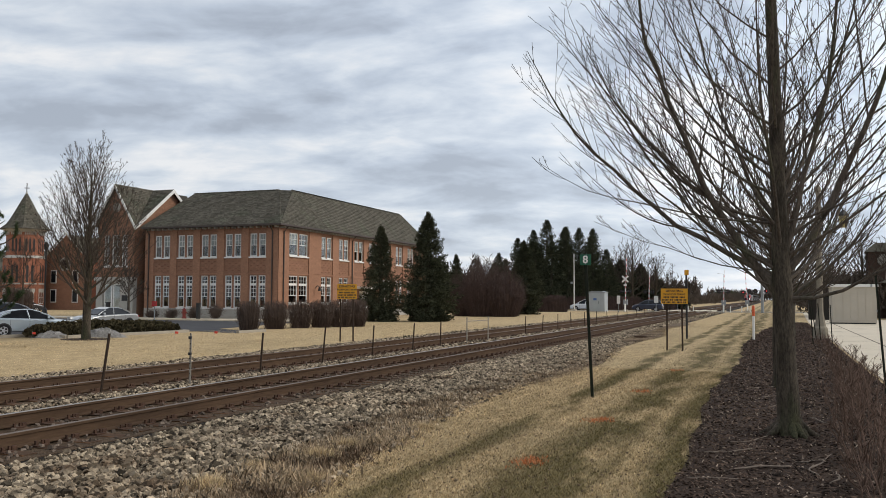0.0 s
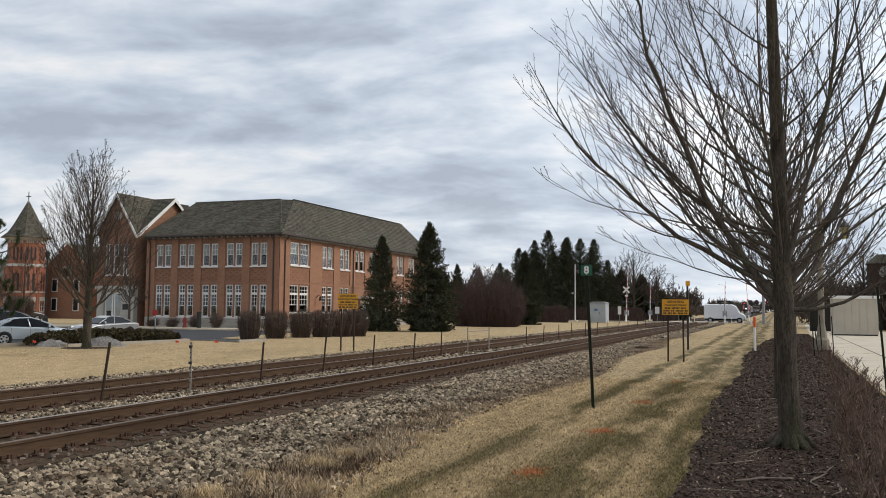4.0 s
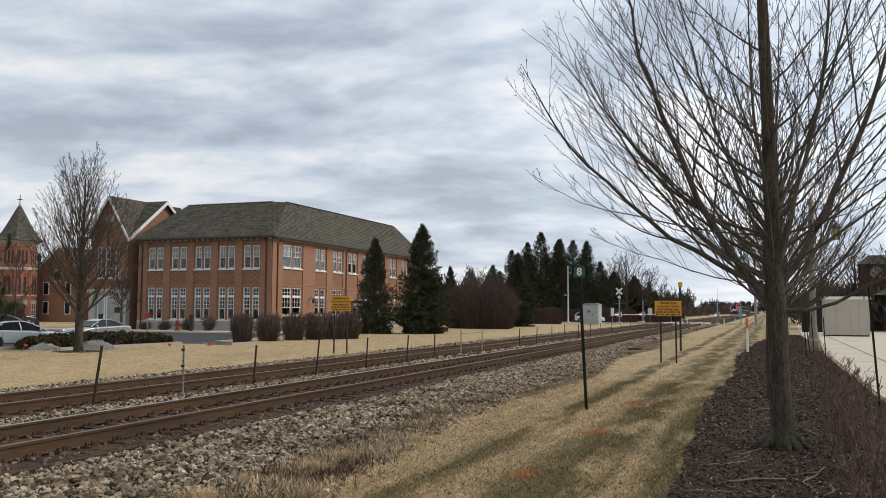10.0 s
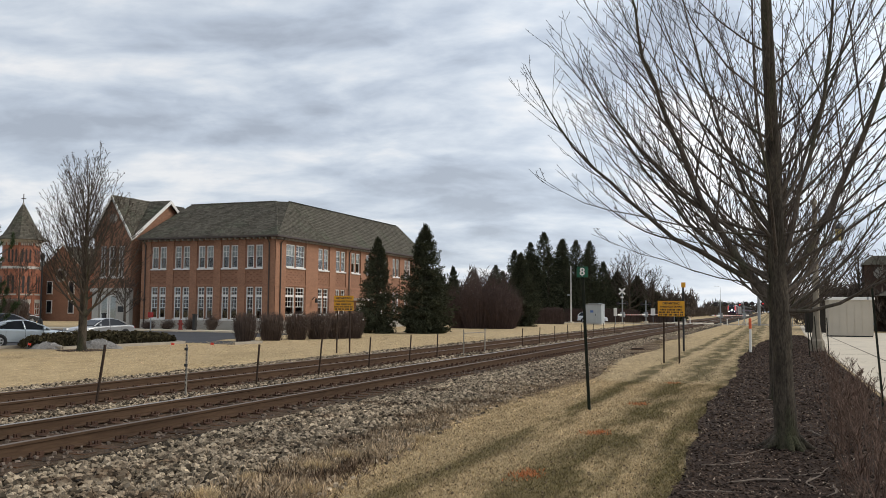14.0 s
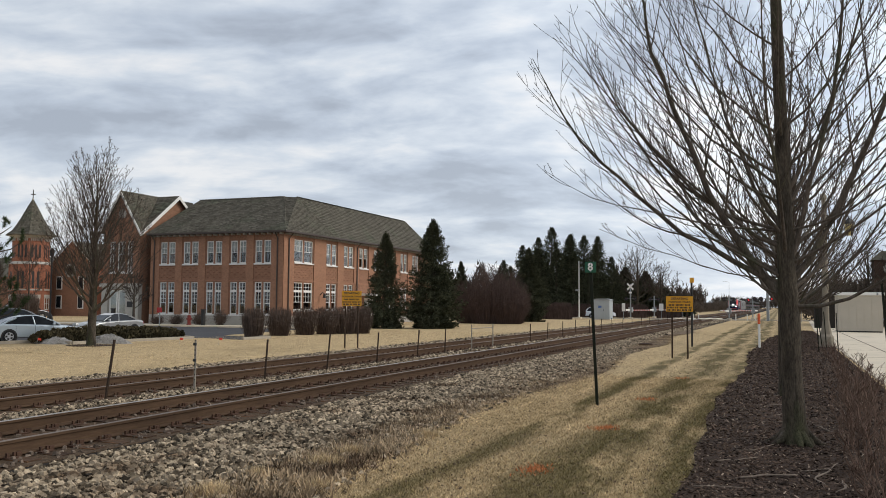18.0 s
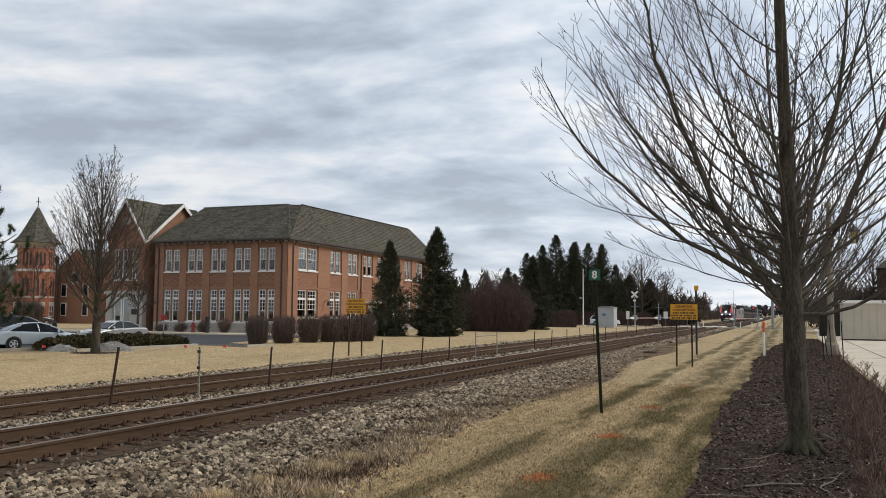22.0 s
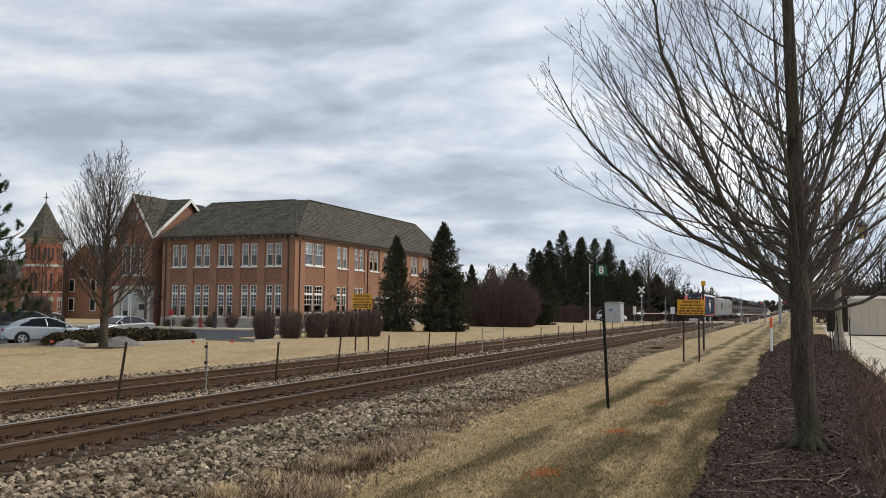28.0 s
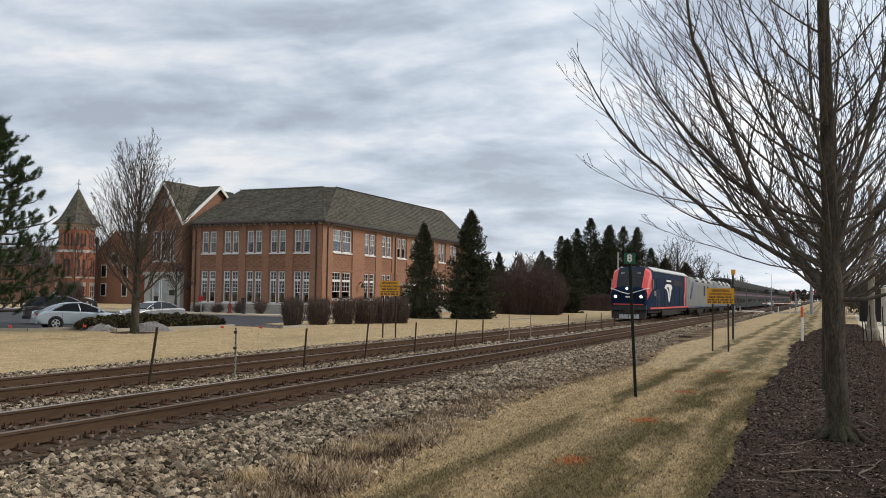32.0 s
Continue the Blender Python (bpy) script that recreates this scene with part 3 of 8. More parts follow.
CROWN = dict(levels=4, seg=(9, 6, 4, 2), wander=(0.045, 0.06, 0.09, 0.10), lift=(0.05, 0.07, 0.05, 0.03), taper=0.9, tip=0.0027, sides=(7, 5, 3, 3),
             kids=(13, 8, 5, 0), angle=((20, 42), (24, 48), (28, 52), (0, 0)), ratio=(0.40, 0.42, 0.40, 0), thin=(0.40, 0.5, 0.6, 0), wood=1)
CROWN["from"] = (0.22, 0.18, 0.2, 0)


def bare_tree(name, label, at, seed, limbs, trunk, spec=CROWN):
    """trunk: rows of (x, y, z, radius); limbs: rows of (height, azimuth, elevation, length, radius)."""
    rng = random.Random(seed)
    t = thing(name, label, "tree", at=at)
    g = Geo()
    g.tube([r[:3] for r in trunk], [r[3] for r in trunk], 14, cap=True)
    part("trunk", g, M_BARK, t, smooth=True)
    wood, twigs = Geo(), Geo()
    for h, az, el, ln, r, *arc in limbs:
        i = max(k for k in range(len(trunk)) if trunk[k][2] <= h) if h < trunk[-1][2] else len(trunk) - 2
        i = min(i, len(trunk) - 2)
        f = min((h - trunk[i][2]) / (trunk[i + 1][2] - trunk[i][2]), 1)
        p = Vector(trunk[i][:3]).lerp(Vector(trunk[i + 1][:3]), f)
        a, e = radians(az), radians(el)
        limb((wood, twigs), rng, p, (math.cos(a) * math.cos(e), math.sin(a) * math.cos(e), math.sin(e)), ln, r, 0, spec, (el, arc[0], arc[1]) if arc else None)
    part("branchwork", wood, M_BARK, t, smooth=True)
    tagged(part("twig_spray", twigs, M_TWIG, t, "fine leafless twigs"), kind="stuff")
    return t


def sweep(rng, p, d, length, n, lift, wobble):
    """Points of a shoot that leaves along d and turns up towards the light."""
    pts, d = [Vector(p)], Vector(d).normalized()
    for i in range(n):
        d = d + Vector((rng.gauss(0, wobble), rng.gauss(0, wobble), rng.gauss(0, wobble * 0.6) + lift / n * max(0.0, 0.97 - d.z)))
        d.normalize()
        pts.append(pts[-1] + d * (length / n))
    return pts


def side_shoots(rng, pts, rad, length, level, spec, wood, twigs):
    """Shoots in opposite pairs along a branch, each set with shorter ones, down to bud spurs."""
    n = len(pts) - 1
    count = max(2, int(length * spec["per_metre"][level]))
    roll = rng.uniform(0, math.pi)
    for k in range(count):
        u = min(0.985, spec["start"][level] + (1 - spec["start"][level]) * (k + rng.random()) / count)
        i = min(int(u * n), n - 1)
        q = pts[i].lerp(pts[i + 1], u * n - i)
        ax = (pts[i + 1] - pts[i]).normalized()
        side = ax.cross(Vector((0, 0, 1)) if abs(ax.z) < 0.95 else Vector((1, 0, 0))).normalized()
        roll += math.pi + rng.gauss(0, 0.75)
        side.rotate(Matrix.Rotation(roll, 3, ax))
        a = radians(rng.uniform(*spec["angle"][level]))
        d = ax * math.cos(a) + side * math.sin(a)
        if d.z < -0.05:
            d.z *= -0.4
        if level + 1 == spec["depth"]:
            ln = rng.uniform(*spec["spur"])
            w = side * spec["tip"] * 1.6
            x = ax.cross(side) * spec["tip"] * 1.6
            twigs.add([q + w, q + x, q - w - x, q + d.normalized() * ln], [(0, 1, 3), (1, 2, 3), (2, 0, 3)])
            continue
        ln = length * (spec["reach"][level] * (1 - u) + spec["stub"][level]) * rng.uniform(0.55, 1.15)
        r = max(rad[i] * spec["slim"][level], spec["tip"] * 1.2)
        m = spec["bends"][level]
        sp = sweep(rng, q, d, ln, m, spec["lift"][level], spec["wobble"])
        sr = [max(r * (1 - 0.85 * j / m), spec["tip"]) for j in range(m + 1)]
        (wood if level == 0 else twigs).tube(sp, sr, 5 if level == 0 else 3, cap=False)
        side_shoots(rng, sp, sr, ln, level + 1, spec, wood, twigs)


def leafless_tree(name, label, at, seed, limbs, trunk, spec, roots=0, per_limb=False):
    """limbs: rows of (height, azimuth, first rise, length, radius, last rise, how late it bends)."""
    rng = random.Random(seed)
    t = thing(name, label, "tree", at=at)
    g = Geo()
    rows = []
    for p, q in zip(trunk, trunk[1:]):
        for k in range(4):
            f = k / 4
            rows.append([p[i] + (q[i] - p[i]) * f + (rng.gauss(0, 0.02) * p[3] if i < 2 else 0) for i in range(3)] + [(p[3] + (q[3] - p[3]) * f) * rng.uniform(0.97, 1.035)])
    rows.append(list(trunk[-1]))
    g.tube([r[:3] for r in rows], [r[3] for r in rows], 16, cap=True)
    for k in range(roots):
        a = 2 * math.pi * k / roots + rng.uniform(-0.3, 0.3)
        c, s, r0 = math.cos(a), math.sin(a), trunk[0][3]
        g.tube([(c * r0 * 0.45, s * r0 * 0.45, 0.16), (c * r0 * 0.85, s * r0 * 0.85, 0.06), (c * r0 * 1.25, s * r0 * 1.25, 0.01), (c * r0 * 1.7, s * r0 * 1.7, -0.05)], [0.07, 0.06, 0.035, 0.012], 7)
    part("trunk", g, M_TRUNK, t, smooth=True)
    wood, twigs = Geo(), Geo()
    for h, az, el, ln, r, el2, late in limbs:
        i = min(max(k for k in range(len(trunk)) if trunk[k][2] <= h), len(trunk) - 2)
        f = (h - trunk[i][2]) / (trunk[i + 1][2] - trunk[i][2])
        pts = [Vector(trunk[i][:3]).lerp(Vector(trunk[i + 1][:3]), f)]
        n = max(6, int(ln / 0.4))
        a = radians(az)
        rad = [r * 1.25]
        for j in range(n):
            low = el - (spec["sag"] if el < 66 else 0.0)
            e = radians(low + (el2 - low) * ((j + 0.5) / n) ** (late * spec["early"])) + rng.gauss(0, spec["crook"])
            a += rng.gauss(0, spec["crook"] * 1.3)
            pts.append(pts[-1] + Vector((math.cos(a) * math.cos(e), math.sin(a) * math.cos(e), math.sin(e))) * (ln / n))
            rad.append(max(r * (1 - 0.9 * (j + 1) / n), spec["tip"]))
        wood.tube(pts, rad, 7, cap=False)
        side_shoots(rng, pts, rad, ln, 0, spec, wood, twigs)
        if per_limb:
            one = part("limb", wood, M_BARK, t, smooth=True)
            tagged(part("twig_spray", twigs, M_TWIG, one, "fine leafless twigs"), kind="stuff")
            wood, twigs = Geo(), Geo()
    if not per_limb:
        part("branchwork", wood, M_BARK, t, smooth=True)
        tagged(part("twig_spray", twigs, M_TWIG, t, "fine leafless twigs"), kind="stuff")
    return t


SHOOTS = dict(depth=3, per_metre=(2.6, 3.4, 10.0), start=(0.2, 0.14, 0.1), angle=((20, 40), (24, 44), (35, 65)), spur=(0.025, 0.075), reach=(0.52, 0.40), stub=(0.10, 0.12), slim=(0.40, 0.55), bends=(8, 4), lift=(1.5, 1.1), wobble=0.032, tip=0.0034, sag=0.0, early=1.0, crook=0.04)


def build_near_tree():
    trunk = [(0.02, 0, -0.05, 0.27), (0.0, 0, 0.08, 0.20), (-0.01, 0, 0.28, 0.160), (-0.03, 0, 1.0, 0.136), (-0.045, 0, 1.6, 0.134), (-0.07, 0, 2.1, 0.138), (-0.08, 0, 2.6, 0.118), (-0.09, 0.02, 3.2, 0.106), (-0.11, 0.05, 4.2, 0.096),
             (-0.14, 0.05, 5.6, 0.084), (-0.17, 0.05, 6.8, 0.070), (-0.20, 0.05, 8.2, 0.045), (-0.22, 0.05, 9.6, 0.018)]
    # height, azimuth, starting rise, length, radius, final rise, how late it bends
    limbs = [(2.1, 178, 40, 5.6, 0.046, 62, 1.6), (1.9, 184, 50, 6.8, 0.062, 80, 0.5), (3.0, 186, 15, 3.6, 0.018, 36, 3.0), (3.0, 172, 24, 4.4, 0.027, 68, 1.1), (2.05, 190, 20, 2.2, 0.014, 80, 1.0),
             (2.3, 200, 36, 4.2, 0.024, 62, 1.6), (2.6, 165, 40, 4.4, 0.024, 64, 1.2), (3.4, 188, 36, 4.2, 0.022, 66, 1.1), (3.8, 176, 40, 4.0, 0.022, 70, 1.0), (4.4, 196, 42, 3.6, 0.019, 70, 1.0), (5.0, 170, 44, 3.3, 0.017, 72, 1.0), (5.7, 186, 46, 3.0, 0.015, 72, 1.0),
             (2.35, 181, 36, 5.3, 0.036, 64, 1.0), (2.75, 176, 32, 4.9, 0.030, 66, 1.0), (3.6, 182, 44, 4.6, 0.022, 60, 1.0), (2.35, 172, 14, 2.9, 0.012, 34, 1.6), (2.85, 160, 10, 2.8, 0.012, 36, 2.0),
             (1.93, -4, 2, 3.6, 0.030, 66, 1.0), (2.25, 4, 44, 6.4, 0.058, 84, 0.5), (2.45, 14, 70, 6.3, 0.042, 86, 0.8), (2.5, -14, 30, 4.2, 0.025, 64, 1.1), (2.7, 8, 40, 4.2, 0.025, 68, 1.1), (3.0, -10, 26, 3.8, 0.020, 60, 1.3), (3.3, 16, 44, 4.2, 0.023, 70, 1.0),
             (3.9, 0, 44, 4.0, 0.021, 72, 1.0), (4.5, -12, 46, 3.6, 0.019, 72, 1.0), (5.2, 8, 48, 3.2, 0.016, 72, 1.0),
             (2.9, 95, 52, 4.8, 0.032, 78, 0.8), (3.3, 60, 52, 4.6, 0.026, 78, 0.8), (2.6, 262, 60, 4.8, 0.028, 82, 0.8), (2.9, 225, 54, 4.6, 0.022, 76, 1.0), (3.9, 110, 56, 4.2, 0.022, 76, 1.0), (4.3, 270, 60, 4.0, 0.020, 78, 1.0), (3.0, 150, 62, 5.4, 0.032, 84, 0.8), (3.5, 30, 62, 5.0, 0.030, 84, 0.8)]
    leafless_tree("near_tree", "large leafless maple with grey bark standing in mulch", pose(0.17, 13.28, 0.02), 7, limbs, trunk, dict(SHOOTS, sag=12.0, early=0.66, crook=0.06), roots=8, per_limb=True)


build_near_tree()


def spruce_mesh(seed, height, radius, mat, density=1.0, shape=0.88, spray=1.0):
    """Whorls of drooping branches, each set with small needle sprays."""
    rng = np.random.default_rng(seed)
    n = int(height * 85)
    u = np.sort(rng.random(n) ** 1.12) * 0.985
    a = rng.uniform(0, 2 * np.pi, n)
    lump = 1 + 0.10 * np.sin(3 * a + 9 * u + seed) + 0.08 * np.sin(5 * a - 21 * u + 2 * seed)
    ln = radius * (1 - u) ** shape * (0.45 + 0.65 * rng.random(n) ** 0.6) * lump * (1 - 0.42 * np.exp(-((u / 0.13) ** 2))) + 0.06
    rise = -0.22 + 0.85 * u ** 1.5 + rng.normal(0, 0.09, n)
    z0 = height * (0.03 + 0.97 * u)
    m = max(5, int(7.5 * density))
    k = np.repeat(np.arange(n), m)
    s = rng.random(n * m) ** 0.55
    lat = rng.normal(0, 0.24, n * m) * ln[k] * (1.1 - s)
    q = ln[k] * s
    px, py = np.cos(a[k]) * q - np.sin(a[k]) * lat, np.sin(a[k]) * q + np.cos(a[k]) * lat
    pz = z0[k] + q * rise[k] + 0.16 * ln[k] * s ** 3 - np.abs(lat) * 0.3 + rng.normal(0, 0.09, n * m)
    p = np.stack([px, py, np.maximum(pz, 0.05)], -1)
    out = np.stack([np.cos(a[k]), np.sin(a[k]), rise[k]], -1) + rng.normal(0, 0.5, (n * m, 3)) + np.array([0, 0, -0.28])
    out[u[k] > 0.93] += np.array([0, 0, 1.2])
    out /= np.linalg.norm(out, axis=1)[:, None]
    side = np.cross(out, [0, 0, 1.0])
    side /= np.linalg.norm(side, axis=1)[:, None] + 1e-6
    up = np.cross(side, out)
    L = rng.uniform(0.24, 0.46, n * m) * (0.55 + 0.5 * (1 - u[k])) * spray * (radius / 2.4) ** 0.4
    w = L * 0.24
    tip = p + out * L[:, None]
    v = np.stack([tip, p + side * w[:, None], p - side * w[:, None], p + up * (w * 0.8)[:, None], p - up * (w * 0.8)[:, None]], 1).reshape(-1, 3)
    i = np.arange(n * m)[:, None] * 5
    f = np.concatenate([i + np.array([0, 1, 2]), i + np.array([0, 3, 4])], 0)
    return stuff_mesh("crown", v, f, mat)


def spruce(name, label, x, y, height, radius, seed, density=1.0, mat=None, group="", spray=1.0, shape=0.88):
    t = thing(name, label, "conifer", group, at=pose(x, y, 0))
    part("trunk", Geo().tube([(0, 0, -0.05), (0, 0, height * 0.5), (0, 0, height * 0.985)], [radius * 0.07 + 0.05, radius * 0.045 + 0.03, 0.012], 7), M_BARK, t)
    part("crown", spruce_mesh(seed, height, radius, mat or M_NEEDLE, density, shape, spray), None, t)
    return t

# ---------------------------------------------------------------- buildings
def wall_boxes(g, axis, at, thick, u0, u1, z0, z1, holes):
    """A wall along u with rectangular holes (u0, u1, z0, z1), as boxes butted end to end. axis 'x': runs along x at y = at."""
    us = sorted({u0, u1, *[h[0] for h in holes], *[h[1] for h in holes]})
    for a, b in zip(us, us[1:]):
        cut = sorted((h[2], h[3]) for h in holes if h[0] < (a + b) / 2 < h[1])
        z = z0
        for lo, hi in cut + [(z1, z1)]:
            if lo > z + 1e-4:
                if axis == "x":
                    g.span(a, b, at, at + thick, z, lo)
                else:
                    g.span(at - thick, at, a, b, z, lo)
            z = max(z, hi)
    return g


def sash_window(owner, w, h, rows, m, transom=0.0, blind=0.0):
    """White sash window in its own space: x across, z up, outside towards -y. rows: (share of height, columns, rows) from the top."""
    win = part("window", Geo().span(-w / 2 - 0.06, w / 2 + 0.06, -0.17, 0.09, -0.11, 0.0), M_WHITE, owner, "white wooden window sill and sashes", at=m)
    f = Geo()
    b = 0.08
    for x0, x1, z0, z1 in ((-w / 2, -w / 2 + b, 0, h), (w / 2 - b, w / 2, 0, h), (-w / 2 + b, w / 2 - b, 0, b * 1.3), (-w / 2 + b, w / 2 - b, h - b, h)):
        f.span(x0, x1, 0.0, 0.10, z0, z1)
    part("window_frame", f, M_WHITE, win)
    bars = Geo()
    z = h - b
    full = h - 2 * b
    for k, (share, cols, rws) in enumerate(rows):
        zh = full * share
        if k:
            bars.span(-w / 2 + b, w / 2 - b, 0.015, 0.085, z - (0.10 if transom and k == 1 else 0.025), z + (0.10 if transom and k == 1 else 0.025))
        for c in range(1, cols):
            x = -w / 2 + b + (w - 2 * b) * c / cols
            bars.span(x - 0.017, x + 0.017, 0.03, 0.07, z - zh, z)
        for r in range(1, rws):
            zz = z - zh * r / rws
            bars.span(-w / 2 + b, w / 2 - b, 0.032, 0.068, zz - 0.017, zz + 0.017)
        z -= zh
    part("glazing_bar", bars, M_WHITE, win)
    part("pane", Geo().span(-w / 2 + b, w / 2 - b, 0.05, 0.056, b, h - b), M_GLASS, win)
    if blind:
        part("blind", Geo().span(-w / 2 + b, w / 2 - b, 0.075, 0.08, h - b - blind * full, h - b), M_BLIND, win, "pale window blind")
    return win


def shingles(name, parent, a, b, c, d, rng, step=0.25, size=0.26):
    """Shingle courses on the roof plane a, b (eave) to c, d (ridge, above b and a), joined."""
    a, b, c, d = map(Vector, (a, b, c, d))
    n = (b - a).cross(d - a).normalized()
    if n.z < 0:
        n = -n
    g = Geo()
    rows = int(((d - a).length + (c - b).length) / 2 / step)
    for r in range(rows):
        t0, t1 = r / rows, (r + 1.12) / rows
        p0, p1 = a.lerp(d, t0), b.lerp(c, t0)
        q0, q1 = a.lerp(d, min(t1, 1)), b.lerp(c, min(t1, 1))
        width = (p1 - p0).length
        if width < 0.05:
            continue
        u = 0.0
        while u < width:
            s = size * rng.uniform(0.5, 1.5)
            e = min(u + s, width)
            f0, f1 = u / width, (e - 0.012) / width
            lift = 0.03 + rng.uniform(0, 0.022)
            A, B, C, D = p0.lerp(p1, f0), p0.lerp(p1, f1), q0.lerp(q1, f1), q0.lerp(q1, f0)
            g.add([A + n * lift, B + n * lift, C + n * 0.012, D + n * 0.012, A, B], [(0, 1, 2, 3), (4, 5, 1, 0)])
            u = e
    ob = part(name, g, M_SHINGLE, parent, "weathered grey-brown wood shingles")
    tagged(ob, kind="stuff")
    return ob


def build_school():
    rng = random.Random(11)
    sch = thing("school_building", "two-storey orange brick school with grey shingle hip roof", "building")
    YS, XE, X0, Y1 = 62.0, -38.6, -52.2, 94.5
    EAVE = 7.85
    ups = [(-51.14 + 2.455 * k, -49.58 + 2.455 * k) for k in range(5)]
    # street side, facing the camera
    holes = []
    for a, b in ups:
        for lo, hi in ((5.30, 7.26), (0.96, 3.72)):
            mid = (a + b) / 2
            holes += [(a, mid - 0.09, lo, hi), (mid + 0.09, b, lo, hi)]
    wall_s = part("wall", wall_boxes(Geo(), "x", YS, 0.4, X0, XE - 0.4, 0.9, EAVE, holes), M_BRICK, sch, "orange-brown brick wall")
    # track side
    east = [(63.8, 66.95), (69.4, 71.35), (72.8, 74.7), (76.0, 77.9), (79.3, 81.2), (82.6, 84.4), (85.9, 87.65), (89.15, 90.85)]
    holes_e = []
    for k, (a, b) in enumerate(east):
        mid = (a + b) / 2
        for lo, hi in ((5.45, 7.42), (1.35, 3.74)):
            if lo < 2 and k in (3, 4):
                continue
            holes_e += [(a, mid - 0.1, lo, hi), (mid + 0.1, b, lo, hi)]
    holes_e += [(77.2, 79.6, 0.0, 2.6)]
    wall_e = part("wall", wall_boxes(Geo(), "y", XE, 0.4, YS, Y1, 0.9, EAVE, holes_e[:-1] + [(77.2, 79.6, 0.9, 2.6)]), M_BRICK, sch, "orange brick wall")
    part("wall", Geo().span(X0, XE - 0.4, Y1 - 0.4, Y1, 0, EAVE).span(X0, X0 + 0.4, YS + 9.0, Y1 - 0.4, 0, EAVE), M_BRICK, sch)
    # added floors and partitions, room shade painted in so the panes look dark
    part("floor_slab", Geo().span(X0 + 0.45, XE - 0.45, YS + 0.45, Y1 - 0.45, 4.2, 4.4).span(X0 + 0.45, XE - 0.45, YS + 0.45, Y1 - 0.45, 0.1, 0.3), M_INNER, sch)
    part("partition", Geo().span(X0 + 0.45, XE - 3.2, YS + 3.0, YS + 3.1, 0.3, 7.6).span(XE - 3.2, XE - 3.1, YS + 3.0, Y1 - 0.45, 0.3, 7.6), M_INNER, sch, "inner walls near black, standing for unlit rooms behind the glass")
    # limestone base
    part("stone_base", Geo().span(X0, XE + 0.08, YS - 0.08, YS + 0.4, -0.1, 0.9).span(XE - 0.32, XE + 0.08, YS + 0.42, 77.1, -0.1, 0.9).span(XE - 0.32, XE + 0.08, 79.7, Y1, -0.1, 0.9), M_LIME, sch, "pale limestone base")
    # string course and piers, slightly proud
    part("string_course", Geo().span(X0, XE + 0.05, YS - 0.05, YS - 0.002, 3.80, 3.93).span(XE + 0.002, XE + 0.05, YS, Y1, 3.84, 3.97), M_PIER, sch)
    for k in range(6):
        x0 = X0 + 0.02 if k == 0 else ups[k - 1][1] + 0.1
        x1 = ups[k][0] - 0.1 if k < 5 else XE + 0.085
        for z0, z1 in ((0.902, 3.80), (3.932, 7.70)):
            part("pier", Geo().span(x0, x1, YS - 0.085, YS - 0.003, z0, z1), M_PIER, sch)
    for k in range(9):
        y0 = YS - 0.08 if k == 0 else east[k - 1][1] + 0.12
        y1 = east[k][0] - 0.12 if k < 8 else Y1
        for z0, z1 in ((0.902, 3.84), (3.972, 7.70)):
            if z0 < 1 and k in (3, 4, 5):
                continue
            part("pier", Geo().span(XE + 0.003, XE + 0.085, y0, y1, z0, z1), M_PIER, sch)
    # windows
    for k, (a, b) in enumerate(ups):
        w = (b - a) / 2 - 0.09
        for c in (a + w / 2, b - w / 2):
            sash_window(sch, w, 1.96, ((0.5, 2, 2), (0.5, 1, 1)), pose(c, YS + 0.05, 5.30), blind=(0.5, 0.5, 0.5, 0.45, 0.5)[k])
            sash_window(sch, w, 2.76, ((0.26, 2, 2), (0.40, 2, 3), (0.34, 1, 1)), pose(c, YS + 0.05, 0.96), transom=1, blind=0)
    for k, (a, b) in enumerate(east):
        w = (b - a) / 2 - 0.1
        for c in (a + w / 2, b - w / 2):
            sash_window(sch, w, 1.97, ((0.5, 3, 2) if k == 0 else (0.5, 2, 2), (0.5, 1, 1)), pose(XE - 0.05, c, 5.45, 0, 0, 90), blind=(0.5 if c < 65 else 0.0, 0.6, 0.3, 0.5, 0.3, 0.4, 0.5, 0.4)[k])
            if k not in (3, 4):
                sash_window(sch, w, 2.39, ((0.30, 3, 2) if k == 0 else (0.3, 2, 2), (0.42, 3, 2) if k == 0 else (0.42, 2, 3), (0.28, 1, 1)), pose(XE - 0.05, c, 1.35, 0, 0, 90), transom=1)
    # raised header bricks in the panels between the storeys
    hb = Geo().span(-0.10, 0.10, -0.022, 0.0, -0.034, 0.034).mesh("brick")
    hb.materials.append(M_BRICK_DARK)
    for a, b in ups:
        n = 5
        for i in range(n):
            for j in range(6):
                if (i + j) % 2 == 0:
                    part("brick", hb, None, wall_s, at=pose(a + 0.15 + i * (b - a - 0.3) / (n - 1), YS - 0.001, 4.14 + j * 0.2))
    for k, (a, b) in enumerate(east[:3]):
        n = 9 if k == 0 else 6
        for i in range(n):
            for j in range(6):
                if (i + j) % 2 == 0:
                    part("brick", hb, None, wall_e, at=pose(XE + 0.001, a + 0.15 + i * (b - a - 0.3) / (n - 1), 4.18 + j * 0.21, 0, 0, 90))
    # side door with a flat canopy, wall lamp
    door = part("door", Geo().span(XE - 0.25, XE - 0.18, 77.25, 79.55, 0.05, 2.55), M_WHITE, sch, "white double door")
    part("pane", Geo().span(XE - 0.178, XE - 0.17, 77.45, 78.25, 0.9, 2.3).span(XE - 0.178, XE - 0.17, 78.55, 79.35, 0.9, 2.3), M_GLASS, door)
    part("canopy", Geo().span(XE, XE + 1.5, 76.6, 80.6, 2.75, 2.98), M_WHITE, sch, "white flat door canopy")
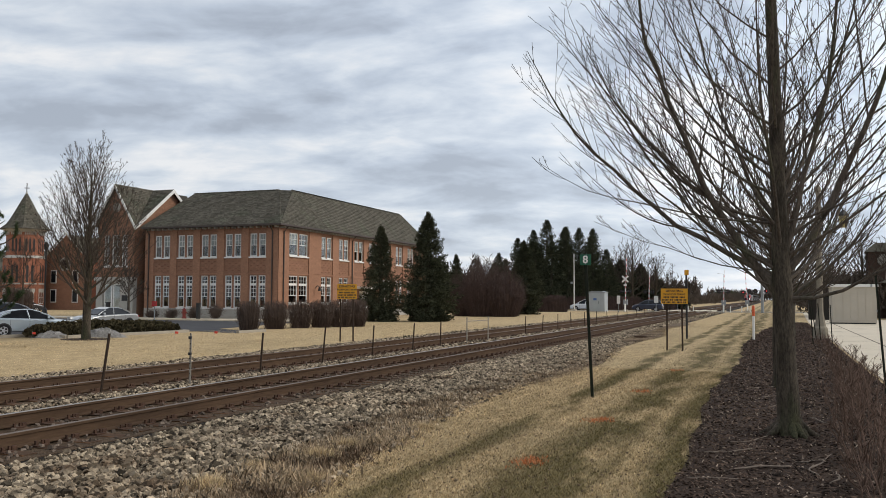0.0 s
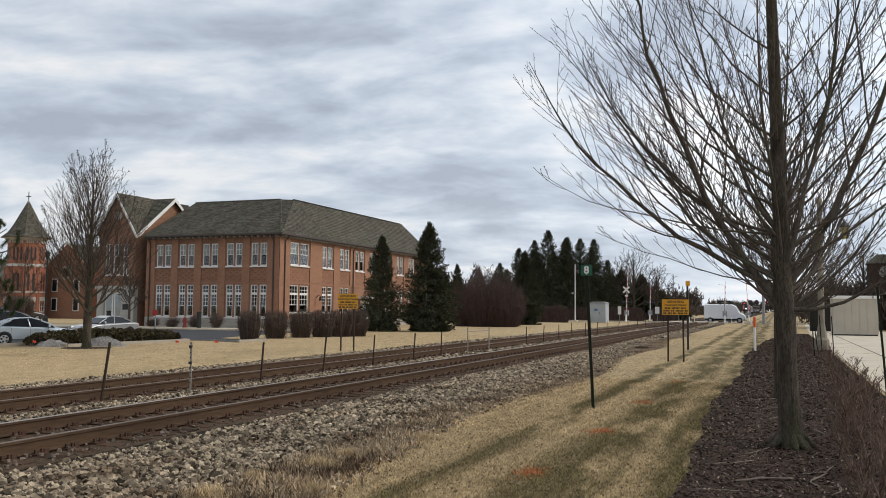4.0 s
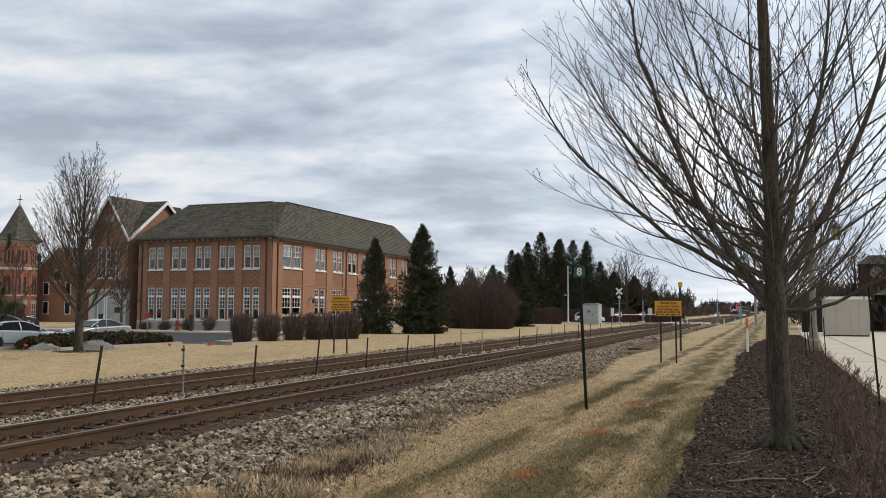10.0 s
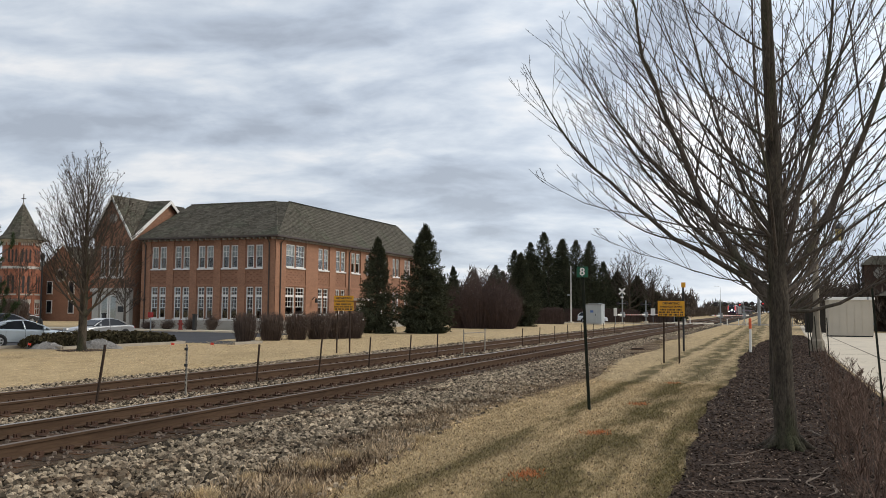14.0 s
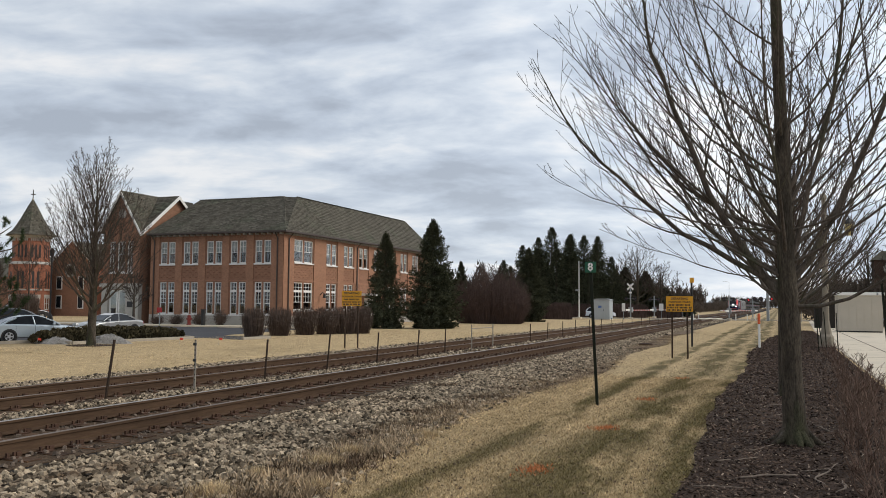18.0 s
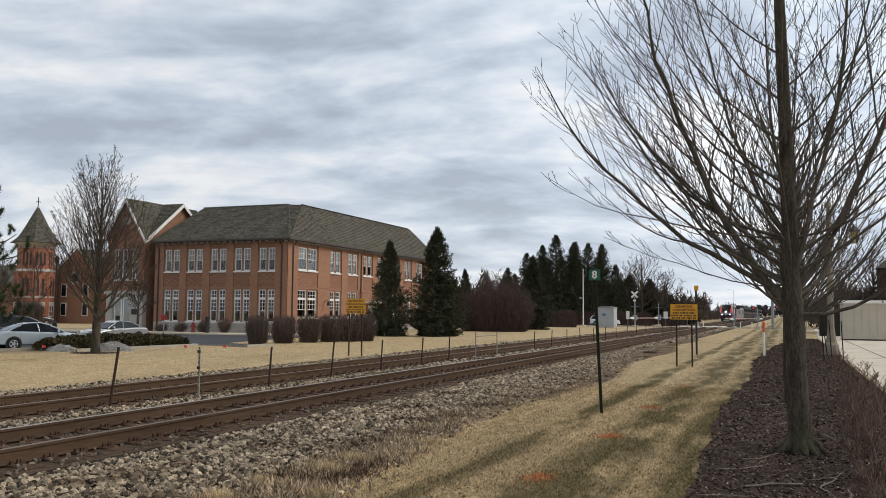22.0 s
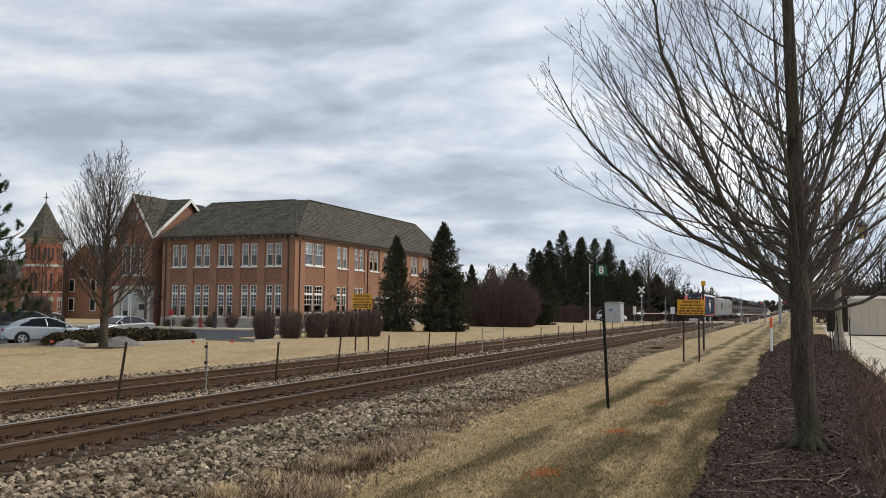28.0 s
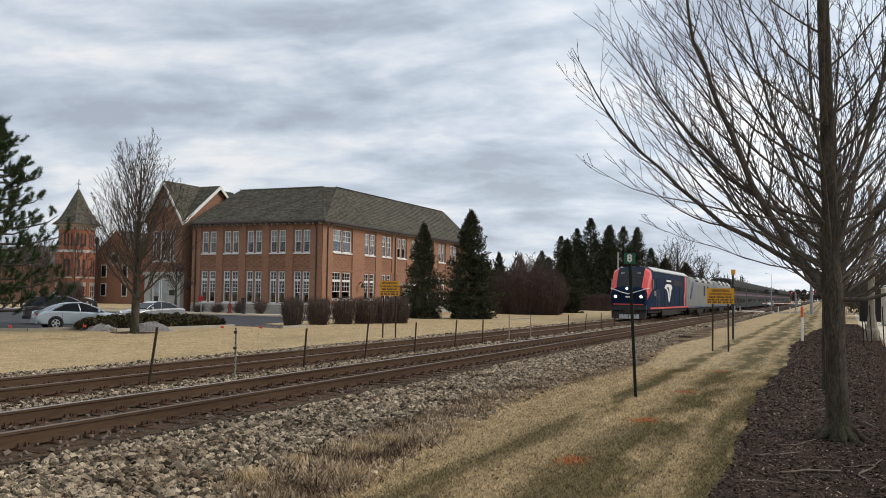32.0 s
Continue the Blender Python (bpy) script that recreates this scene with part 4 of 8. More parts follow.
    lamp = part("wall_lamp", Geo().tube([(XE + 0.08, 68.2, 2.7), (XE + 0.35, 68.2, 2.95), (XE + 0.55, 68.2, 2.8)], 0.035, 6), M_BLACK, sch, "black wall lantern")
    part("shade", Geo().cyl(XE + 0.55, 68.2, 2.45, 0.16, 0.35, 8, 0.10), M_BLACK, lamp)
    # eaves: soffit board, gutter, rafter tails
    OV = 0.6
    part("soffit", Geo().span(X0, XE + OV, YS - OV, YS, EAVE, EAVE + 0.06).span(XE, XE + OV, YS + 0.01, Y1 + OV, EAVE, EAVE + 0.06), M_DARKTRIM, sch)
    part("gutter", Geo().span(X0, XE + OV + 0.1, YS - OV - 0.1, YS - OV, EAVE + 0.02, EAVE + 0.17).span(XE + OV, XE + OV + 0.1, YS - OV + 0.01, Y1 + OV, EAVE + 0.02, EAVE + 0.17), M_DARKTRIM, sch, "dark brown gutter")
    tail = Geo().span(-0.05, 0.05, -0.5, 0.0, -0.14, 0.0).mesh("rafter_tail")
    tail.materials.append(M_LIME)
    for k in range(23):
        part("rafter_tail", tail, None, sch, at=pose(X0 + 0.4 + k * 0.6, YS - 0.004, EAVE - 0.002))
    for k in range(50):
        part("rafter_tail", tail, None, sch, at=pose(XE + 0.004, YS + 0.3 + k * 0.6, EAVE - 0.002, 0, 0, 90))
    for x in (-51.75, -39.05):
        part("downspout", Geo().tube([(x, YS - 0.55, EAVE + 0.02), (x, YS - 0.14, EAVE - 0.45), (x, YS - 0.14, 0.1)], 0.06, 6), M_DARKTRIM, sch)
    for y in (62.75, 75.35, 91.4):
        part("downspout", Geo().tube([(XE + 0.55, y, EAVE + 0.02), (XE + 0.14, y, EAVE - 0.45), (XE + 0.14, y, 0.1)], 0.06, 6), M_DARKTRIM, sch)
    # roof
    z = EAVE + 0.12
    E0, E1, E2 = (X0 - 0.2, YS - OV, z), (XE + OV, YS - OV, z), (XE + OV, Y1 + OV, z)
    R0, R1, R2, R3 = (X0 - 0.2, 69.0, 11.85), (-42.9, 69.0, 11.85), (-41.5, 69.0, 11.75), (-41.5, 93.4, 11.75)
    A = (XE + OV, 69.8, z)
    base = Geo().add([E0, E1, A, E2, (X0, Y1 + OV, z), R0, R1, R2, R3, (-46.0, Y1 - 2, 11.7), (X0, 76.5, z)], [(0, 1, 6, 5), (1, 2, 7), (1, 7, 6), (2, 3, 8, 7), (3, 4, 9, 8), (4, 10, 5, 6, 9), (6, 7, 8, 9), (0, 5, 10)])
    roof = part("roof", base, M_ROOFBASE, sch, "weathered wood shingle roof")
    shingles("shingle", roof, E0, E1, R1, R0, rng)
    shingles("shingle", roof, E1, A, R2, R2, rng)
    shingles("shingle", roof, E1, Vector(E1).lerp(Vector(R2), 0.01), R2, R1, rng)
    shingles("shingle", roof, A, E2, R3, R2, rng)
    for p, q in ((E1, R1), (A, R2), (E2, R3), (R0, R1), (R2, R3)):
        p, q = Vector(p), Vector(q)
        n = int((q - p).length / 0.32)
        g = Geo()
        for k in range(n):
            c = p.lerp(q, (k + 0.5) / n)
            d = (q - p).normalized()
            s = d.cross(Vector((0, 0, 1))).normalized()
            u = s.cross(d)
            L, W = 0.19, 0.14
            g.add([c - d * L + s * W + u * 0.02, c - d * L + u * 0.10, c - d * L - s * W + u * 0.02, c + d * L + s * W, c + d * L + u * 0.06, c + d * L - s * W], [(0, 1, 4, 3), (1, 2, 5, 4), (0, 2, 1)])
        tagged(part("hip_cap", g, M_SHINGLE, roof), kind="stuff")
    # entrance pavilion with crossing gables
    px0, px1, py0, py1, pe, pr = -57.3, -53.2, 61.7, 71.2, 8.3, 12.0
    pw = Geo()
    wall_boxes(pw, "x", py0, 0.4, px0, px1 - 0.4, 3.6, pe, [(-56.65, -55.95, 4.6, 7.4), (-55.75, -54.85, 4.6, 7.4), (-54.65, -53.95, 4.6, 7.4)])
    pw.span(px1 - 0.4, px1, py0, py1, 0.0, pe).span(px0, px0 + 0.4, py0 + 0.4, py1, 0, pe)
    pav = part("entrance_wall", pw, M_BRICK, sch, "brick entrance pavilion")
    mx, my = (px0 + px1) / 2, (py0 + py1) / 2
    part("gable", Geo().prism([(px0, pe), (px1 - 0.01, pe), (mx, pr - 0.05)], "y", py0, py0 + 0.38), M_BRICK, pav)
    part("gable", Geo().prism([(py0 + 0.01, pe), (py1, pe), (my, pr - 0.05)], "x", px1 - 0.39, px1), M_BRICK, pav)
    for i, (w, c) in enumerate(((0.7, -56.3), (0.9, -55.3), (0.7, -54.3))):
        sash_window(pav, w, 2.8, ((0.4, 2, 2), (0.6, 2, 2)), pose(c, py0 + 0.12, 4.6))
    part("round_vent", Geo().disc((mx, py0 - 0.03, 9.9), (0, 1, 0), 0.42, 0.06, 20), M_LIME, pav, "round stone gable vent")
    o = 0.35
    proof = part("entrance_roof", Geo().add([(px0 - o, py0 - o, pe - 0.15), (mx, py0 - o, pr), (px1 + o, py0 - o, pe - 0.15), (mx, my, pr), (px1 + o, my, pr), (px1 + o, py1 + o, pe - 0.15), (px0 - o, py1 + o, pe - 0.15), (mx, py1 + o, pr)],
                                                [(0, 1, 7, 6), (1, 2, 3), (2, 4, 3), (4, 5, 3), (5, 7, 3)]), M_ROOFBASE, sch, "shingled cross-gable roof")
    top = Vector((mx, my, pr))
    for foot, other in (((px1 + o, py0 - o, pe - 0.15), (mx, py0 - o, pr)), ((px1 + o, py0 - o, pe - 0.15), (px1 + o, my, pr)), ((px1 + o, py1 + o, pe - 0.15), (px1 + o, my, pr))):
        foot = Vector(foot)
        shingles("shingle", proof, foot, foot.lerp(top, 0.01), top, other, rng)
    rk = Geo()
    for p, q, nrm in (((mx, py0 - o, pr), (px1 + o, py0 - o, pe - 0.15), (0, -1, 0)), ((px1 + o, py0 - o, pe - 0.15), (px1 + o, my, pr), (1, 0, 0)), ((px1 + o, my, pr), (px1 + o, py1 + o, pe - 0.15), (1, 0, 0)), ((mx, py0 - o, pr), (px0 - o, py0 - o, pe - 0.15), (0, -1, 0))):
        p, q, nv = Vector(p), Vector(q), Vector(nrm)
        dn = Vector((0, 0, -0.34))
        rk.add([p, q, q + dn, p + dn, p + nv * 0.08, q + nv * 0.08, q + dn + nv * 0.08, p + dn + nv * 0.08], [(0, 1, 2, 3), (4, 5, 6, 7), (0, 1, 5, 4), (2, 3, 7, 6), (1, 2, 6, 5), (0, 3, 7, 4)])
    part("bargeboard", rk, M_WHITE, proof, "white bargeboard")
    # stone entrance storey with tall glazed doors
    st = Geo()
    wall_boxes(st, "x", py0 - 0.12, 0.5, px0, px1 + 0.05, 0, 3.6, [(-56.6, -54.6, 0.1, 3.1)])
    ent = part("stone_entrance", st, M_LIME, sch, "pale limestone entrance front")
    part("cornice", Geo().span(px0 - 0.1, px1 + 0.15, py0 - 0.3, py0 - 0.122, 3.3, 3.62), M_LIME, ent)
    for c in (-56.1, -55.1):
        d = part("door", Geo().span(c - 0.46, c + 0.46, py0 + 0.1, py0 + 0.16, 0.12, 3.05), M_WHITE, ent, "white glazed entrance door")
        part("pane", Geo().span(c - 0.30, c + 0.30, py0 + 0.09, py0 + 0.098, 0.5, 2.9), M_GLASS, d)
    part("notice_board", Geo().span(-54.35, -53.75, py0 - 0.16, py0 - 0.125, 1.5, 2.0), M_BLACK, ent)


build_school()


def build_church():
    c = thing("church_tower", "octagonal red brick church tower with pointed shingle roof", "church", at=pose(-94.2, 88.0, 0, 0, 0, 18) @ Matrix.Diagonal((0.82, 0.82, 1.0, 1.0)))

    def octagon(r, z0, z1, r2=None):
        r2 = r if r2 is None else r2
        rings = [[(q * math.cos(radians(22.5 + 45 * k)), q * math.sin(radians(22.5 + 45 * k)), zz) for k in range(8)] for q, zz in ((r, z0), (r2, z1))]
        return Geo().loft(rings)

    part("lower_storey", octagon(3.15, 0.0, 6.9), M_CHURCH, c, "red brick lower storeys")
    part("stone_plinth", octagon(3.3, -0.1, 0.5), M_LIME, c)
    part("stone_band", octagon(3.25, 6.9, 7.25, 3.0), M_LIME, c, "pale stone band")
    part("belfry", octagon(2.85, 7.25, 10.5), M_CHURCH, c, "red brick belfry storey")
    part("cornice", octagon(2.9, 10.35, 10.75, 3.5), M_LIME, c)
    g = octagon(3.95, 10.75, 11.5, 2.9)
    part("roof_skirt", g, M_SHINGLE, c, "flared shingle eave")
    profile = ((2.9, 11.5), (2.35, 12.2), (1.75, 13.1), (1.15, 14.1), (0.55, 15.05), (0.12, 15.7))
    spire = part("spire", Geo().loft([[(q * math.cos(radians(22.5 + 45 * k)), q * math.sin(radians(22.5 + 45 * k)), zz) for k in range(8)] for q, zz in profile]), M_SHINGLE, c, "grey shingle spire with curved sides")
    rng = random.Random(23)
    for (r0, z0), (r1, z1) in zip(((3.95, 10.78),) + profile, profile):
        for k in range(8):
            a0, a1 = radians(22.5 + 45 * k), radians(67.5 + 45 * k)
            lo, hi = [(r0 * math.cos(q), r0 * math.sin(q), z0) for q in (a0, a1)], [(r1 * math.cos(q), r1 * math.sin(q), z1) for q in (a0, a1)]
            shingles("shingle", spire, lo[0], lo[1], hi[1], hi[0], rng, 0.26, 0.34)
    part("finial", Geo().tube([(0, 0, 15.55), (0, 0, 15.75), (0, 0, 15.95)], [0.16, 0.2, 0.06], 8), M_LIME, c)
    part("cross", Geo().box(0, 0, 15.5, 0.10, 0.10, 1.6).box(0, 0, 16.4, 0.75, 0.09, 0.10, 20), M_STEELPOST, c, "dark iron cross")
    ap = 2.85 * math.cos(radians(22.5))
    ap2 = 3.15 * math.cos(radians(22.5))
    for k in range(8):
        m = pose(0, 0, 0, 0, 0, 45 * k)
        for u in (-0.6, 0.0, 0.6):
            arch = [(u - 0.15, 7.75), (u + 0.15, 7.75), (u + 0.15, 9.3), (u + 0.08, 9.5), (u - 0.08, 9.5), (u - 0.15, 9.3)]
            part("belfry_opening", Geo().prism(arch, "y", -ap - 0.02, -ap + 0.05), M_BLACK, c, at=m)
        for u in (-0.38, 0.38):
            arch = [(u - 0.18, 3.7), (u + 0.18, 3.7), (u + 0.18, 5.8), (u + 0.08, 6.0), (u - 0.08, 6.0), (u - 0.18, 5.8)]
            part("lancet_window", Geo().prism(arch, "y", -ap2 - 0.02, -ap2 + 0.05), M_BLACK, c, at=m)
        for u in (-0.78, -0.47, -0.16, 0.16, 0.47, 0.78):
            part("bracket", Geo().span(u - 0.06, u + 0.06, -ap - 0.24, -ap - 0.01, 10.0, 10.34), M_LIME, c, at=m)
        part("pier", Geo().span(-1.22, -0.98, -ap2 - 0.10, -ap2 + 0.02, 0.5, 6.9).span(0.98, 1.22, -ap2 - 0.10, -ap2 + 0.02, 0.5, 6.9), M_CHURCH, c, at=m)
        part("stone_sill", Geo().span(-1.05, 1.05, -ap2 - 0.12, -ap2 + 0.02, 3.4, 3.6), M_LIME, c, at=m)
        w = part("window", Geo().span(-0.85, 0.85, -ap2 - 0.08, -ap2 + 0.02, 2.35, 2.85), M_LIME, c, "white lintelled window", at=m)
        part("window_frame", Geo().span(-0.7, -0.62, -ap2 - 0.06, -ap2, 0.9, 2.35).span(0.62, 0.7, -ap2 - 0.06, -ap2, 0.9, 2.35).span(-0.04, 0.04, -ap2 - 0.06, -ap2, 0.9, 2.35).span(-0.62, 0.62, -ap2 - 0.06, -ap2, 0.82, 0.92).span(-0.62, 0.62, -ap2 - 0.06, -ap2, 1.6, 1.66), M_WHITE, w)
        part("pane", Geo().span(-0.62, 0.62, -ap2 - 0.03, -ap2 + 0.01, 0.92, 2.35), M_GLASS, w)
    # church nave behind the tower
    n = thing("church_nave", "red brick church nave with steep dark roof and stone trim", "church")
    part("wall", Geo().span(-126, -98, 97, 112, 0, 5.6), M_BRICK, n)
    part("roof", Geo().prism([(96.4, 5.6), (112.6, 5.6), (104.5, 9.0)], "x", -127, -97.6), M_SHINGLE, n)
    gab = part("gable", Geo().prism([(-94.2, 0), (-86.0, 0), (-86.0, 6.7), (-90.1, 10.2), (-94.2, 6.7)], "y", 91.0, 91.5), M_BRICK, n, "brick gable with stone coping")
    part("wing_roof", Geo().add([(-94.6, 91.5, 6.5), (-90.1, 91.5, 10.2), (-85.6, 91.5, 6.5), (-94.6, 104, 6.5), (-90.1, 104, 10.2), (-85.6, 104, 6.5)], [(0, 1, 4, 3), (1, 2, 5, 4), (0, 3, 5, 2)]), M_SHINGLE, n)
    part("wing_wall", Geo().span(-94.1, -86.1, 91.5, 104, 0, 6.6), M_CHURCH, n)
    part("coping", Geo().tube([(-94.5, 90.9, 6.6), (-90.1, 90.9, 10.45), (-85.7, 90.9, 6.6)], 0.16, 4), M_LIME, n, "pale stone coping")
    part("rose_window", Geo().disc((-90.1, 90.97, 6.2), (0, 1, 0), 0.95, 0.16, 24), M_LIME, n, "round stone-traced window")
    part("rose_glass", Geo().disc((-90.1, 90.88, 6.2), (0, 1, 0), 0.6, 0.06, 20), M_CARGLASS, n)
    porch = part("porch", Geo().span(-85.9, -79.5, 92.5, 100, 0, 5.2), M_LIME, n, "cream rendered porch wing")
    part("porch_roof", Geo().prism([(-86.3, 5.2), (-79.1, 5.2), (-82.7, 7.4)], "y", 92.0, 100.4), M_SHINGLE, n)
    for x, z in ((-88.2, 1.0), (-92.0, 1.0), (-88.2, 3.6), (-92.0, 3.6)):
        w = part("window", Geo().span(x - 0.5, x + 0.5, 90.9, 90.98, z, z + 1.8), M_WHITE, n, "white framed window")
        part("pane", Geo().span(x - 0.38, x + 0.38, 90.86, 90.89, z + 0.12, z + 1.68), M_CARGLASS, w)
    for x in (-84.5, -82.7, -80.9):
        w = part("window", Geo().span(x - 0.5, x + 0.5, 92.4, 92.48, 1.2, 3.6), M_WHITE, n)
        part("pane", Geo().span(x - 0.38, x + 0.38, 92.36, 92.39, 1.3, 3.5), M_CARGLASS, w)


build_church()

# ---------------------------------------------------------------- posts, signs and trackside things
def text_mesh(body, size, depth=0.003):
    cu = bpy.data.curves.new("lettering", "FONT")
    cu.body, cu.size, cu.align_x, cu.align_y, cu.extrude, cu.offset = body, size, "CENTER", "CENTER", depth, size * 0.022
    ob = bpy.data.objects.new("lettering", cu)
    scene.collection.objects.link(ob)
    dg = bpy.context.evaluated_depsgraph_get()
    me = bpy.data.meshes.new_from_object(ob.evaluated_get(dg))
    bpy.data.objects.remove(ob)
    me.materials.clear()
    return me


def lettering(body, size, mat, parent, m, label=""):
    me = text_mesh(body, size)
    me.materials.append(mat)
    return part("lettering", me, mat, parent, label, at=m)


def post_eight():
    t = thing("stop_marker_sign", "green sign with white number eight on a dark green post", "sign", at=pose(-3.35, 16.87, 0, 0, 0, 6))
    part("post", Geo().prism([(-0.028, -0.025), (0.028, -0.025), (0.028, 0.025), (0.012, 0.025), (0.012, 0.0), (-0.012, 0.0), (-0.012, 0.025), (-0.028, 0.025)], "z", -0.1, 2.70), M_GREENPOST, t, at=pose(0, 0, 0, 0, -2.6, 0))
    plate = part("plate", Geo().span(-0.108, 0.108, -0.012, 0.0, 2.585, 2.795), M_GREEN, t, at=pose(-0.12, -0.035, 0, 0, 0, 0), bevel=0.004)
    lettering("8", 0.205, M_WHITE, plate, pose(0, -0.016, 2.689, 90, 0, 0), "white numeral eight")
    for z in (2.61, 2.77):
        part("bolt", Geo().disc((-0.115, -0.052, z), (0, 1, 0), 0.012, 0.012, 8), M_GALV, t)


def warning_sign(x, y, width, z0, z1, gap, rz, group):
    t = thing("warning_sign", "amber rectangular warning sign with black lettering on two steel posts", "sign", group, at=pose(x, y, 0, 0, 0, rz))
    for s in (-1, 1):
        part("post", Geo().prism([(-0.03, -0.02), (0.03, -0.02), (0.03, 0.02), (0.012, 0.02), (0.012, -0.005), (-0.012, -0.005), (-0.012, 0.02), (-0.03, 0.02)], "z", -0.1, z1 - 0.05), M_STEELPOST, t, at=pose(s * gap / 2, 0.02, 0, 0, -s * 0.4, 0))
    pl = part("plate", Geo().span(-width / 2, width / 2, -0.015, -0.004, z0, z1), M_YELLOW, t)
    h = z1 - z0
    lettering("DEPARTING", h * 0.20, M_BLACK, pl, pose(0, -0.018, z0 + h * 0.84, 90, 0, 0), "black capital lettering")
    lettering("PASSENGER TRAINS", h * 0.155, M_BLACK, pl, pose(0, -0.018, z0 + h * 0.62, 90, 0, 0), "black capital lettering")
    for row, words in ((0.43, (0.22, 0.3, 0.2)), (0.26, (0.26, 0.13, 0.3, 0.12)), (0.10, (0.12, 0.16, 0.14, 0.2, 0.12))):
        total = sum(words) + 0.04 * (len(words) - 1)
        u = -total / 2
        g = Geo()
        for w in words:
            n = max(2, int(w / 0.045))
            for k in range(n):
                a = u + w * k / n
                g.span(a * width, (a + w / n * 0.72) * width, -0.019, -0.0155, z0 + h * (row - 0.055), z0 + h * (row + 0.055))
            u += w + 0.04
        tagged(part("lettering_bar", g, M_BLACK, pl), kind="stuff")
    for s in (-1, 1):
        for z in (z0 + 0.08, z1 - 0.08):
            part("bolt", Geo().disc((s * gap / 2, -0.02, z), (0, 1, 0), 0.013, 0.012, 8), M_GALV, t)


def build_signs():
    post_eight()
    warning_sign(-3.50, 33.2, 0.97, 1.74, 2.31, 0.56, 4, "amber warning signs")
    warning_sign(-17.5, 33.8, 0.88, 1.85, 2.50, 0.58, 14, "amber warning signs")
    t = thing("yellow_marker_post", "tall black post with a small yellow square plate", "post", at=pose(-3.98, 43.2, 0))
    part("post", Geo().box(0, 0, -0.1, 0.09, 0.07, 3.2), M_BLACK, t)
    part("plate", Geo().box(0.02, -0.06, 3.08, 0.20, 0.04, 0.24), M_YELLOW, t)
    t = thing("cable_marker", "white plastic marker post with orange cap", "marker", at=pose(-0.95, 43.4, 0))
    part("tube", Geo().cyl(0, 0, -0.05, 0.055, 1.18, 12), M_WHITE, t)
    part("cap", Geo().tube([(0, 0, 1.13), (0, 0, 1.58), (0, 0, 1.63)], [0.062, 0.062, 0.035], 12), M_ORANGE, t, "orange cap")
    # leaning T-posts along the tracks
    rng = random.Random(3)
    rows = [(-12.45, 13.57, 1.22, 11), (-12.25, 16.1, 1.1, 0), (-12.2, 18.85, 1.02, 4), (-12.3, 22.25, 1.05, 5), (-12.45, 25.9, 1.0, 3), (-12.45, 29.3, 1.0, 5), (-12.45, 32.1, 0.95, 2),
            (-12.4, 44.5, 0.95, 1), (-12.5, 48.5, 0.95, 3), (-12.5, 52.3, 0.95, 0), (-12.5, 56.0, 1.0, -2), (-12.5, 60.2, 0.95, 1), (-12.5, 64.5, 0.95, 2), (-12.5, 69, 0.95, -1), (-12.5, 74, 0.95, 2), (-12.5, 79, 0.95, 0), (-12.5, 84.5, 0.95, 2), (-12.5, 90, 0.95, 1), (-12.5, 97, 0.95, -2), (-12.5, 105, 0.95, 2), (-12.5, 113, 0.95, 0)]
    for k, (x, y, h, lean) in enumerate(rows):
        p = thing("fence_post", "thin rusty steel T-post leaning between the tracks", "post", "posts between the tracks", at=pose(x, y, 0, 0, lean, rng.uniform(-25, 25)))
        g = Geo().box(0, 0, -0.15, 0.045, 0.012, h + 0.15).box(0, 0.02, -0.15, 0.012, 0.035, h + 0.15)
        part("shaft", g, M_STEELPOST if k != 1 else M_POSTGREY, p)
        g = Geo()
        for j in range(int(h / 0.12)):
            g.box(0, -0.012, 0.2 + j * 0.11, 0.02, 0.014, 0.03)
        tagged(part("stud", g, M_STEELPOST, p), kind="stuff")
        if k == 1:
            for z in (0.62, 0.98):
                part("insulator", Geo().box(0, -0.02, z, 0.06, 0.05, 0.06), M_BLACK, p)
    t = thing("post_frame", "grey steel goalpost frame of two posts and a top bar", "barrier")
    for x, y in ((-12.36, 35.05), (-12.2, 37.5)):
        part("post", Geo().cyl(x, y, -0.1, 0.026, 1.18, 8), M_POSTGREY, t)
    part("top_bar", Geo().tube([(-12.36, 35.05, 0.92), (-12.2, 37.5, 0.92)], 0.020, 6), M_POSTGREY, t)
    # equipment cabinet by the crossing
    t = thing("signal_cabinet", "grey steel railway equipment cabinet with shallow curved roof", "cabinet", at=pose(-22.75, 119, 0, 0, 0, -3))
    part("plinth", Geo().box(0, 0, -0.1, 2.3, 2.0, 0.25), M_CONC, t)
    part("body", Geo().box(0, 0, 0.15, 2.2, 1.9, 2.55), M_CABINET, t, bevel=0.02)
    part("roof", Geo().prism([(-1.18, 2.7), (1.18, 2.7), (1.18, 2.78), (0.6, 2.92), (-0.6, 2.92), (-1.18, 2.78)], "y", -1.03, 1.03), M_GALV, t)
    d = part("door", Geo().span(-0.95, 0.45, -0.985, -0.952, 0.3, 2.55), M_CABINET, t)
    part("handle", Geo().span(0.28, 0.34, -1.01, -0.986, 1.2, 1.5), M_BLACK, d)
    part("notice", Geo().span(-0.45, 0.0, -0.992, -0.986, 1.65, 1.95), material("blue_notice", (0.08, 0.16, 0.42), 0.5), d, "small blue notice")
    t = thing("flagpole", "tall white metal pole on a concrete foot", "pole", at=pose(-28.1, 128.0, 0))
    part("pole", Geo().tube([(0, 0, 0), (0, 0, 8.6)], [0.085, 0.055], 10), M_WHITE, t)
    part("footing", Geo().cyl(0, 0, -0.1, 0.4, 0.35, 10), M_CONC, t)
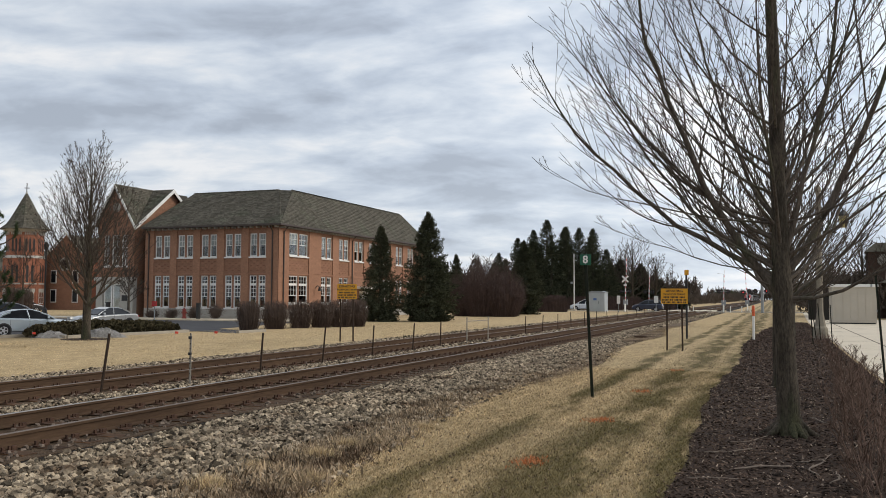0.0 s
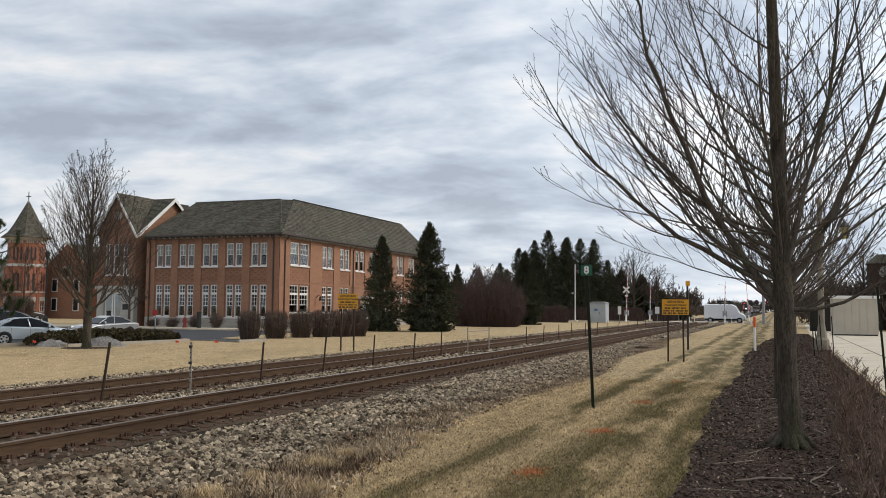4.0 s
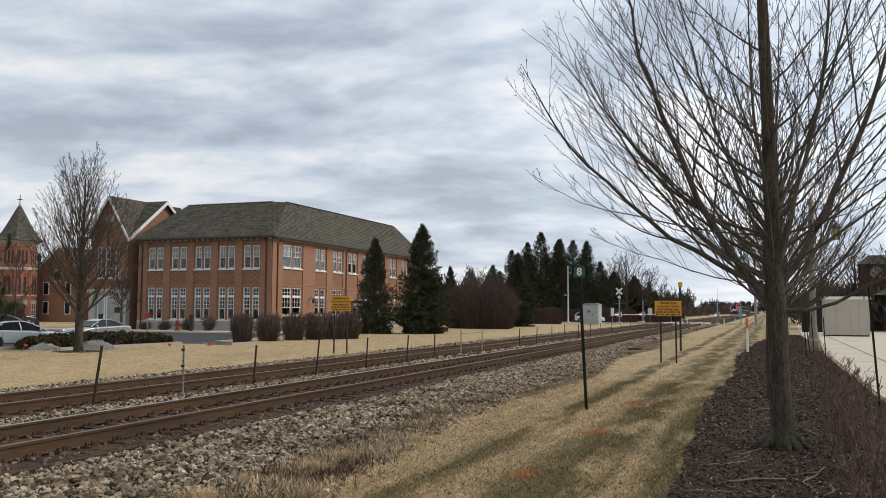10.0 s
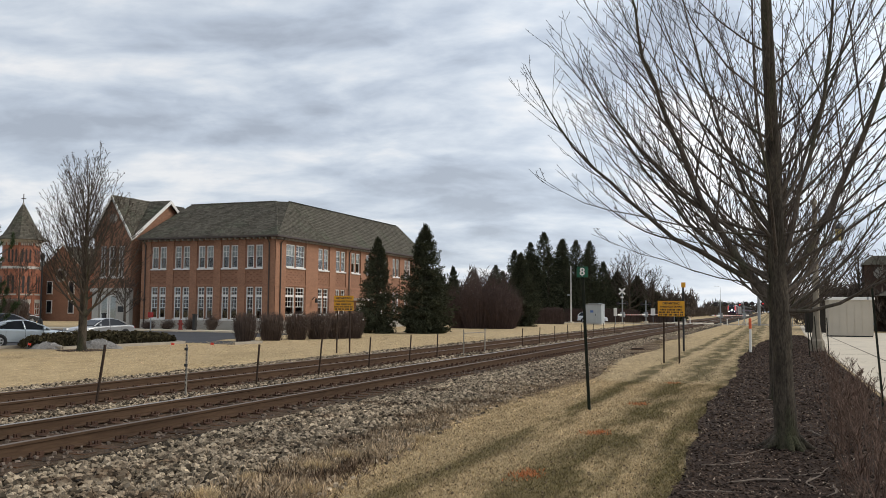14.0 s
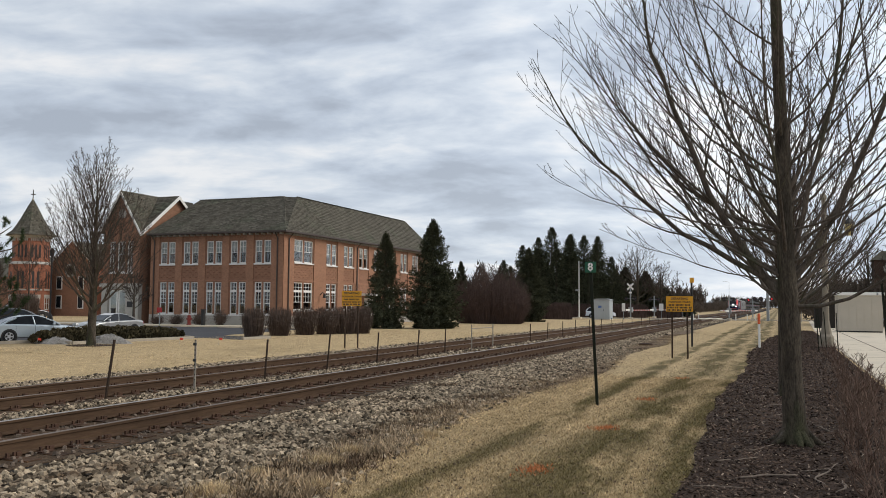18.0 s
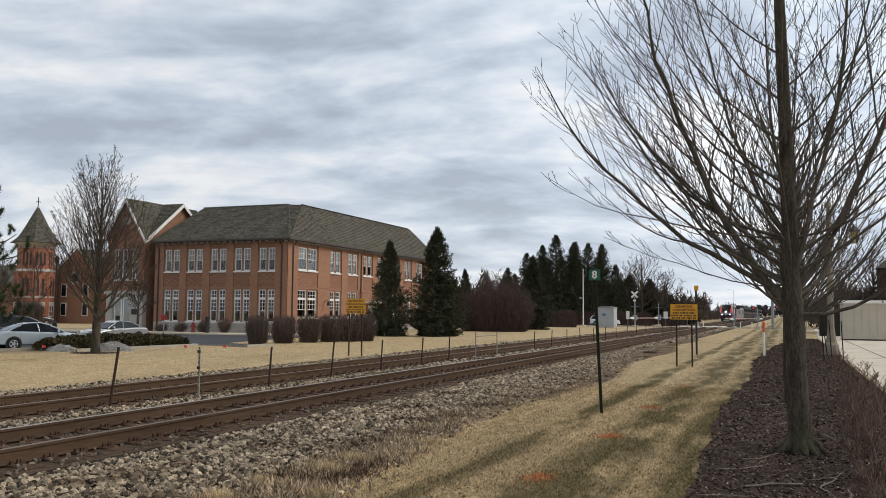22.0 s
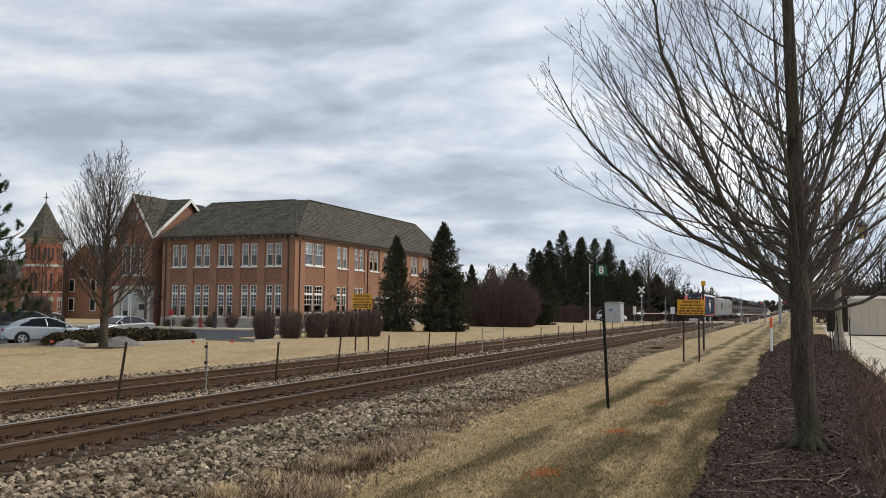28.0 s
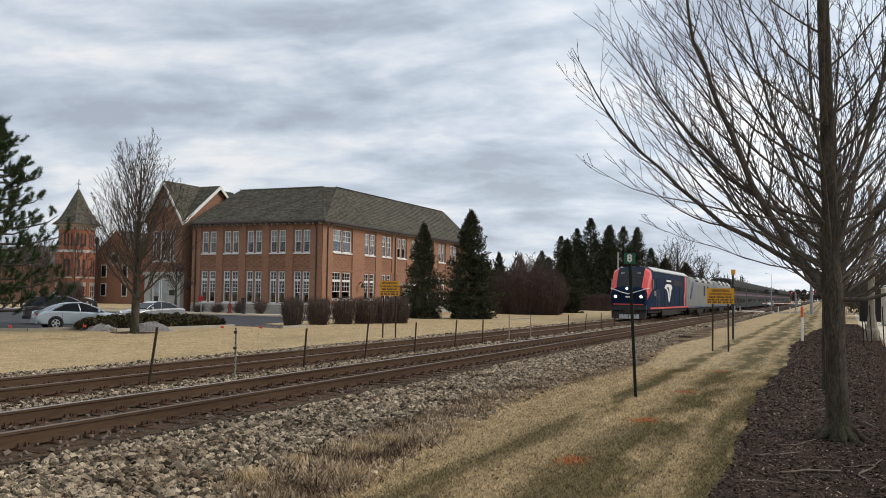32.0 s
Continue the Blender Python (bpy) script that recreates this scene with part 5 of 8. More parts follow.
    part("bracket", Geo().box(-0.35, 0, 4.1, 0.35, 0.2, 0.28), M_GALV, t)
    # small square signs by the road
    for x, y, z0, z1, w in ((-20.0, 128.2 - 9, 1.2, 2.3, 0.45), (-13.9 - 2.1, 127.6, 1.3, 2.3, 0.6), (2.5, 119.0, 1.6, 3.0, 0.5)):
        t = thing("road_sign", "small white rectangular sign seen from behind on a post", "sign", "white signs by the crossing", at=pose(x, y, 0))
        part("post", Geo().box(0, 0, -0.1, 0.06, 0.06, z1 + 0.1), M_GALV, t)
        part("plate", Geo().box(0, -0.05, z0, w, 0.02, z1 - z0), M_WHITE, t)
    t = thing("drain_lid", "flat dark iron lid lying in the verge gravel", "drain lid", at=pose(-6.2, 43.4, 0.01))
    part("rim", Geo().tube([(0, 0, 0.0), (0, 0, 0.06)], [0.36, 0.34], 16), M_RAIL, t)
    part("lid", Geo().tube([(0, 0, 0.055), (0, 0, 0.09)], [0.31, 0.29], 16), M_MULCH, t)
    # survey flags and paint marks
    for x, y in ((-30.4, 28.9), (-25.4, 32.2), (-24.0, 33.2), (-32.3, 26.6)):
        t = thing("survey_flag", "small red marker flag on a wire in the lawn", "flag", "survey flags", at=pose(x, y, 0, 0, 6, 20))
        part("wire", Geo().cyl(0, 0, -0.05, 0.006, 0.42, 5), M_GALV, t)
        part("flag", Geo().span(0.004, 0.15, -0.004, 0.004, 0.25, 0.35), M_REDFLAG, t)


build_signs()


def build_crossing():
    """Mast with crossbuck and its gate; returns the arms that come down."""
    arms = []
    for x, y, head, L, tall in ((-20.3, 127.0, 72, 6.5, True), (-18.8, 141.0, 72, 4.5, False), (-6.7, 127.6, 72, 4.5, False), (-4.0, 143.0, -120, 8.5, False)):
        t = thing("crossing_signal", "grey crossing signal mast with lamps and striped gate arm", "crossing signal", "level crossing signals", at=pose(x, y, 0))
        part("mast", Geo().cyl(0, 0, 0, 0.09, 5.1 if tall else 3.6, 10), M_GALV, t)
        part("footing", Geo().cyl(0, 0, -0.1, 0.35, 0.4, 10), M_CONC, t)
        if tall:
            for a in (45, -45):
                part("crossbuck", Geo().box(0, -0.14 - (0.02 if a > 0 else 0), -0.62, 0.23, 0.02, 1.24), M_WHITE, t, "white crossbuck board", at=pose(0, 0, 4.75, 0, a, 0))
            part("plate", Geo().box(0, -0.12, 3.75, 0.45, 0.02, 0.25), M_WHITE, t)
        part("lamp_bracket", Geo().box(0, -0.05, 2.95, 1.5, 0.06, 0.06), M_GALV, t)
        for s in (-0.6, 0.6):
            lamp = part("lamp", Geo().disc((s, -0.06, 2.98), (0, 1, 0), 0.30, 0.03, 16), M_BLACK, t, "black lamp backing disc")
            part("lens", Geo().disc((s, -0.10, 2.98), (0, 1, 0), 0.09, 0.06, 12), M_GLOWRED if y == 143.0 and s < 0 else M_LENS, lamp, "red warning lens")
            part("hood", Geo().tube([(s, -0.08, 3.0), (s, -0.35, 3.02)], [0.15, 0.13], 10, cap=False), M_BLACK, lamp)
        part("gate_mechanism", Geo().box(0, 0, 1.0, 0.6, 0.5, 0.75), M_GALV, t)
        arm = part("gate_arm", Geo().box(L / 2 + 0.2, 0, -0.06, L, 0.035, 0.09).box(-0.75, 0, -0.12, 1.1, 0.12, 0.24), M_WHITE, t, "white and red striped gate arm", at=pose(0, -0.35, 1.35, 0, -85, head))
        for k in range(int(L / 0.8)):
            part("stripe", Geo().box(0.6 + k * 0.8, 0, -0.064, 0.30, 0.043, 0.098), M_LOCORED, arm, "red stripe")
        arms.append((arm, head))
    # cantilever mast over the road on the right
    t = thing("cantilever_signal", "grey cantilever mast carrying red flashing lamps", "crossing signal", at=pose(-1.6, 127.8, 0))
    part("mast", Geo().cyl(0, 0, 0, 0.2, 5.4, 12), M_GALV, t)
    part("arm", Geo().box(-0.7, 0, 3.0, 2.4, 0.12, 0.12), M_GALV, t)
    for k, s in enumerate((-1.7, -0.9, 0.55)):
        lamp = part("lamp", Geo().disc((s, -0.1, 3.05), (0, 1, 0), 0.3, 0.04, 16), M_BLACK, t)
        part("lens", Geo().disc((s, -0.16, 3.05), (0, 1, 0), 0.075, 0.06, 12), M_GLOWRED if k == 2 else M_LENS, lamp, "red warning lens")
    t = thing("relay_case", "low dark steel relay case beside the crossing", "cabinet", at=pose(-16.6, 150, 0))
    part("case", Geo().box(0, 0, 0, 2.6, 1.2, 0.95), M_BLACK, t, bevel=0.03)
    part("lid", Geo().box(0, 0, 0.95, 2.7, 1.3, 0.06), M_BLACK, t)
    for x in (-10.8, -5.8, -4.3, -3.2, -11.5):
        t = thing("bollard", "short white marker post by the crossing path", "bollard", "white posts by the crossing", at=pose(x, 127.2, 0))
        part("post", Geo().cyl(0, 0, -0.1, 0.06, 1.0, 8), M_WHITE, t)
    for x, y, h in ((-21.0, 196, 9.6), (-18.6, 356, 11.5)):
        t = thing("street_lamp", "tall grey street lamp with a long arm", "street lamp", "street lamps along the road", at=pose(x, y, 0))
        part("pole", Geo().tube([(0, 0, 0), (0, 0, h)], [0.055, 0.035], 8), M_STEELPOST, t)
        part("arm", Geo().tube([(0, 0, h), (-0.9, 0, h + 0.3), (-1.8, 0, h + 0.35)], 0.025, 6), M_STEELPOST, t)
        part("lantern", Geo().box(-2.0, 0, h + 0.28, 0.6, 0.22, 0.12), M_GALV, t)
    return arms


ARMS = build_crossing()

# ---------------------------------------------------------------- plants
def ring_limbs(rng, n, z0, z1, el0, el1, ln0, ln1, r0, r1):
    """Limbs spiralling up a trunk."""
    out = []
    for k in range(n):
        u = k / max(1, n - 1)
        out.append((z0 + (z1 - z0) * u, k * 137.5 + rng.uniform(-15, 15), el0 + (el1 - el0) * u + rng.uniform(-6, 6), (ln0 + (ln1 - ln0) * u) * rng.uniform(0.85, 1.1), r0 + (r1 - r0) * u))
    return out


FAR = dict(CROWN, levels=3, seg=(5, 4, 3), kids=(10, 6, 0), sides=(4, 3, 3), tip=0.014)


def build_trees():
    rng = random.Random(21)
    # slender tree on the far lawn
    trunk = [(0, 0, -0.05, 0.24), (0, 0, 0.3, 0.19), (0.02, 0, 1.6, 0.17), (0.05, 0, 2.6, 0.14), (0.05, 0, 5.0, 0.08), (0.1, 0, 8.0, 0.012)]
    limbs = [(1.35 + 5.4 * (k / 45) ** 1.1, k * 137.5 + rng.uniform(-20, 20), 34 + 34 * k / 45 + rng.uniform(-7, 7), (4.6 - 2.1 * k / 45) * rng.uniform(0.85, 1.1), 0.055 - 0.032 * k / 45, 74 + 8 * k / 45, 0.8) for k in range(46)]
    leafless_tree("lawn_tree", "upright leafless tree on the far lawn", pose(-28.5, 30.1, 0), 31, limbs, trunk, dict(SHOOTS, per_metre=(4.2, 4.6, 4.0), tip=0.0062, spur=(0.05, 0.16), lift=(1.3, 1.0)))
    # row of trees in the mulch bed, behind the near one
    for k, (x, y, h) in enumerate(((0.08, 20.3, 8.4), (0.34, 28.5, 8.0), (0.55, 38.0, 7.0), (0.85, 49.0, 6.6), (1.1, 62.0, 6.5))):
        t2 = [(0, 0, -0.05, 0.18), (0, 0, 0.3, 0.145), (0, 0, 1.6, 0.13), (0, 0, 2.4, 0.10), (0, 0, h * 0.65, 0.055), (0, 0, h, 0.015)]
        r2 = random.Random(40 + k)
        limbs = [(1.75 + (h * 0.68 - 1.75) * j / 25, j * 137.5 + r2.uniform(-20, 20), 30 + 34 * j / 25 + r2.uniform(-8, 8), (4.8 - 2.0 * j / 25) * r2.uniform(0.85, 1.1), 0.05 - 0.03 * j / 25, 66 + 12 * j / 25, 0.9) for j in range(26)]
        leafless_tree("row_tree", "leafless street tree standing in the mulch bed", pose(x, y, 0.02), 50 + k, limbs, t2, dict(SHOOTS, tip=0.005 + 0.00012 * y, per_metre=(2.5, 2.8, 4.0) if k < 2 else (1.8, 2.2, 2.5), spur=(0.05, 0.14), sag=10.0, early=0.8, crook=0.06))
    # small tree by the school entrance and thin trees by the church
    for k, (x, y, h, w) in enumerate(((-47.0, 54.0, 4.8, 1.5), (-73.5, 62.0, 7.5, 2.6), (-93.0, 72.0, 8.5, 3.0), (-80.0, 70.0, 7.0, 2.4), (-64.0, 55.0, 7.0, 2.2), (-75.2, 66.0, 8.6, 2.8), (-68.6, 64.0, 8.2, 2.6), (-79.2, 64.0, 7.4, 2.6))):
        t2 = [(0, 0, -0.05, 0.12), (0, 0, 1.4, 0.09), (0, 0, h * 0.6, 0.05), (0, 0, h, 0.015)]
        bare_tree("small_tree", "small leafless tree near the parking lot", pose(x, y, 0, 0, 0, 77 * k), 60 + k, ring_limbs(random.Random(70 + k), 14, 1.4, h * 0.7, 38, 68, w * 1.3, w * 0.7, 0.04, 0.02), t2, FAR)
    # large bare trees beyond the road
    crown = dict(SHOOTS, per_metre=(1.3, 1.8, 2.2), tip=0.018, spur=(0.15, 0.45), reach=(0.55, 0.5), stub=(0.14, 0.16), angle=((26, 52), (28, 55), (35, 65)), lift=(0.7, 0.5), wobble=0.06, bends=(6, 3))
    for k, (x, y, h, w) in enumerate(((-23.6, 155, 13.6, 6.6), (-20.0, 158, 10.6, 5.0), (-27.5, 166, 12.5, 5.6), (-40.5, 126, 9.0, 4.0), (5.6, 106, 8.8, 3.6), (8.6, 101, 9.6, 3.8), (11.6, 99, 10.2, 4.0))):
        rng = random.Random(90 + k)
        t2 = [(0, 0, -0.05, 0.35), (0, 0, 2.0, 0.26), (0.1, 0, h * 0.45, 0.15), (0.1, 0, h * 0.8, 0.03)]
        limbs = []
        for j in range(24):
            u = j / 23
            limbs.append((2.2 + (h * 0.66 - 2.2) * u, j * 137.5 + rng.uniform(-20, 20), 26 + 36 * u + rng.uniform(-6, 6), w * (1.12 - 0.45 * u) * rng.uniform(0.85, 1.1), 0.12 - 0.07 * u, 52 + 24 * u, 0.9))
        leafless_tree("roadside_tree", "large bare deciduous tree with a spreading crown", pose(x, y, 0), 80 + k, limbs, t2, crown)


build_trees()


def build_conifers():
    spruce("lawn_spruce", "dark green spruce with open branches on the lawn", -29.4, 62.6, 7.6, 2.3, 3, 6.0, spray=0.45)
    spruce("lawn_spruce", "broad dark green spruce on the lawn", -26.2, 64.8, 8.7, 3.0, 5, 8.0, spray=0.48)
    spruce("lawn_spruce", "dark green spruce at the end of the spruce row", -27.6, 98.5, 8.6, 3.0, 9, 6.0, spray=0.5)
    spruce("lawn_spruce", "slim young spruce behind the thicket", -36.7, 100.0, 7.2, 1.9, 11, 4.0, spray=0.5)
    rng = random.Random(8)
    row = [(-46.8, 150.0, 10.1, 3.4), (-43.2, 150.0, 12.5, 4.2), (-40.3, 150.0, 14.2, 4.6), (-37.8, 150.0, 15.8, 5.0), (-34.4, 150.0, 14.7, 5.0), (-32.0, 150.0, 14.3, 4.6), (-29.6, 150.0, 13.8, 4.4), (-27.6, 152.0, 10.6, 3.6), (-48.6, 153.0, 8.2, 3.2), (-39.2, 147.5, 11.4, 4.6), (-36.2, 147.0, 11.8, 4.8), (-33.2, 147.2, 11.0, 4.6), (-44.8, 147.5, 8.8, 4.2), (-41.8, 147.5, 10.0, 4.4), (-30.8, 147.8, 9.6, 4.0), (-35.8, 155.0, 14.6, 4.8), (-42.0, 156.0, 12.6, 4.6), (-31.0, 155.0, 12.8, 4.6)]
    for k, (x, y, h, r) in enumerate(row):
        spruce("tall_spruce", "tall dark spruce in a dense row", x, y, h + rng.uniform(-0.2, 0.2), r, 100 + k, 1.3, group="row of tall spruces", spray=0.78, shape=0.86)
    for k, (x, y, h, r) in enumerate(((-19.6, 162, 5.0, 2.6), (-23.4, 164, 8.2, 3.4), (-26.5, 160, 8.8, 3.4), (-17.0, 170, 3.4, 2.2))):
        spruce("roadside_spruce", "dark evergreen beyond the road", x, y, h, r, 130 + k, 0.7, spray=2.0)


build_conifers()


def pine_tree():
    """Open pine with clumps of long needles on bare limbs."""
    rng = random.Random(5)
    t = thing("pine_tree", "tall pine with clumped needles at the parking lot edge", "pine", at=pose(-37.2, 29.4, 0))
    part("trunk", Geo().tube([(0, 0, -0.05), (0.1, 0, 4), (0, 0.1, 9.6)], [0.28, 0.2, 0.04], 10), M_BARK, t, smooth=True)
    g = np.random.default_rng(6)
    wood, v, f = Geo(), [], []
    for k in range(64):
        u = (k + rng.random()) / 64
        z = 0.7 + 8.9 * u
        a = k * 2.4 + rng.uniform(-0.4, 0.4)
        reach = (4.0 * (1 - u) ** 0.7 + 0.55) * rng.uniform(0.62, 1.08)
        c, q = math.cos(a), math.sin(a)
        wood.tube([(0, 0, z), (c * reach * 0.5, q * reach * 0.5, z + 0.02 * reach), (c * reach * 0.85, q * reach * 0.85, z + 0.12 * reach), (c * reach, q * reach, z + 0.24 * reach)], [0.06, 0.045, 0.03, 0.015], 5)
        for j in range(9):
            # one upswept candle with its brush of needles
            w = 0.32 + 0.7 * rng.random()
            side = rng.gauss(0, 0.20) * reach * (1.15 - w)
            p = np.array((c * reach * w - q * side, q * reach * w + c * side, z + 0.24 * reach * w ** 3 + rng.gauss(0.02, 0.10)))
            tip = np.array((c * 0.35 + rng.gauss(0, 0.25), q * 0.35 + rng.gauss(0, 0.25), rng.uniform(0.35, 0.8))) * rng.uniform(0.45, 0.8)
            n = 120
            e = g.random((n, 1)) ** 0.8
            o = p + tip * e + g.normal(0, 0.03, (n, 3))
            d = tip / np.linalg.norm(tip) * 0.9 + g.normal(0, 0.62, (n, 3))
            d /= np.linalg.norm(d, axis=1)[:, None]
            wide = np.cross(d, g.normal(0, 1, (n, 3)))
            wide /= np.linalg.norm(wide, axis=1)[:, None]
            i = len(v) * 3 * n
            v.append(np.stack([o + wide * 0.014, o - wide * 0.014, o + d * g.uniform(0.13, 0.25, (n, 1))], 1).reshape(-1, 3))
            f.append(i + np.arange(n * 3).reshape(n, 3))
    part("branchwork", wood, M_BARK, t)
    part("needle_foliage", stuff_mesh("needle_foliage", np.concatenate(v), np.concatenate(f), M_PINE), None, t)


pine_tree()


def twig_bush(name, label, x, y, w, d, h, seed, mat, n=420, group="", twig=0.012, ball=True, category="shrub", rz=0.0, base=0.12):
    """A clipped or wild bush: stems fanning from the root, each with side twigs."""
    rng = random.Random(seed)
    t = thing(name, label, category, group, at=pose(x, y, 0, 0, 0, rz))
    g, st = Geo(), Geo()
    for k in range(n):
        a = rng.uniform(0, 2 * math.pi)
        q = math.sqrt(rng.random())
        tx, ty = math.cos(a) * q * w / 2, math.sin(a) * q * d / 2
        edge = max(0.0, 1 - q ** (6 if ball else 2)) ** 0.5
        edge *= 1.0 if ball else 0.72 + 0.5 * noise.noise((tx * 1.1 + seed, ty * 1.1, seed * 0.37))
        tz = h * ((0.6 if ball else 0.35) + (0.4 if ball else 0.65) * edge) * (rng.uniform(0.88, 1.03) if ball else rng.uniform(0.55, 1.08))
        if ball and rng.random() < 0.4:
            tz *= rng.uniform(0.5, 0.95)
            tx, ty = tx * 1.03, ty * 1.03
        bx, by = tx * base * 2 + rng.gauss(0, 0.05), ty * base * 2 + rng.gauss(0, 0.05)
        mid = (bx + (tx - bx) * 0.7 + rng.gauss(0, 0.04), by + (ty - by) * 0.62 + rng.gauss(0, 0.04), tz * 0.55)
        (st if k % 9 == 0 else g).tube([(bx, by, -0.02), mid, (tx, ty, tz)], [twig * (1.5 if k % 9 == 0 else 1.0), twig * 0.8, twig * 0.35], 3, cap=False)
        for j in range(3 if ball else 6):
            f = rng.uniform(0.05, 1.0)
            m = Vector(mid).lerp(Vector((tx, ty, tz)), f)
            e = m + Vector((rng.gauss(0, 0.11), rng.gauss(0, 0.11), rng.uniform(-0.02, 0.2))) * (1 if ball else 2.2)
            if e.z > h * 1.02:
                e.z = h * 1.02
            g.tube([m, e], [twig * 0.6, twig * 0.3], 3, cap=False)
    part("stemwork", st, mat, t)
    tagged(part("twig_spray", g, mat, t), kind="stuff")
    return t


def upright_shrub(x, y, w, h, seed, n):
    """Stems standing up from a common root, each with short knobby side spurs."""
    rng = random.Random(seed)
    t = thing("wild_shrub", "bare reddish-brown twiggy shrub in mulch", "shrub", "shrubs along the walk", at=pose(x, y, 0))
    g, spur = Geo(), Geo()
    for k in range(n):
        a, q = rng.uniform(0, 2 * math.pi), math.sqrt(rng.random())
        top = h * rng.uniform(0.55, 1.0) * (1 - 0.25 * q)
        dx, dy = math.cos(a) * q * w * 0.5, math.sin(a) * q * w * 0.5
        pts = [Vector((dx * 0.45, dy * 0.45, -0.02))]
        for i in range(1, 7):
            u = i / 6
            pts.append(Vector((dx * (0.45 + 0.75 * u) + rng.gauss(0, 0.022), dy * (0.45 + 0.75 * u) + rng.gauss(0, 0.022), top * u)))
        r = rng.uniform(0.006, 0.0105)
        g.tube(pts, [r * (1 - 0.6 * i / 6) for i in range(7)], 4, cap=False)
        for j in range(12):
            u = rng.uniform(0.3, 1.0) * 6
            i = min(int(u), 5)
            m = pts[i].lerp(pts[i + 1], u - i)
            b = rng.uniform(0, 2 * math.pi)
            ln = rng.uniform(0.04, 0.16) * (1.2 - 0.09 * u)
            e = m + Vector((math.cos(b) * ln * 0.75, math.sin(b) * ln * 0.75, ln * rng.uniform(0.5, 1.1)))
            spur.tube([m, e], [0.0048, 0.0034], 3, cap=False)
            if j % 2:
                c = b + rng.uniform(-1.4, 1.4)
                f = m.lerp(e, 0.6)
                spur.tube([f, f + Vector((math.cos(c) * 0.04, math.sin(c) * 0.04, 0.05))], [0.0036, 0.003], 3, cap=False)
    part("stemwork", g, M_REDSHRUB, t)
    tagged(part("twig_spray", spur, M_REDSHRUB, t), kind="stuff")
    return t


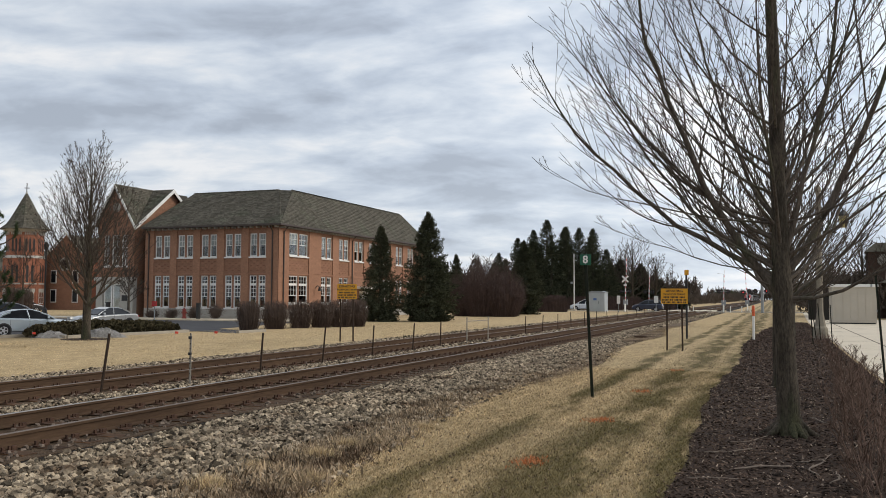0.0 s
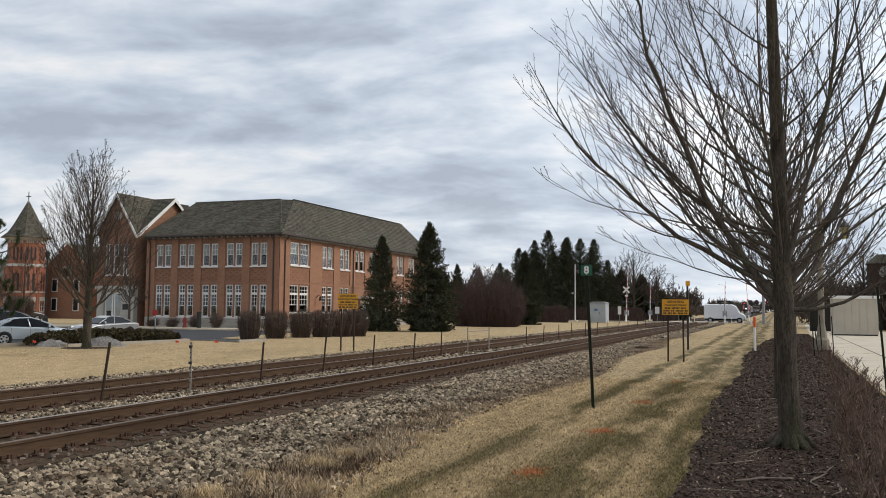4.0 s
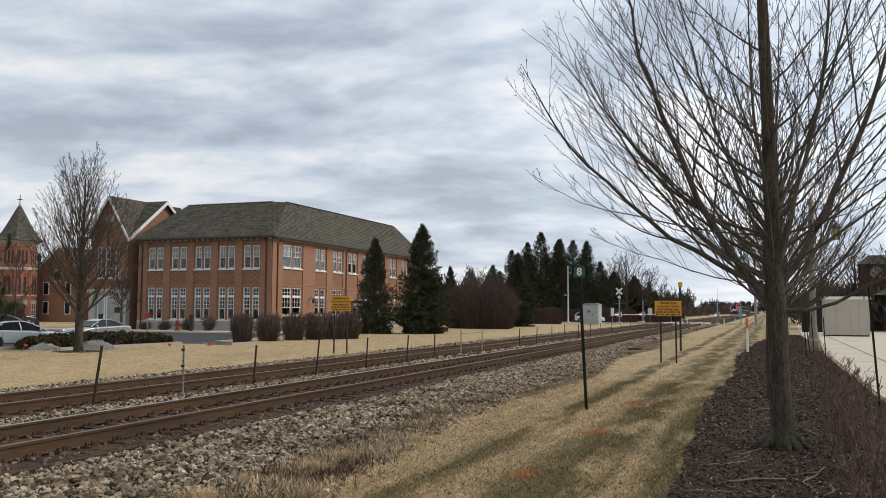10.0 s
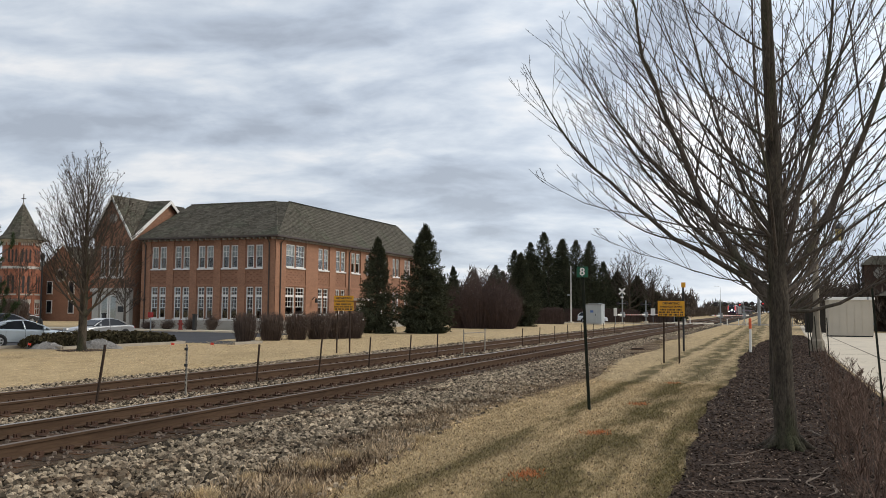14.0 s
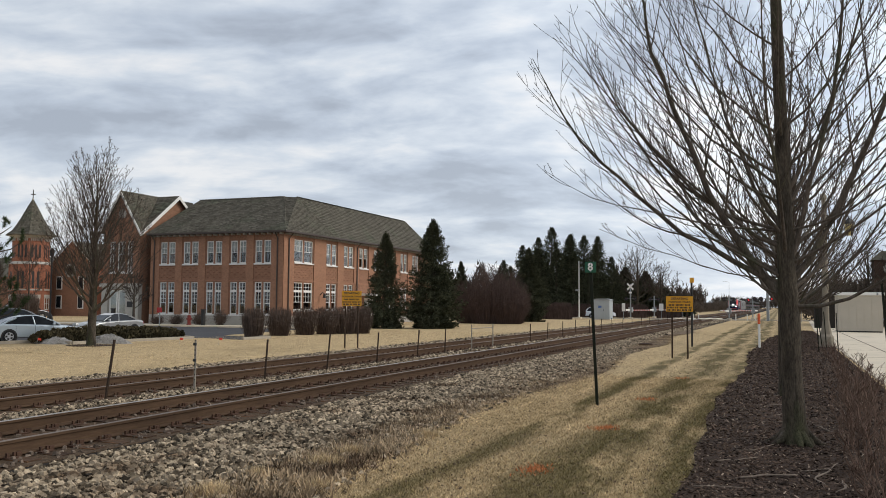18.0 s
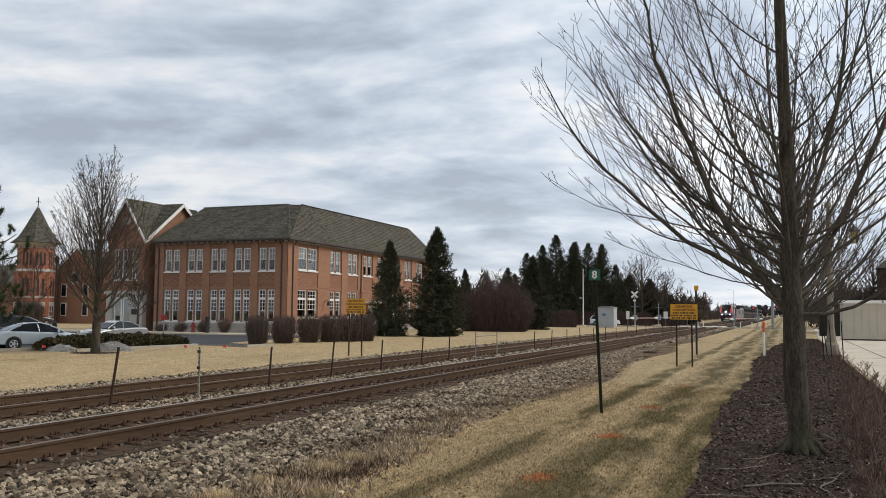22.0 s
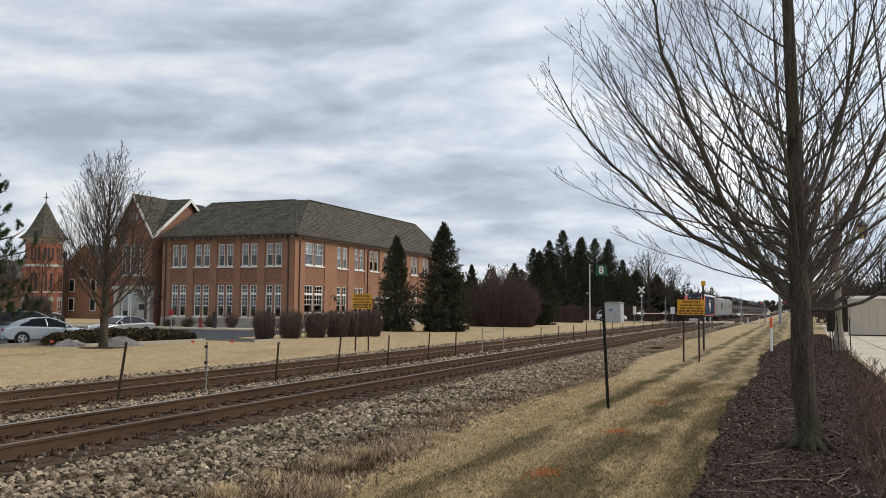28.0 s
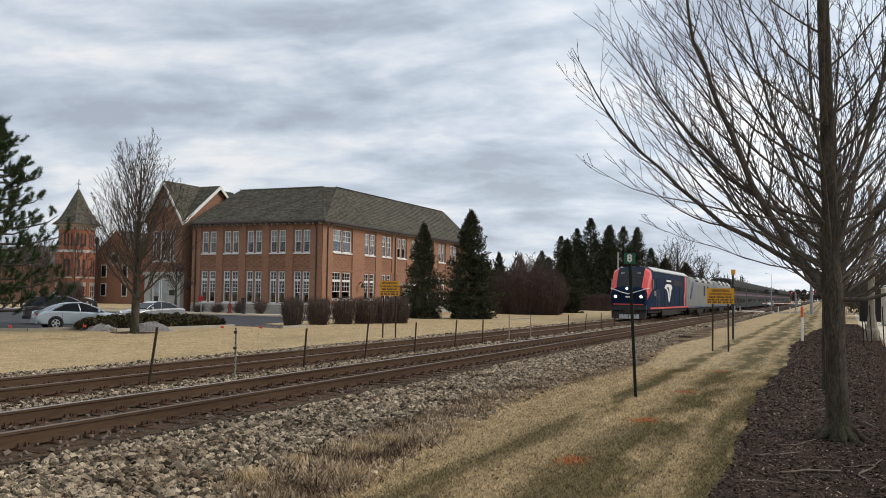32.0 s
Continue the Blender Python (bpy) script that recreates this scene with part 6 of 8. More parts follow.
def build_bushes():
    for k, (x, y, w, h) in enumerate(((-28.4, 42.6, 1.45, 1.66), (-28.0, 44.8, 1.75, 1.68), (-27.5, 46.9, 1.65, 1.72), (-26.9, 48.5, 1.75, 1.76), (-26.2, 49.8, 1.75, 1.78), (-25.6, 50.8, 1.65, 1.76))):
        twig_bush("clipped_bush", "clipped leafless brown bush on the lawn", x, y, w, w, h, 200 + k, M_TWIG_BROWN, 560, "clipped bushes by the school", 0.0105, base=0.30)
    for k, (x, y, h) in enumerate(((-47.8, 60.2, 0.9), (-45.6, 60.3, 1.2), (-49.8, 60.2, 0.8), (-43.4, 60.2, 1.6), (-37.0, 71.0, 1.0))):
        twig_bush("foundation_shrub", "small leafless shrub against the school wall", x, y, 1.1, 0.9, h, 220 + k, M_TWIG_BROWN, 130, "shrubs along the school wall", 0.012, ball=False)
    # reddish wild shrubs beside the walk
    for k, (x, y, w, h) in enumerate(((0.95, 8.8, 0.7, 0.95), (0.92, 9.9, 0.75, 1.1), (1.0, 11.3, 0.8, 1.38), (1.4, 12.6, 0.85, 1.36), (0.95, 13.4, 0.75, 1.05), (1.15, 15.2, 0.85, 1.15), (1.35, 17.2, 0.85, 1.1), (1.5, 10.4, 0.8, 1.2), (1.2, 19.5, 0.8, 0.95), (1.65, 20.5, 0.8, 1.0), (1.6, 24.0, 0.9, 0.9), (1.75, 28.0, 0.9, 0.85), (1.8, 33.0, 0.9, 0.8), (1.9, 39.0, 0.9, 0.75))):
        upright_shrub(x, y, w, h, 240 + k, 15 if k < 8 else 14)
    # brown thicket by the tracks
    for k, (x, y, w, h) in enumerate(((-30.3, 86, 4.8, 5.4), (-28.2, 85, 5.0, 6.9), (-26.0, 85, 4.4, 5.6), (-29.5, 89, 5.0, 6.6), (-27.0, 89, 4.6, 6.2))):
        twig_bush("thicket", "large rounded thicket of bare reddish-brown branches", x, y, w, w, h, 260 + k, M_TWIG_RED, 800, "thicket by the tracks", 0.0105, ball=False, base=0.3)
    for k, (x, y, w, d, h) in enumerate(((-28.6, 118.0, 3.6, 1.8, 2.3), (-31.9, 118.5, 4.0, 1.8, 2.3), (-24.0, 145, 8.0, 1.8, 2.3), (-32.0, 145, 9.0, 1.8, 2.3), (-17.5, 146, 5.0, 1.8, 2.1))):
        twig_bush("boundary_hedge", "dense leafless brown hedge by the road", x, y, w, d, h, 280 + k, M_TWIG_RED, 900, "hedges by the road", 0.03, base=0.45)
    # junipers on the parking island
    rng = np.random.default_rng(9)
    for k, (x, y, w, d, h) in enumerate(((-31.8, 31.0, 1.5, 1.6, 0.42), (-31.7, 32.0, 1.7, 2.2, 0.52), (-31.6, 33.6, 1.8, 2.4, 0.58), (-31.4, 35.2, 1.8, 2.4, 0.56), (-31.2, 36.8, 1.7, 2.2, 0.5), (-31.0, 38.0, 1.5, 1.8, 0.4))):
        n = 1500
        a, q, u = rng.uniform(0, 2 * np.pi, n), np.sqrt(rng.random(n)), rng.random(n)
        lump = 1 + 0.25 * np.sin(3 * a + k) + 0.15 * np.sin(7 * a)
        px, py = np.cos(a) * q * w / 2 * lump, np.sin(a) * q * d / 2 * lump
        pz = h * np.sqrt(np.maximum(0, 1 - q ** 3)) * (0.35 + 0.65 * u)
        t = thing("juniper", "low spreading olive-brown juniper on the parking island", "shrub", "junipers on the island", at=pose(x, y, 0))
        v = np.array([(0, 0, 0), (0.05, 0.02, 0.16), (-0.05, 0.03, 0.17), (0.01, -0.06, 0.15)])
        f = np.array([(0, 1, 2), (0, 2, 3), (0, 3, 1)])
        ob = scatter("foliage", v, f, np.stack([px, py, pz], -1), rng.uniform(0.7, 1.6, n), M_JUNIPER, rng)
        ob.parent = t
        part("stem", Geo().cyl(0, 0, -0.05, 0.06, 0.3, 6), M_BARK, t)
    # dark clipped evergreen by the church
    twig_bush("round_shrub", "dark rounded leafless shrub near the church", -73.5, 68, 3.2, 3.0, 2.8, 300, M_TWIG_BROWN, 900, "", 0.02, base=0.3)


build_bushes()


def build_far_woods():
    """Distant tree lines, joined: bare crowns and dark pines too far to count."""
    rng = np.random.default_rng(17)

    def belt(name, label, xs, ys, heights, n, mat, size):
        n *= 2
        k = rng.integers(0, len(xs) - 1, n)
        f = rng.random(n)
        xs, ys, heights = map(np.asarray, (xs, ys, heights))
        x = xs[k] + (xs[k + 1] - xs[k]) * f + rng.normal(0, 1.5, n)
        y = ys[k] + (ys[k + 1] - ys[k]) * f + rng.normal(0, 4, n)
        h = heights[k] + (heights[k + 1] - heights[k]) * f
        lump = 0.72 + 0.28 * np.sin(x * 0.9 + y * 0.35) * np.sin(x * 0.31 + 2) + rng.normal(0, 0.05, n)
        z = h * lump * np.sqrt(rng.random(n))
        v = np.array([(-0.10, 0, -0.4), (0.10, 0, -0.4), (0.04, 0.05, 0.75), (0.1, -0.10, -0.3), (0.1, 0.10, -0.3), (-0.25, 0.0, 0.55)])
        fc = np.array([(0, 1, 2), (3, 4, 5)])
        scatter(name, v, fc, np.stack([x, y, z], -1), rng.uniform(0.5, 1.3, n) * size, mat, rng, label=label, category="woods")

    belt("far_woods", "distant bare brown tree line beyond the crossing", [-27, -24, -24.0], [235, 400, 660], [3.2, 4.4, 6.5], 3500, M_FARWOOD, 1.2)
    belt("far_woods", "distant dark pines beyond the crossing", [-31, -28, -26], [520, 580, 640], [9, 9, 9.5], 300, M_NEEDLE, 1.6)
    belt("far_woods", "distant bare tree line on the station side", [7, 7, 9], [280, 420, 700], [6, 9, 13], 3000, M_FARWOOD, 1.6)
    belt("far_woods", "dark bare woods behind the spruces", [-85, -60, -38, -24], [185, 185, 185, 200], [12, 11, 11, 7.5], 8000, M_FARWOOD, 1.1)
    belt("far_woods", "bare woods behind the school and church", [-190, -120, -70], [150, 160, 170], [9, 9, 9], 5000, M_FARWOOD, 1.6)
    belt("far_woods", "dark bare shrubs behind the shed", [5, 10, 16, 24], [108, 104, 100, 98], [4.6, 4.4, 5.0, 5.0], 9000, M_FARWOOD, 0.6)
    belt("far_woods", "bare trees behind the station", [6, 14, 40, 90], [160, 155, 150, 150], [5, 8, 10, 10], 6000, M_FARWOOD, 1.3)
    belt("far_woods", "trees on the horizon", [-900, -400, -150, -60], [900, 900, 800, 760], [22, 20, 18, 20], 6000, M_FARWOOD, 4.5)
    belt("far_woods", "trees closing the view along the tracks", [-70, -20, 30, 90], [1000, 1000, 1000, 1000], [14, 12, 12, 15], 2500, M_FARWOOD, 3.5)
    belt("far_woods", "trees on the horizon", [10, 150, 400, 900], [800, 800, 800, 800], [20, 20, 20, 22], 5000, M_FARWOOD, 4.5)


build_far_woods()

# ---------------------------------------------------------------- vehicles
def vehicle(name, label, paint, kind, m, group=""):
    """Front towards +x. Body with shaped sides, glazed cabin, wheels with tyre and rim, lamps."""
    dim = {"sedan": (4.75, 1.83, 1.46), "suv": (4.5, 1.86, 1.68), "van": (5.98, 2.05, 2.75)}[kind]
    L, W, H = dim
    cat = {"sedan": "car", "suv": "car", "van": "van"}[kind]
    t = thing(name, label, cat, group, at=m)
    h = L / 2
    if kind == "sedan":
        low = [(-h, 0.5), (-h + 0.01, 0.78), (-h + 0.06, 0.92), (-h + 0.2, 0.99), (-h + 0.75, 1.02), (-0.3, 0.98), (0.6, 0.95), (h - 1.35, 0.93), (h - 0.8, 0.87), (h - 0.35, 0.77), (h - 0.1, 0.66), (h, 0.52), (h - 0.03, 0.36), (h - 0.15, 0.24), (-h + 0.15, 0.26), (-h + 0.02, 0.38)]
        roofline = [(-h + 0.55, 1.0), (-h + 0.9, 1.19), (-h + 1.3, 1.355), (-h + 1.75, 1.44), (-h + 2.3, H), (h - 2.35, 1.44), (h - 1.95, 1.33), (h - 1.6, 1.17), (h - 1.25, 0.98)]
        belt = 0.95
    elif kind == "suv":
        low = [(-h, 0.5), (-h + 0.01, 0.85), (-h + 0.06, 1.02), (-h + 0.14, 1.08), (-0.6, 1.07), (0.4, 1.05), (h - 1.05, 1.03), (h - 0.6, 0.98), (h - 0.25, 0.88), (h - 0.06, 0.75), (h, 0.55), (h - 0.04, 0.38), (h - 0.14, 0.28), (-h + 0.14, 0.32), (-h + 0.02, 0.42)]
        roofline = [(-h + 0.06, 1.1), (-h + 0.18, 1.4), (-h + 0.45, 1.6), (-h + 0.9, 1.67), (0, H), (h - 1.95, 1.62), (h - 1.6, 1.5), (h - 1.3, 1.3), (h - 1.0, 1.06)]
        belt = 1.04
    else:
        low = [(-h, 0.4), (-h, 1.2), (-h + 0.03, 2.55), (-h + 0.2, H), (0.9, H), (1.55, 2.5), (2.1, 1.55), (h - 0.3, 1.25), (h - 0.04, 1.0), (h, 0.5), (h - 0.1, 0.32), (-h + 0.05, 0.34)]
        roofline = None
    rings = []
    for y, inset in ((-W / 2, 0.12), (-W / 2 + 0.02, 0.07), (-W / 2 + 0.08, 0.03), (-W / 2 + 0.24, 0.0), (0, -0.015), (W / 2 - 0.24, 0.0), (W / 2 - 0.08, 0.03), (W / 2 - 0.02, 0.07), (W / 2, 0.12)):
        rings.append([(x * (1 - inset * (0.35 if kind == "van" else 0.7)), y, z - (inset if z > 0.7 else -inset * 0.4)) for x, z in low])
    part("body", Geo().loft(rings), paint, t, smooth=False, bevel=0.015)
    if roofline:
        hb = W / 2 - 0.09

        def narrow(z):
            return hb - 0.20 * max(0.0, z - belt) / (H - belt)

        part("glazing", Geo().loft([[(x, -hb, belt), (x, -narrow(z), z - 0.05), (x, -narrow(z) * 0.8, z - 0.008), (x, narrow(z) * 0.8, z - 0.008), (x, narrow(z), z - 0.05), (x, hb, belt)] for x, z in roofline]), M_CARGLASS, t, "dark tinted windows")
        top = [(x, z) for x, z in roofline if z > H - 0.14]
        part("roof", Geo().loft([[(x, -narrow(z) - 0.012, z - 0.085), (x, -narrow(z) * 0.82, z + 0.006), (x, narrow(z) * 0.82, z + 0.006), (x, narrow(z) + 0.012, z - 0.085)] for x, z in top]), paint, t)
        for s in (-1, 1):
            for (x0, z0), (x1, z1), r in ((roofline[0], top[0], 0.06), (roofline[-1], top[-1], 0.04), ((-0.15, belt), (-0.25, H - 0.03), 0.035)):
                part("pillar", Geo().tube([(x0, s * (hb + 0.005), belt - 0.02), ((x0 + x1) / 2, s * (narrow((belt + z1) / 2) + 0.005), (belt + z1) / 2), (x1, s * (narrow(z1) + 0.005), z1 - 0.06)], r, 5), paint, t)
            part("mirror", Geo().box(roofline[-1][0] - 0.35, s * (W / 2 + 0.05), belt, 0.12, 0.2, 0.14, taper=0.8), paint, t)
    else:
        for s in (-1, 1):
            part("side_window", Geo().prism([(1.0, 1.6), (1.95, 1.6), (1.55, 2.3), (1.0, 2.3)], "y", s * (W / 2 - 0.06) - 0.02, s * (W / 2 - 0.06) + 0.02), M_CARGLASS, t, "dark cab window")
            part("sill", Geo().span(-h + 0.1, h - 0.2, s * (W / 2 - 0.03) - 0.03, s * (W / 2 - 0.03) + 0.03, 0.36, 0.62), M_BLACK, t)
            part("side_stripe", Geo().span(-2.2, 0.2, s * (W / 2 - 0.015) - 0.006, s * (W / 2 - 0.015) + 0.006, 1.95, 2.05), material("blue_stripe", (0.1, 0.25, 0.5), 0.5), t)
        part("windscreen", Geo().add([(1.62, -0.85, 2.42), (1.62, 0.85, 2.42), (2.14, 0.9, 1.58), (2.14, -0.9, 1.58), (1.58, -0.85, 2.40), (1.58, 0.85, 2.40), (2.1, 0.9, 1.56), (2.1, -0.9, 1.56)], [(0, 1, 2, 3), (4, 5, 6, 7), (0, 1, 5, 4), (2, 3, 7, 6), (1, 2, 6, 5), (0, 3, 7, 4)]), M_CARGLASS, t)
    r = 0.36 if kind == "van" else 0.33
    for x in (-h + 0.95, h - 0.92):
        for s in (-1, 1):
            y = s * (W / 2 - 0.09)
            part("wheel_arch", Geo().disc((x, y, r), (0, 1, 0), r + 0.07, 0.2, 18), M_BLACK, t)
            w = part("wheel", Geo().disc((0, 0, 0), (0, 1, 0), r, 0.23, 20), M_RUBBER, t, "black tyre", at=pose(x, y, r))
            part("rim", Geo().disc((0, s * 0.115, 0), (0, 1, 0), r * 0.66, 0.02, 16), M_ALLOY, w, "alloy rim")
            sp = Geo()
            for k in range(5):
                a = 2 * math.pi * k / 5
                sp.box(math.cos(a + 0.6) * r * 0.42, s * 0.125, math.sin(a + 0.6) * r * 0.42 - 0.05, 0.1, 0.012, 0.1)
            tagged(part("rim_gap", sp, M_BLACK, w), kind="stuff")
    zl = 0.66 if kind != "van" else 0.95
    for s in (-1, 1):
        part("headlight", Geo().box(h - 0.13, s * (W / 2 - 0.30), zl - 0.02, 0.2, 0.34, 0.15), M_LAMPGLASS, t, "clear headlight")
        part("tail_light", Geo().box(-h + 0.07, s * (W / 2 - 0.22), zl + 0.08, 0.14, 0.22, 0.12), M_TAIL, t, "red tail light")
        if kind != "van":
            tagged(part("door_handle", Geo().box(0.15, s * (W / 2 - 0.005), 0.84, 0.18, 0.03, 0.03).box(-0.85, s * (W / 2 - 0.005), 0.86, 0.18, 0.03, 0.03), paint, t), kind="stuff")
            tagged(part("door_seam", Geo().box(0.75, s * (W / 2 - 0.005), 0.35, 0.012, 0.016, 0.6).box(-0.15, s * (W / 2 - 0.005), 0.35, 0.012, 0.016, 0.6).box(-1.1, s * (W / 2 - 0.005), 0.4, 0.012, 0.016, 0.5), M_BLACK, t), kind="stuff")
    for x, z in ((-h + 0.05, 0.32), (h - 0.06, 0.3)):
        part("bumper", Geo().box(x, 0, z, 0.14, W - 0.3, 0.16), M_BLACK if kind == "van" else paint, t)
    part("number_plate_bar", Geo().box(-h - 0.005, 0, 0.62, 0.03, 0.42, 0.11), M_WHITE, t)
    return t


def build_cars():
    # parked on the lot by the far lawn
    vehicle("parked_car", "silver-blue sedan parked beside the juniper island", M_SILVER, "sedan", pose(-33.45, 31.6, 0.012, 0, 0, 60) @ Matrix.Scale(0.88, 4))
    vehicle("parked_car", "charcoal hatchback parked beside the sedan", M_DARKCAR, "suv", pose(-38.3, 35.1, 0.012, 0, 0, 50) @ Matrix.Scale(0.92, 4))
    vehicle("parked_car", "silver-grey sedan parked behind the island", M_BEIGECAR, "sedan", pose(-37.5, 41.0, 0.012, 0, 0, 262) @ Matrix.Scale(0.86, 4))
    vehicle("parked_car", "dark red sedan parked by the church", M_LOCORED, "sedan", pose(-79.5, 74, 0.012, 0, 0, 60))
    vehicle("parked_car", "dark grey car parked by the church", M_DARKCAR, "suv", pose(-78.5, 73, 0.012, 0, 0, 70))


build_cars()

# ---------------------------------------------------------------- station side
def build_station_side():
    t = thing("storage_shed", "tan board-clad storage box with pale metal lid", "shed", at=pose(5.72, 75.2, 0.03, 0, 0, 3))
    part("body", Geo().box(0, 0, 0.1, 3.15, 2.2, 2.75), M_TAN, t)
    part("skid", Geo().box(0, 0, 0.0, 3.05, 2.1, 0.1), M_BLACK, t)
    part("lid", Geo().box(0, 0, 2.85, 3.4, 2.4, 0.24), M_WHITE, t, "pale metal lid", bevel=0.03)
    for k in range(6):
        part("batten", Geo().box(-1.35 + k * 0.54, -1.112, 0.12, 0.03, 0.02, 2.7), M_TAN, t)
    part("bracket", Geo().box(1.2, -1.22, 2.88, 0.12, 0.06, 0.2).box(1.64, -1.15, 0.95, 0.2, 0.1, 0.15), M_GALV, t)
    t = thing("concrete_lamp_post", "fluted concrete lamp post with yellowish glass lantern", "street lamp", at=pose(2.07, 46.2, 0.02))
    part("base", Geo().tube([(0, 0, -0.05), (0, 0, 0.5), (0, 0, 0.62), (0, 0, 1.3)], [0.40, 0.34, 0.26, 0.16], 10), M_LAMPCONC, t, "flared concrete base")
    part("shaft", Geo().tube([(0, 0, 1.3), (0, 0, 5.8), (0, 0, 7.2)], [0.16, 0.13, 0.10], 10), M_LAMPCONC, t)
    part("finial", Geo().tube([(0, 0, 7.2), (0, 0, 7.28), (0, 0, 7.42), (0, 0, 7.6)], [0.13, 0.17, 0.15, 0.03], 10), M_LAMPCONC, t)
    part("arm", Geo().tube([(0, 0, 6.2), (0.5, 0, 6.55), (0.95, 0, 6.5), (1.12, 0, 6.3)], 0.04, 6), M_BLACK, t, "black curved arm")
    lan = part("lantern", Geo().tube([(1.12, 0, 5.42), (1.12, 0, 5.98)], [0.15, 0.24], 6), material("amber_lantern_glass", (0.62, 0.50, 0.20), 0.35, bump=0), t, "yellowish lantern glass")
    part("cap", Geo().tube([(1.12, 0, 5.98), (1.12, 0, 6.06), (1.12, 0, 6.3)], [0.29, 0.27, 0.05], 6), M_BLACK, lan)
    for k in range(6):
        c, q = math.cos(math.pi * k / 3), math.sin(math.pi * k / 3)
        part("lantern_bar", Geo().tube([(1.12 + 0.15 * c, 0.15 * q, 5.42), (1.12 + 0.245 * c, 0.245 * q, 5.98)], 0.018, 4), M_BLACK, lan)
    t = thing("dark_kiosk", "dark grey kiosk beside the walk", "kiosk", at=pose(4.1, 88, 0))
    part("body", Geo().box(0, 0, 0, 2.3, 1.3, 2.3), M_INNER, t)
    part("roof", Geo().box(0, 0, 2.3, 2.5, 1.5, 0.12), M_GALV, t)
    # slim green plant stakes among the shrubs
    for k, (x, y, h, lean) in enumerate(((2.02, 19.0, 2.45, -3.5), (1.72, 42.0, 1.9, -6), (1.95, 43.5, 1.75, -3), (2.3, 41.0, 1.7, -2), (1.5, 40.0, 1.6, -3))):
        p = thing("green_stake", "slim dark green steel stake in the shrub bed", "stake", "stakes in the shrub bed", at=pose(x, y, 0, 0, lean, 0))
        part("shaft", Geo().box(0, 0, -0.15, 0.042, 0.014, h + 0.15).box(0, 0.014, -0.15, 0.012, 0.03, h + 0.15), M_GREENPOST, p)
        part("stud", Geo().box(0, -0.012, h * 0.7, 0.018, 0.012, 0.03).box(0, -0.012, h * 0.8, 0.018, 0.012, 0.03), M_GREENPOST, p)
    # station with clock tower, half hidden behind branches
    t = thing("station_building", "dark brick station with low hip roof and square clock tower", "building")
    part("wall", Geo().span(11.0, 40, 96, 106, 0, 3.6), M_STATION, t)
    part("roof", Geo().add([(9.9, 94.8, 3.6), (41, 94.8, 3.6), (41, 107.2, 3.6), (9.9, 107.2, 3.6), (15.5, 101, 6.4), (36, 101, 6.4)], [(0, 1, 5, 4), (1, 2, 5), (2, 3, 4, 5), (3, 0, 4)]), M_SHINGLE, t)
    part("tower", Geo().span(9.2, 12.2, 100, 103.0, 0, 6.9), M_STATION, t, "square brick clock tower")
    part("tower_roof", Geo().box(10.7, 101.5, 6.9, 3.5, 3.5, 1.0, taper=0.4), M_SHINGLE, t)
    part("clock_face", Geo().disc((10.65, 99.96, 6.05), (0, 1, 0), 0.62, 0.06, 20), M_LIME, t, "pale round clock face")
    # white parked car by the station
    vehicle("parked_car", "white hatchback parked by the station", M_WHITECAR, "suv", pose(12.2, 84, 0.03, 0, 0, 180))

# ---------------------------------------------------------------- train
RUN = ((0.0, 497.0), (6.0, 434.0), (10.0, 388.0), (14.0, 338.0), (18.0, 284.0), (22.0, 228.0), (25.0, 183.5), (28.0, 134.5), (30.0, 101.0), (32.0, 66.4))


def NOSE(t):
    """Place of the train's nose along the track: it gathers speed as it nears."""
    return float(np.interp(t, [r[0] for r in RUN], [r[1] for r in RUN]))


def section(w, top, bottom=0.95, sh=0.72):
    """Body outline, from the lower right edge over the roof to the lower left."""
    right = [(w, bottom), (w, bottom + 0.35), (w, bottom + (top - bottom) * 0.45), (w, bottom + (top - bottom) * sh), (w * 0.95, top - 0.30), (w * 0.68, top - 0.07), (w * 0.36, top)]
    return right + [(-x, z) for x, z in reversed(right)]


def hull(rows):
    return [[(x, y, z) for x, z in section(*a)] for y, *a in rows]


def panel(rings, i0, i1, k0, k1, out=0.0):
    """A stretch of a hull's skin with thickness, lifted outwards."""
    g = Geo()
    cx = sum(p[0] for r in rings for p in r) / sum(len(r) for r in rings)
    outer, inner = [], []
    for i in range(i0, i1 + 1):
        c = Vector((cx, rings[i][0][1] + 0.8, 2.4))
        for k in range(k0, k1 + 1):
            p = Vector(rings[i][k])
            d = (p - c)
            d.y *= 0.6
            d.normalize()
            outer.append(p + d * out)
            inner.append(p - d * 0.03)
    n = k1 - k0 + 1
    rows = i1 - i0 + 1
    f = [(i * n + k, i * n + k + 1, (i + 1) * n + k + 1, (i + 1) * n + k) for i in range(rows - 1) for k in range(n - 1)]
    o = len(outer)
    f += [tuple(o + q for q in fc) for fc in f]
    rim = [i * n for i in range(rows)], [i * n + n - 1 for i in range(rows)], list(range(n)), [(rows - 1) * n + k for k in range(n)]
    for edge in rim:
        f += [(a, b, b + o, a + o) for a, b in zip(edge, edge[1:])]
    return g.add(outer + inner, f)


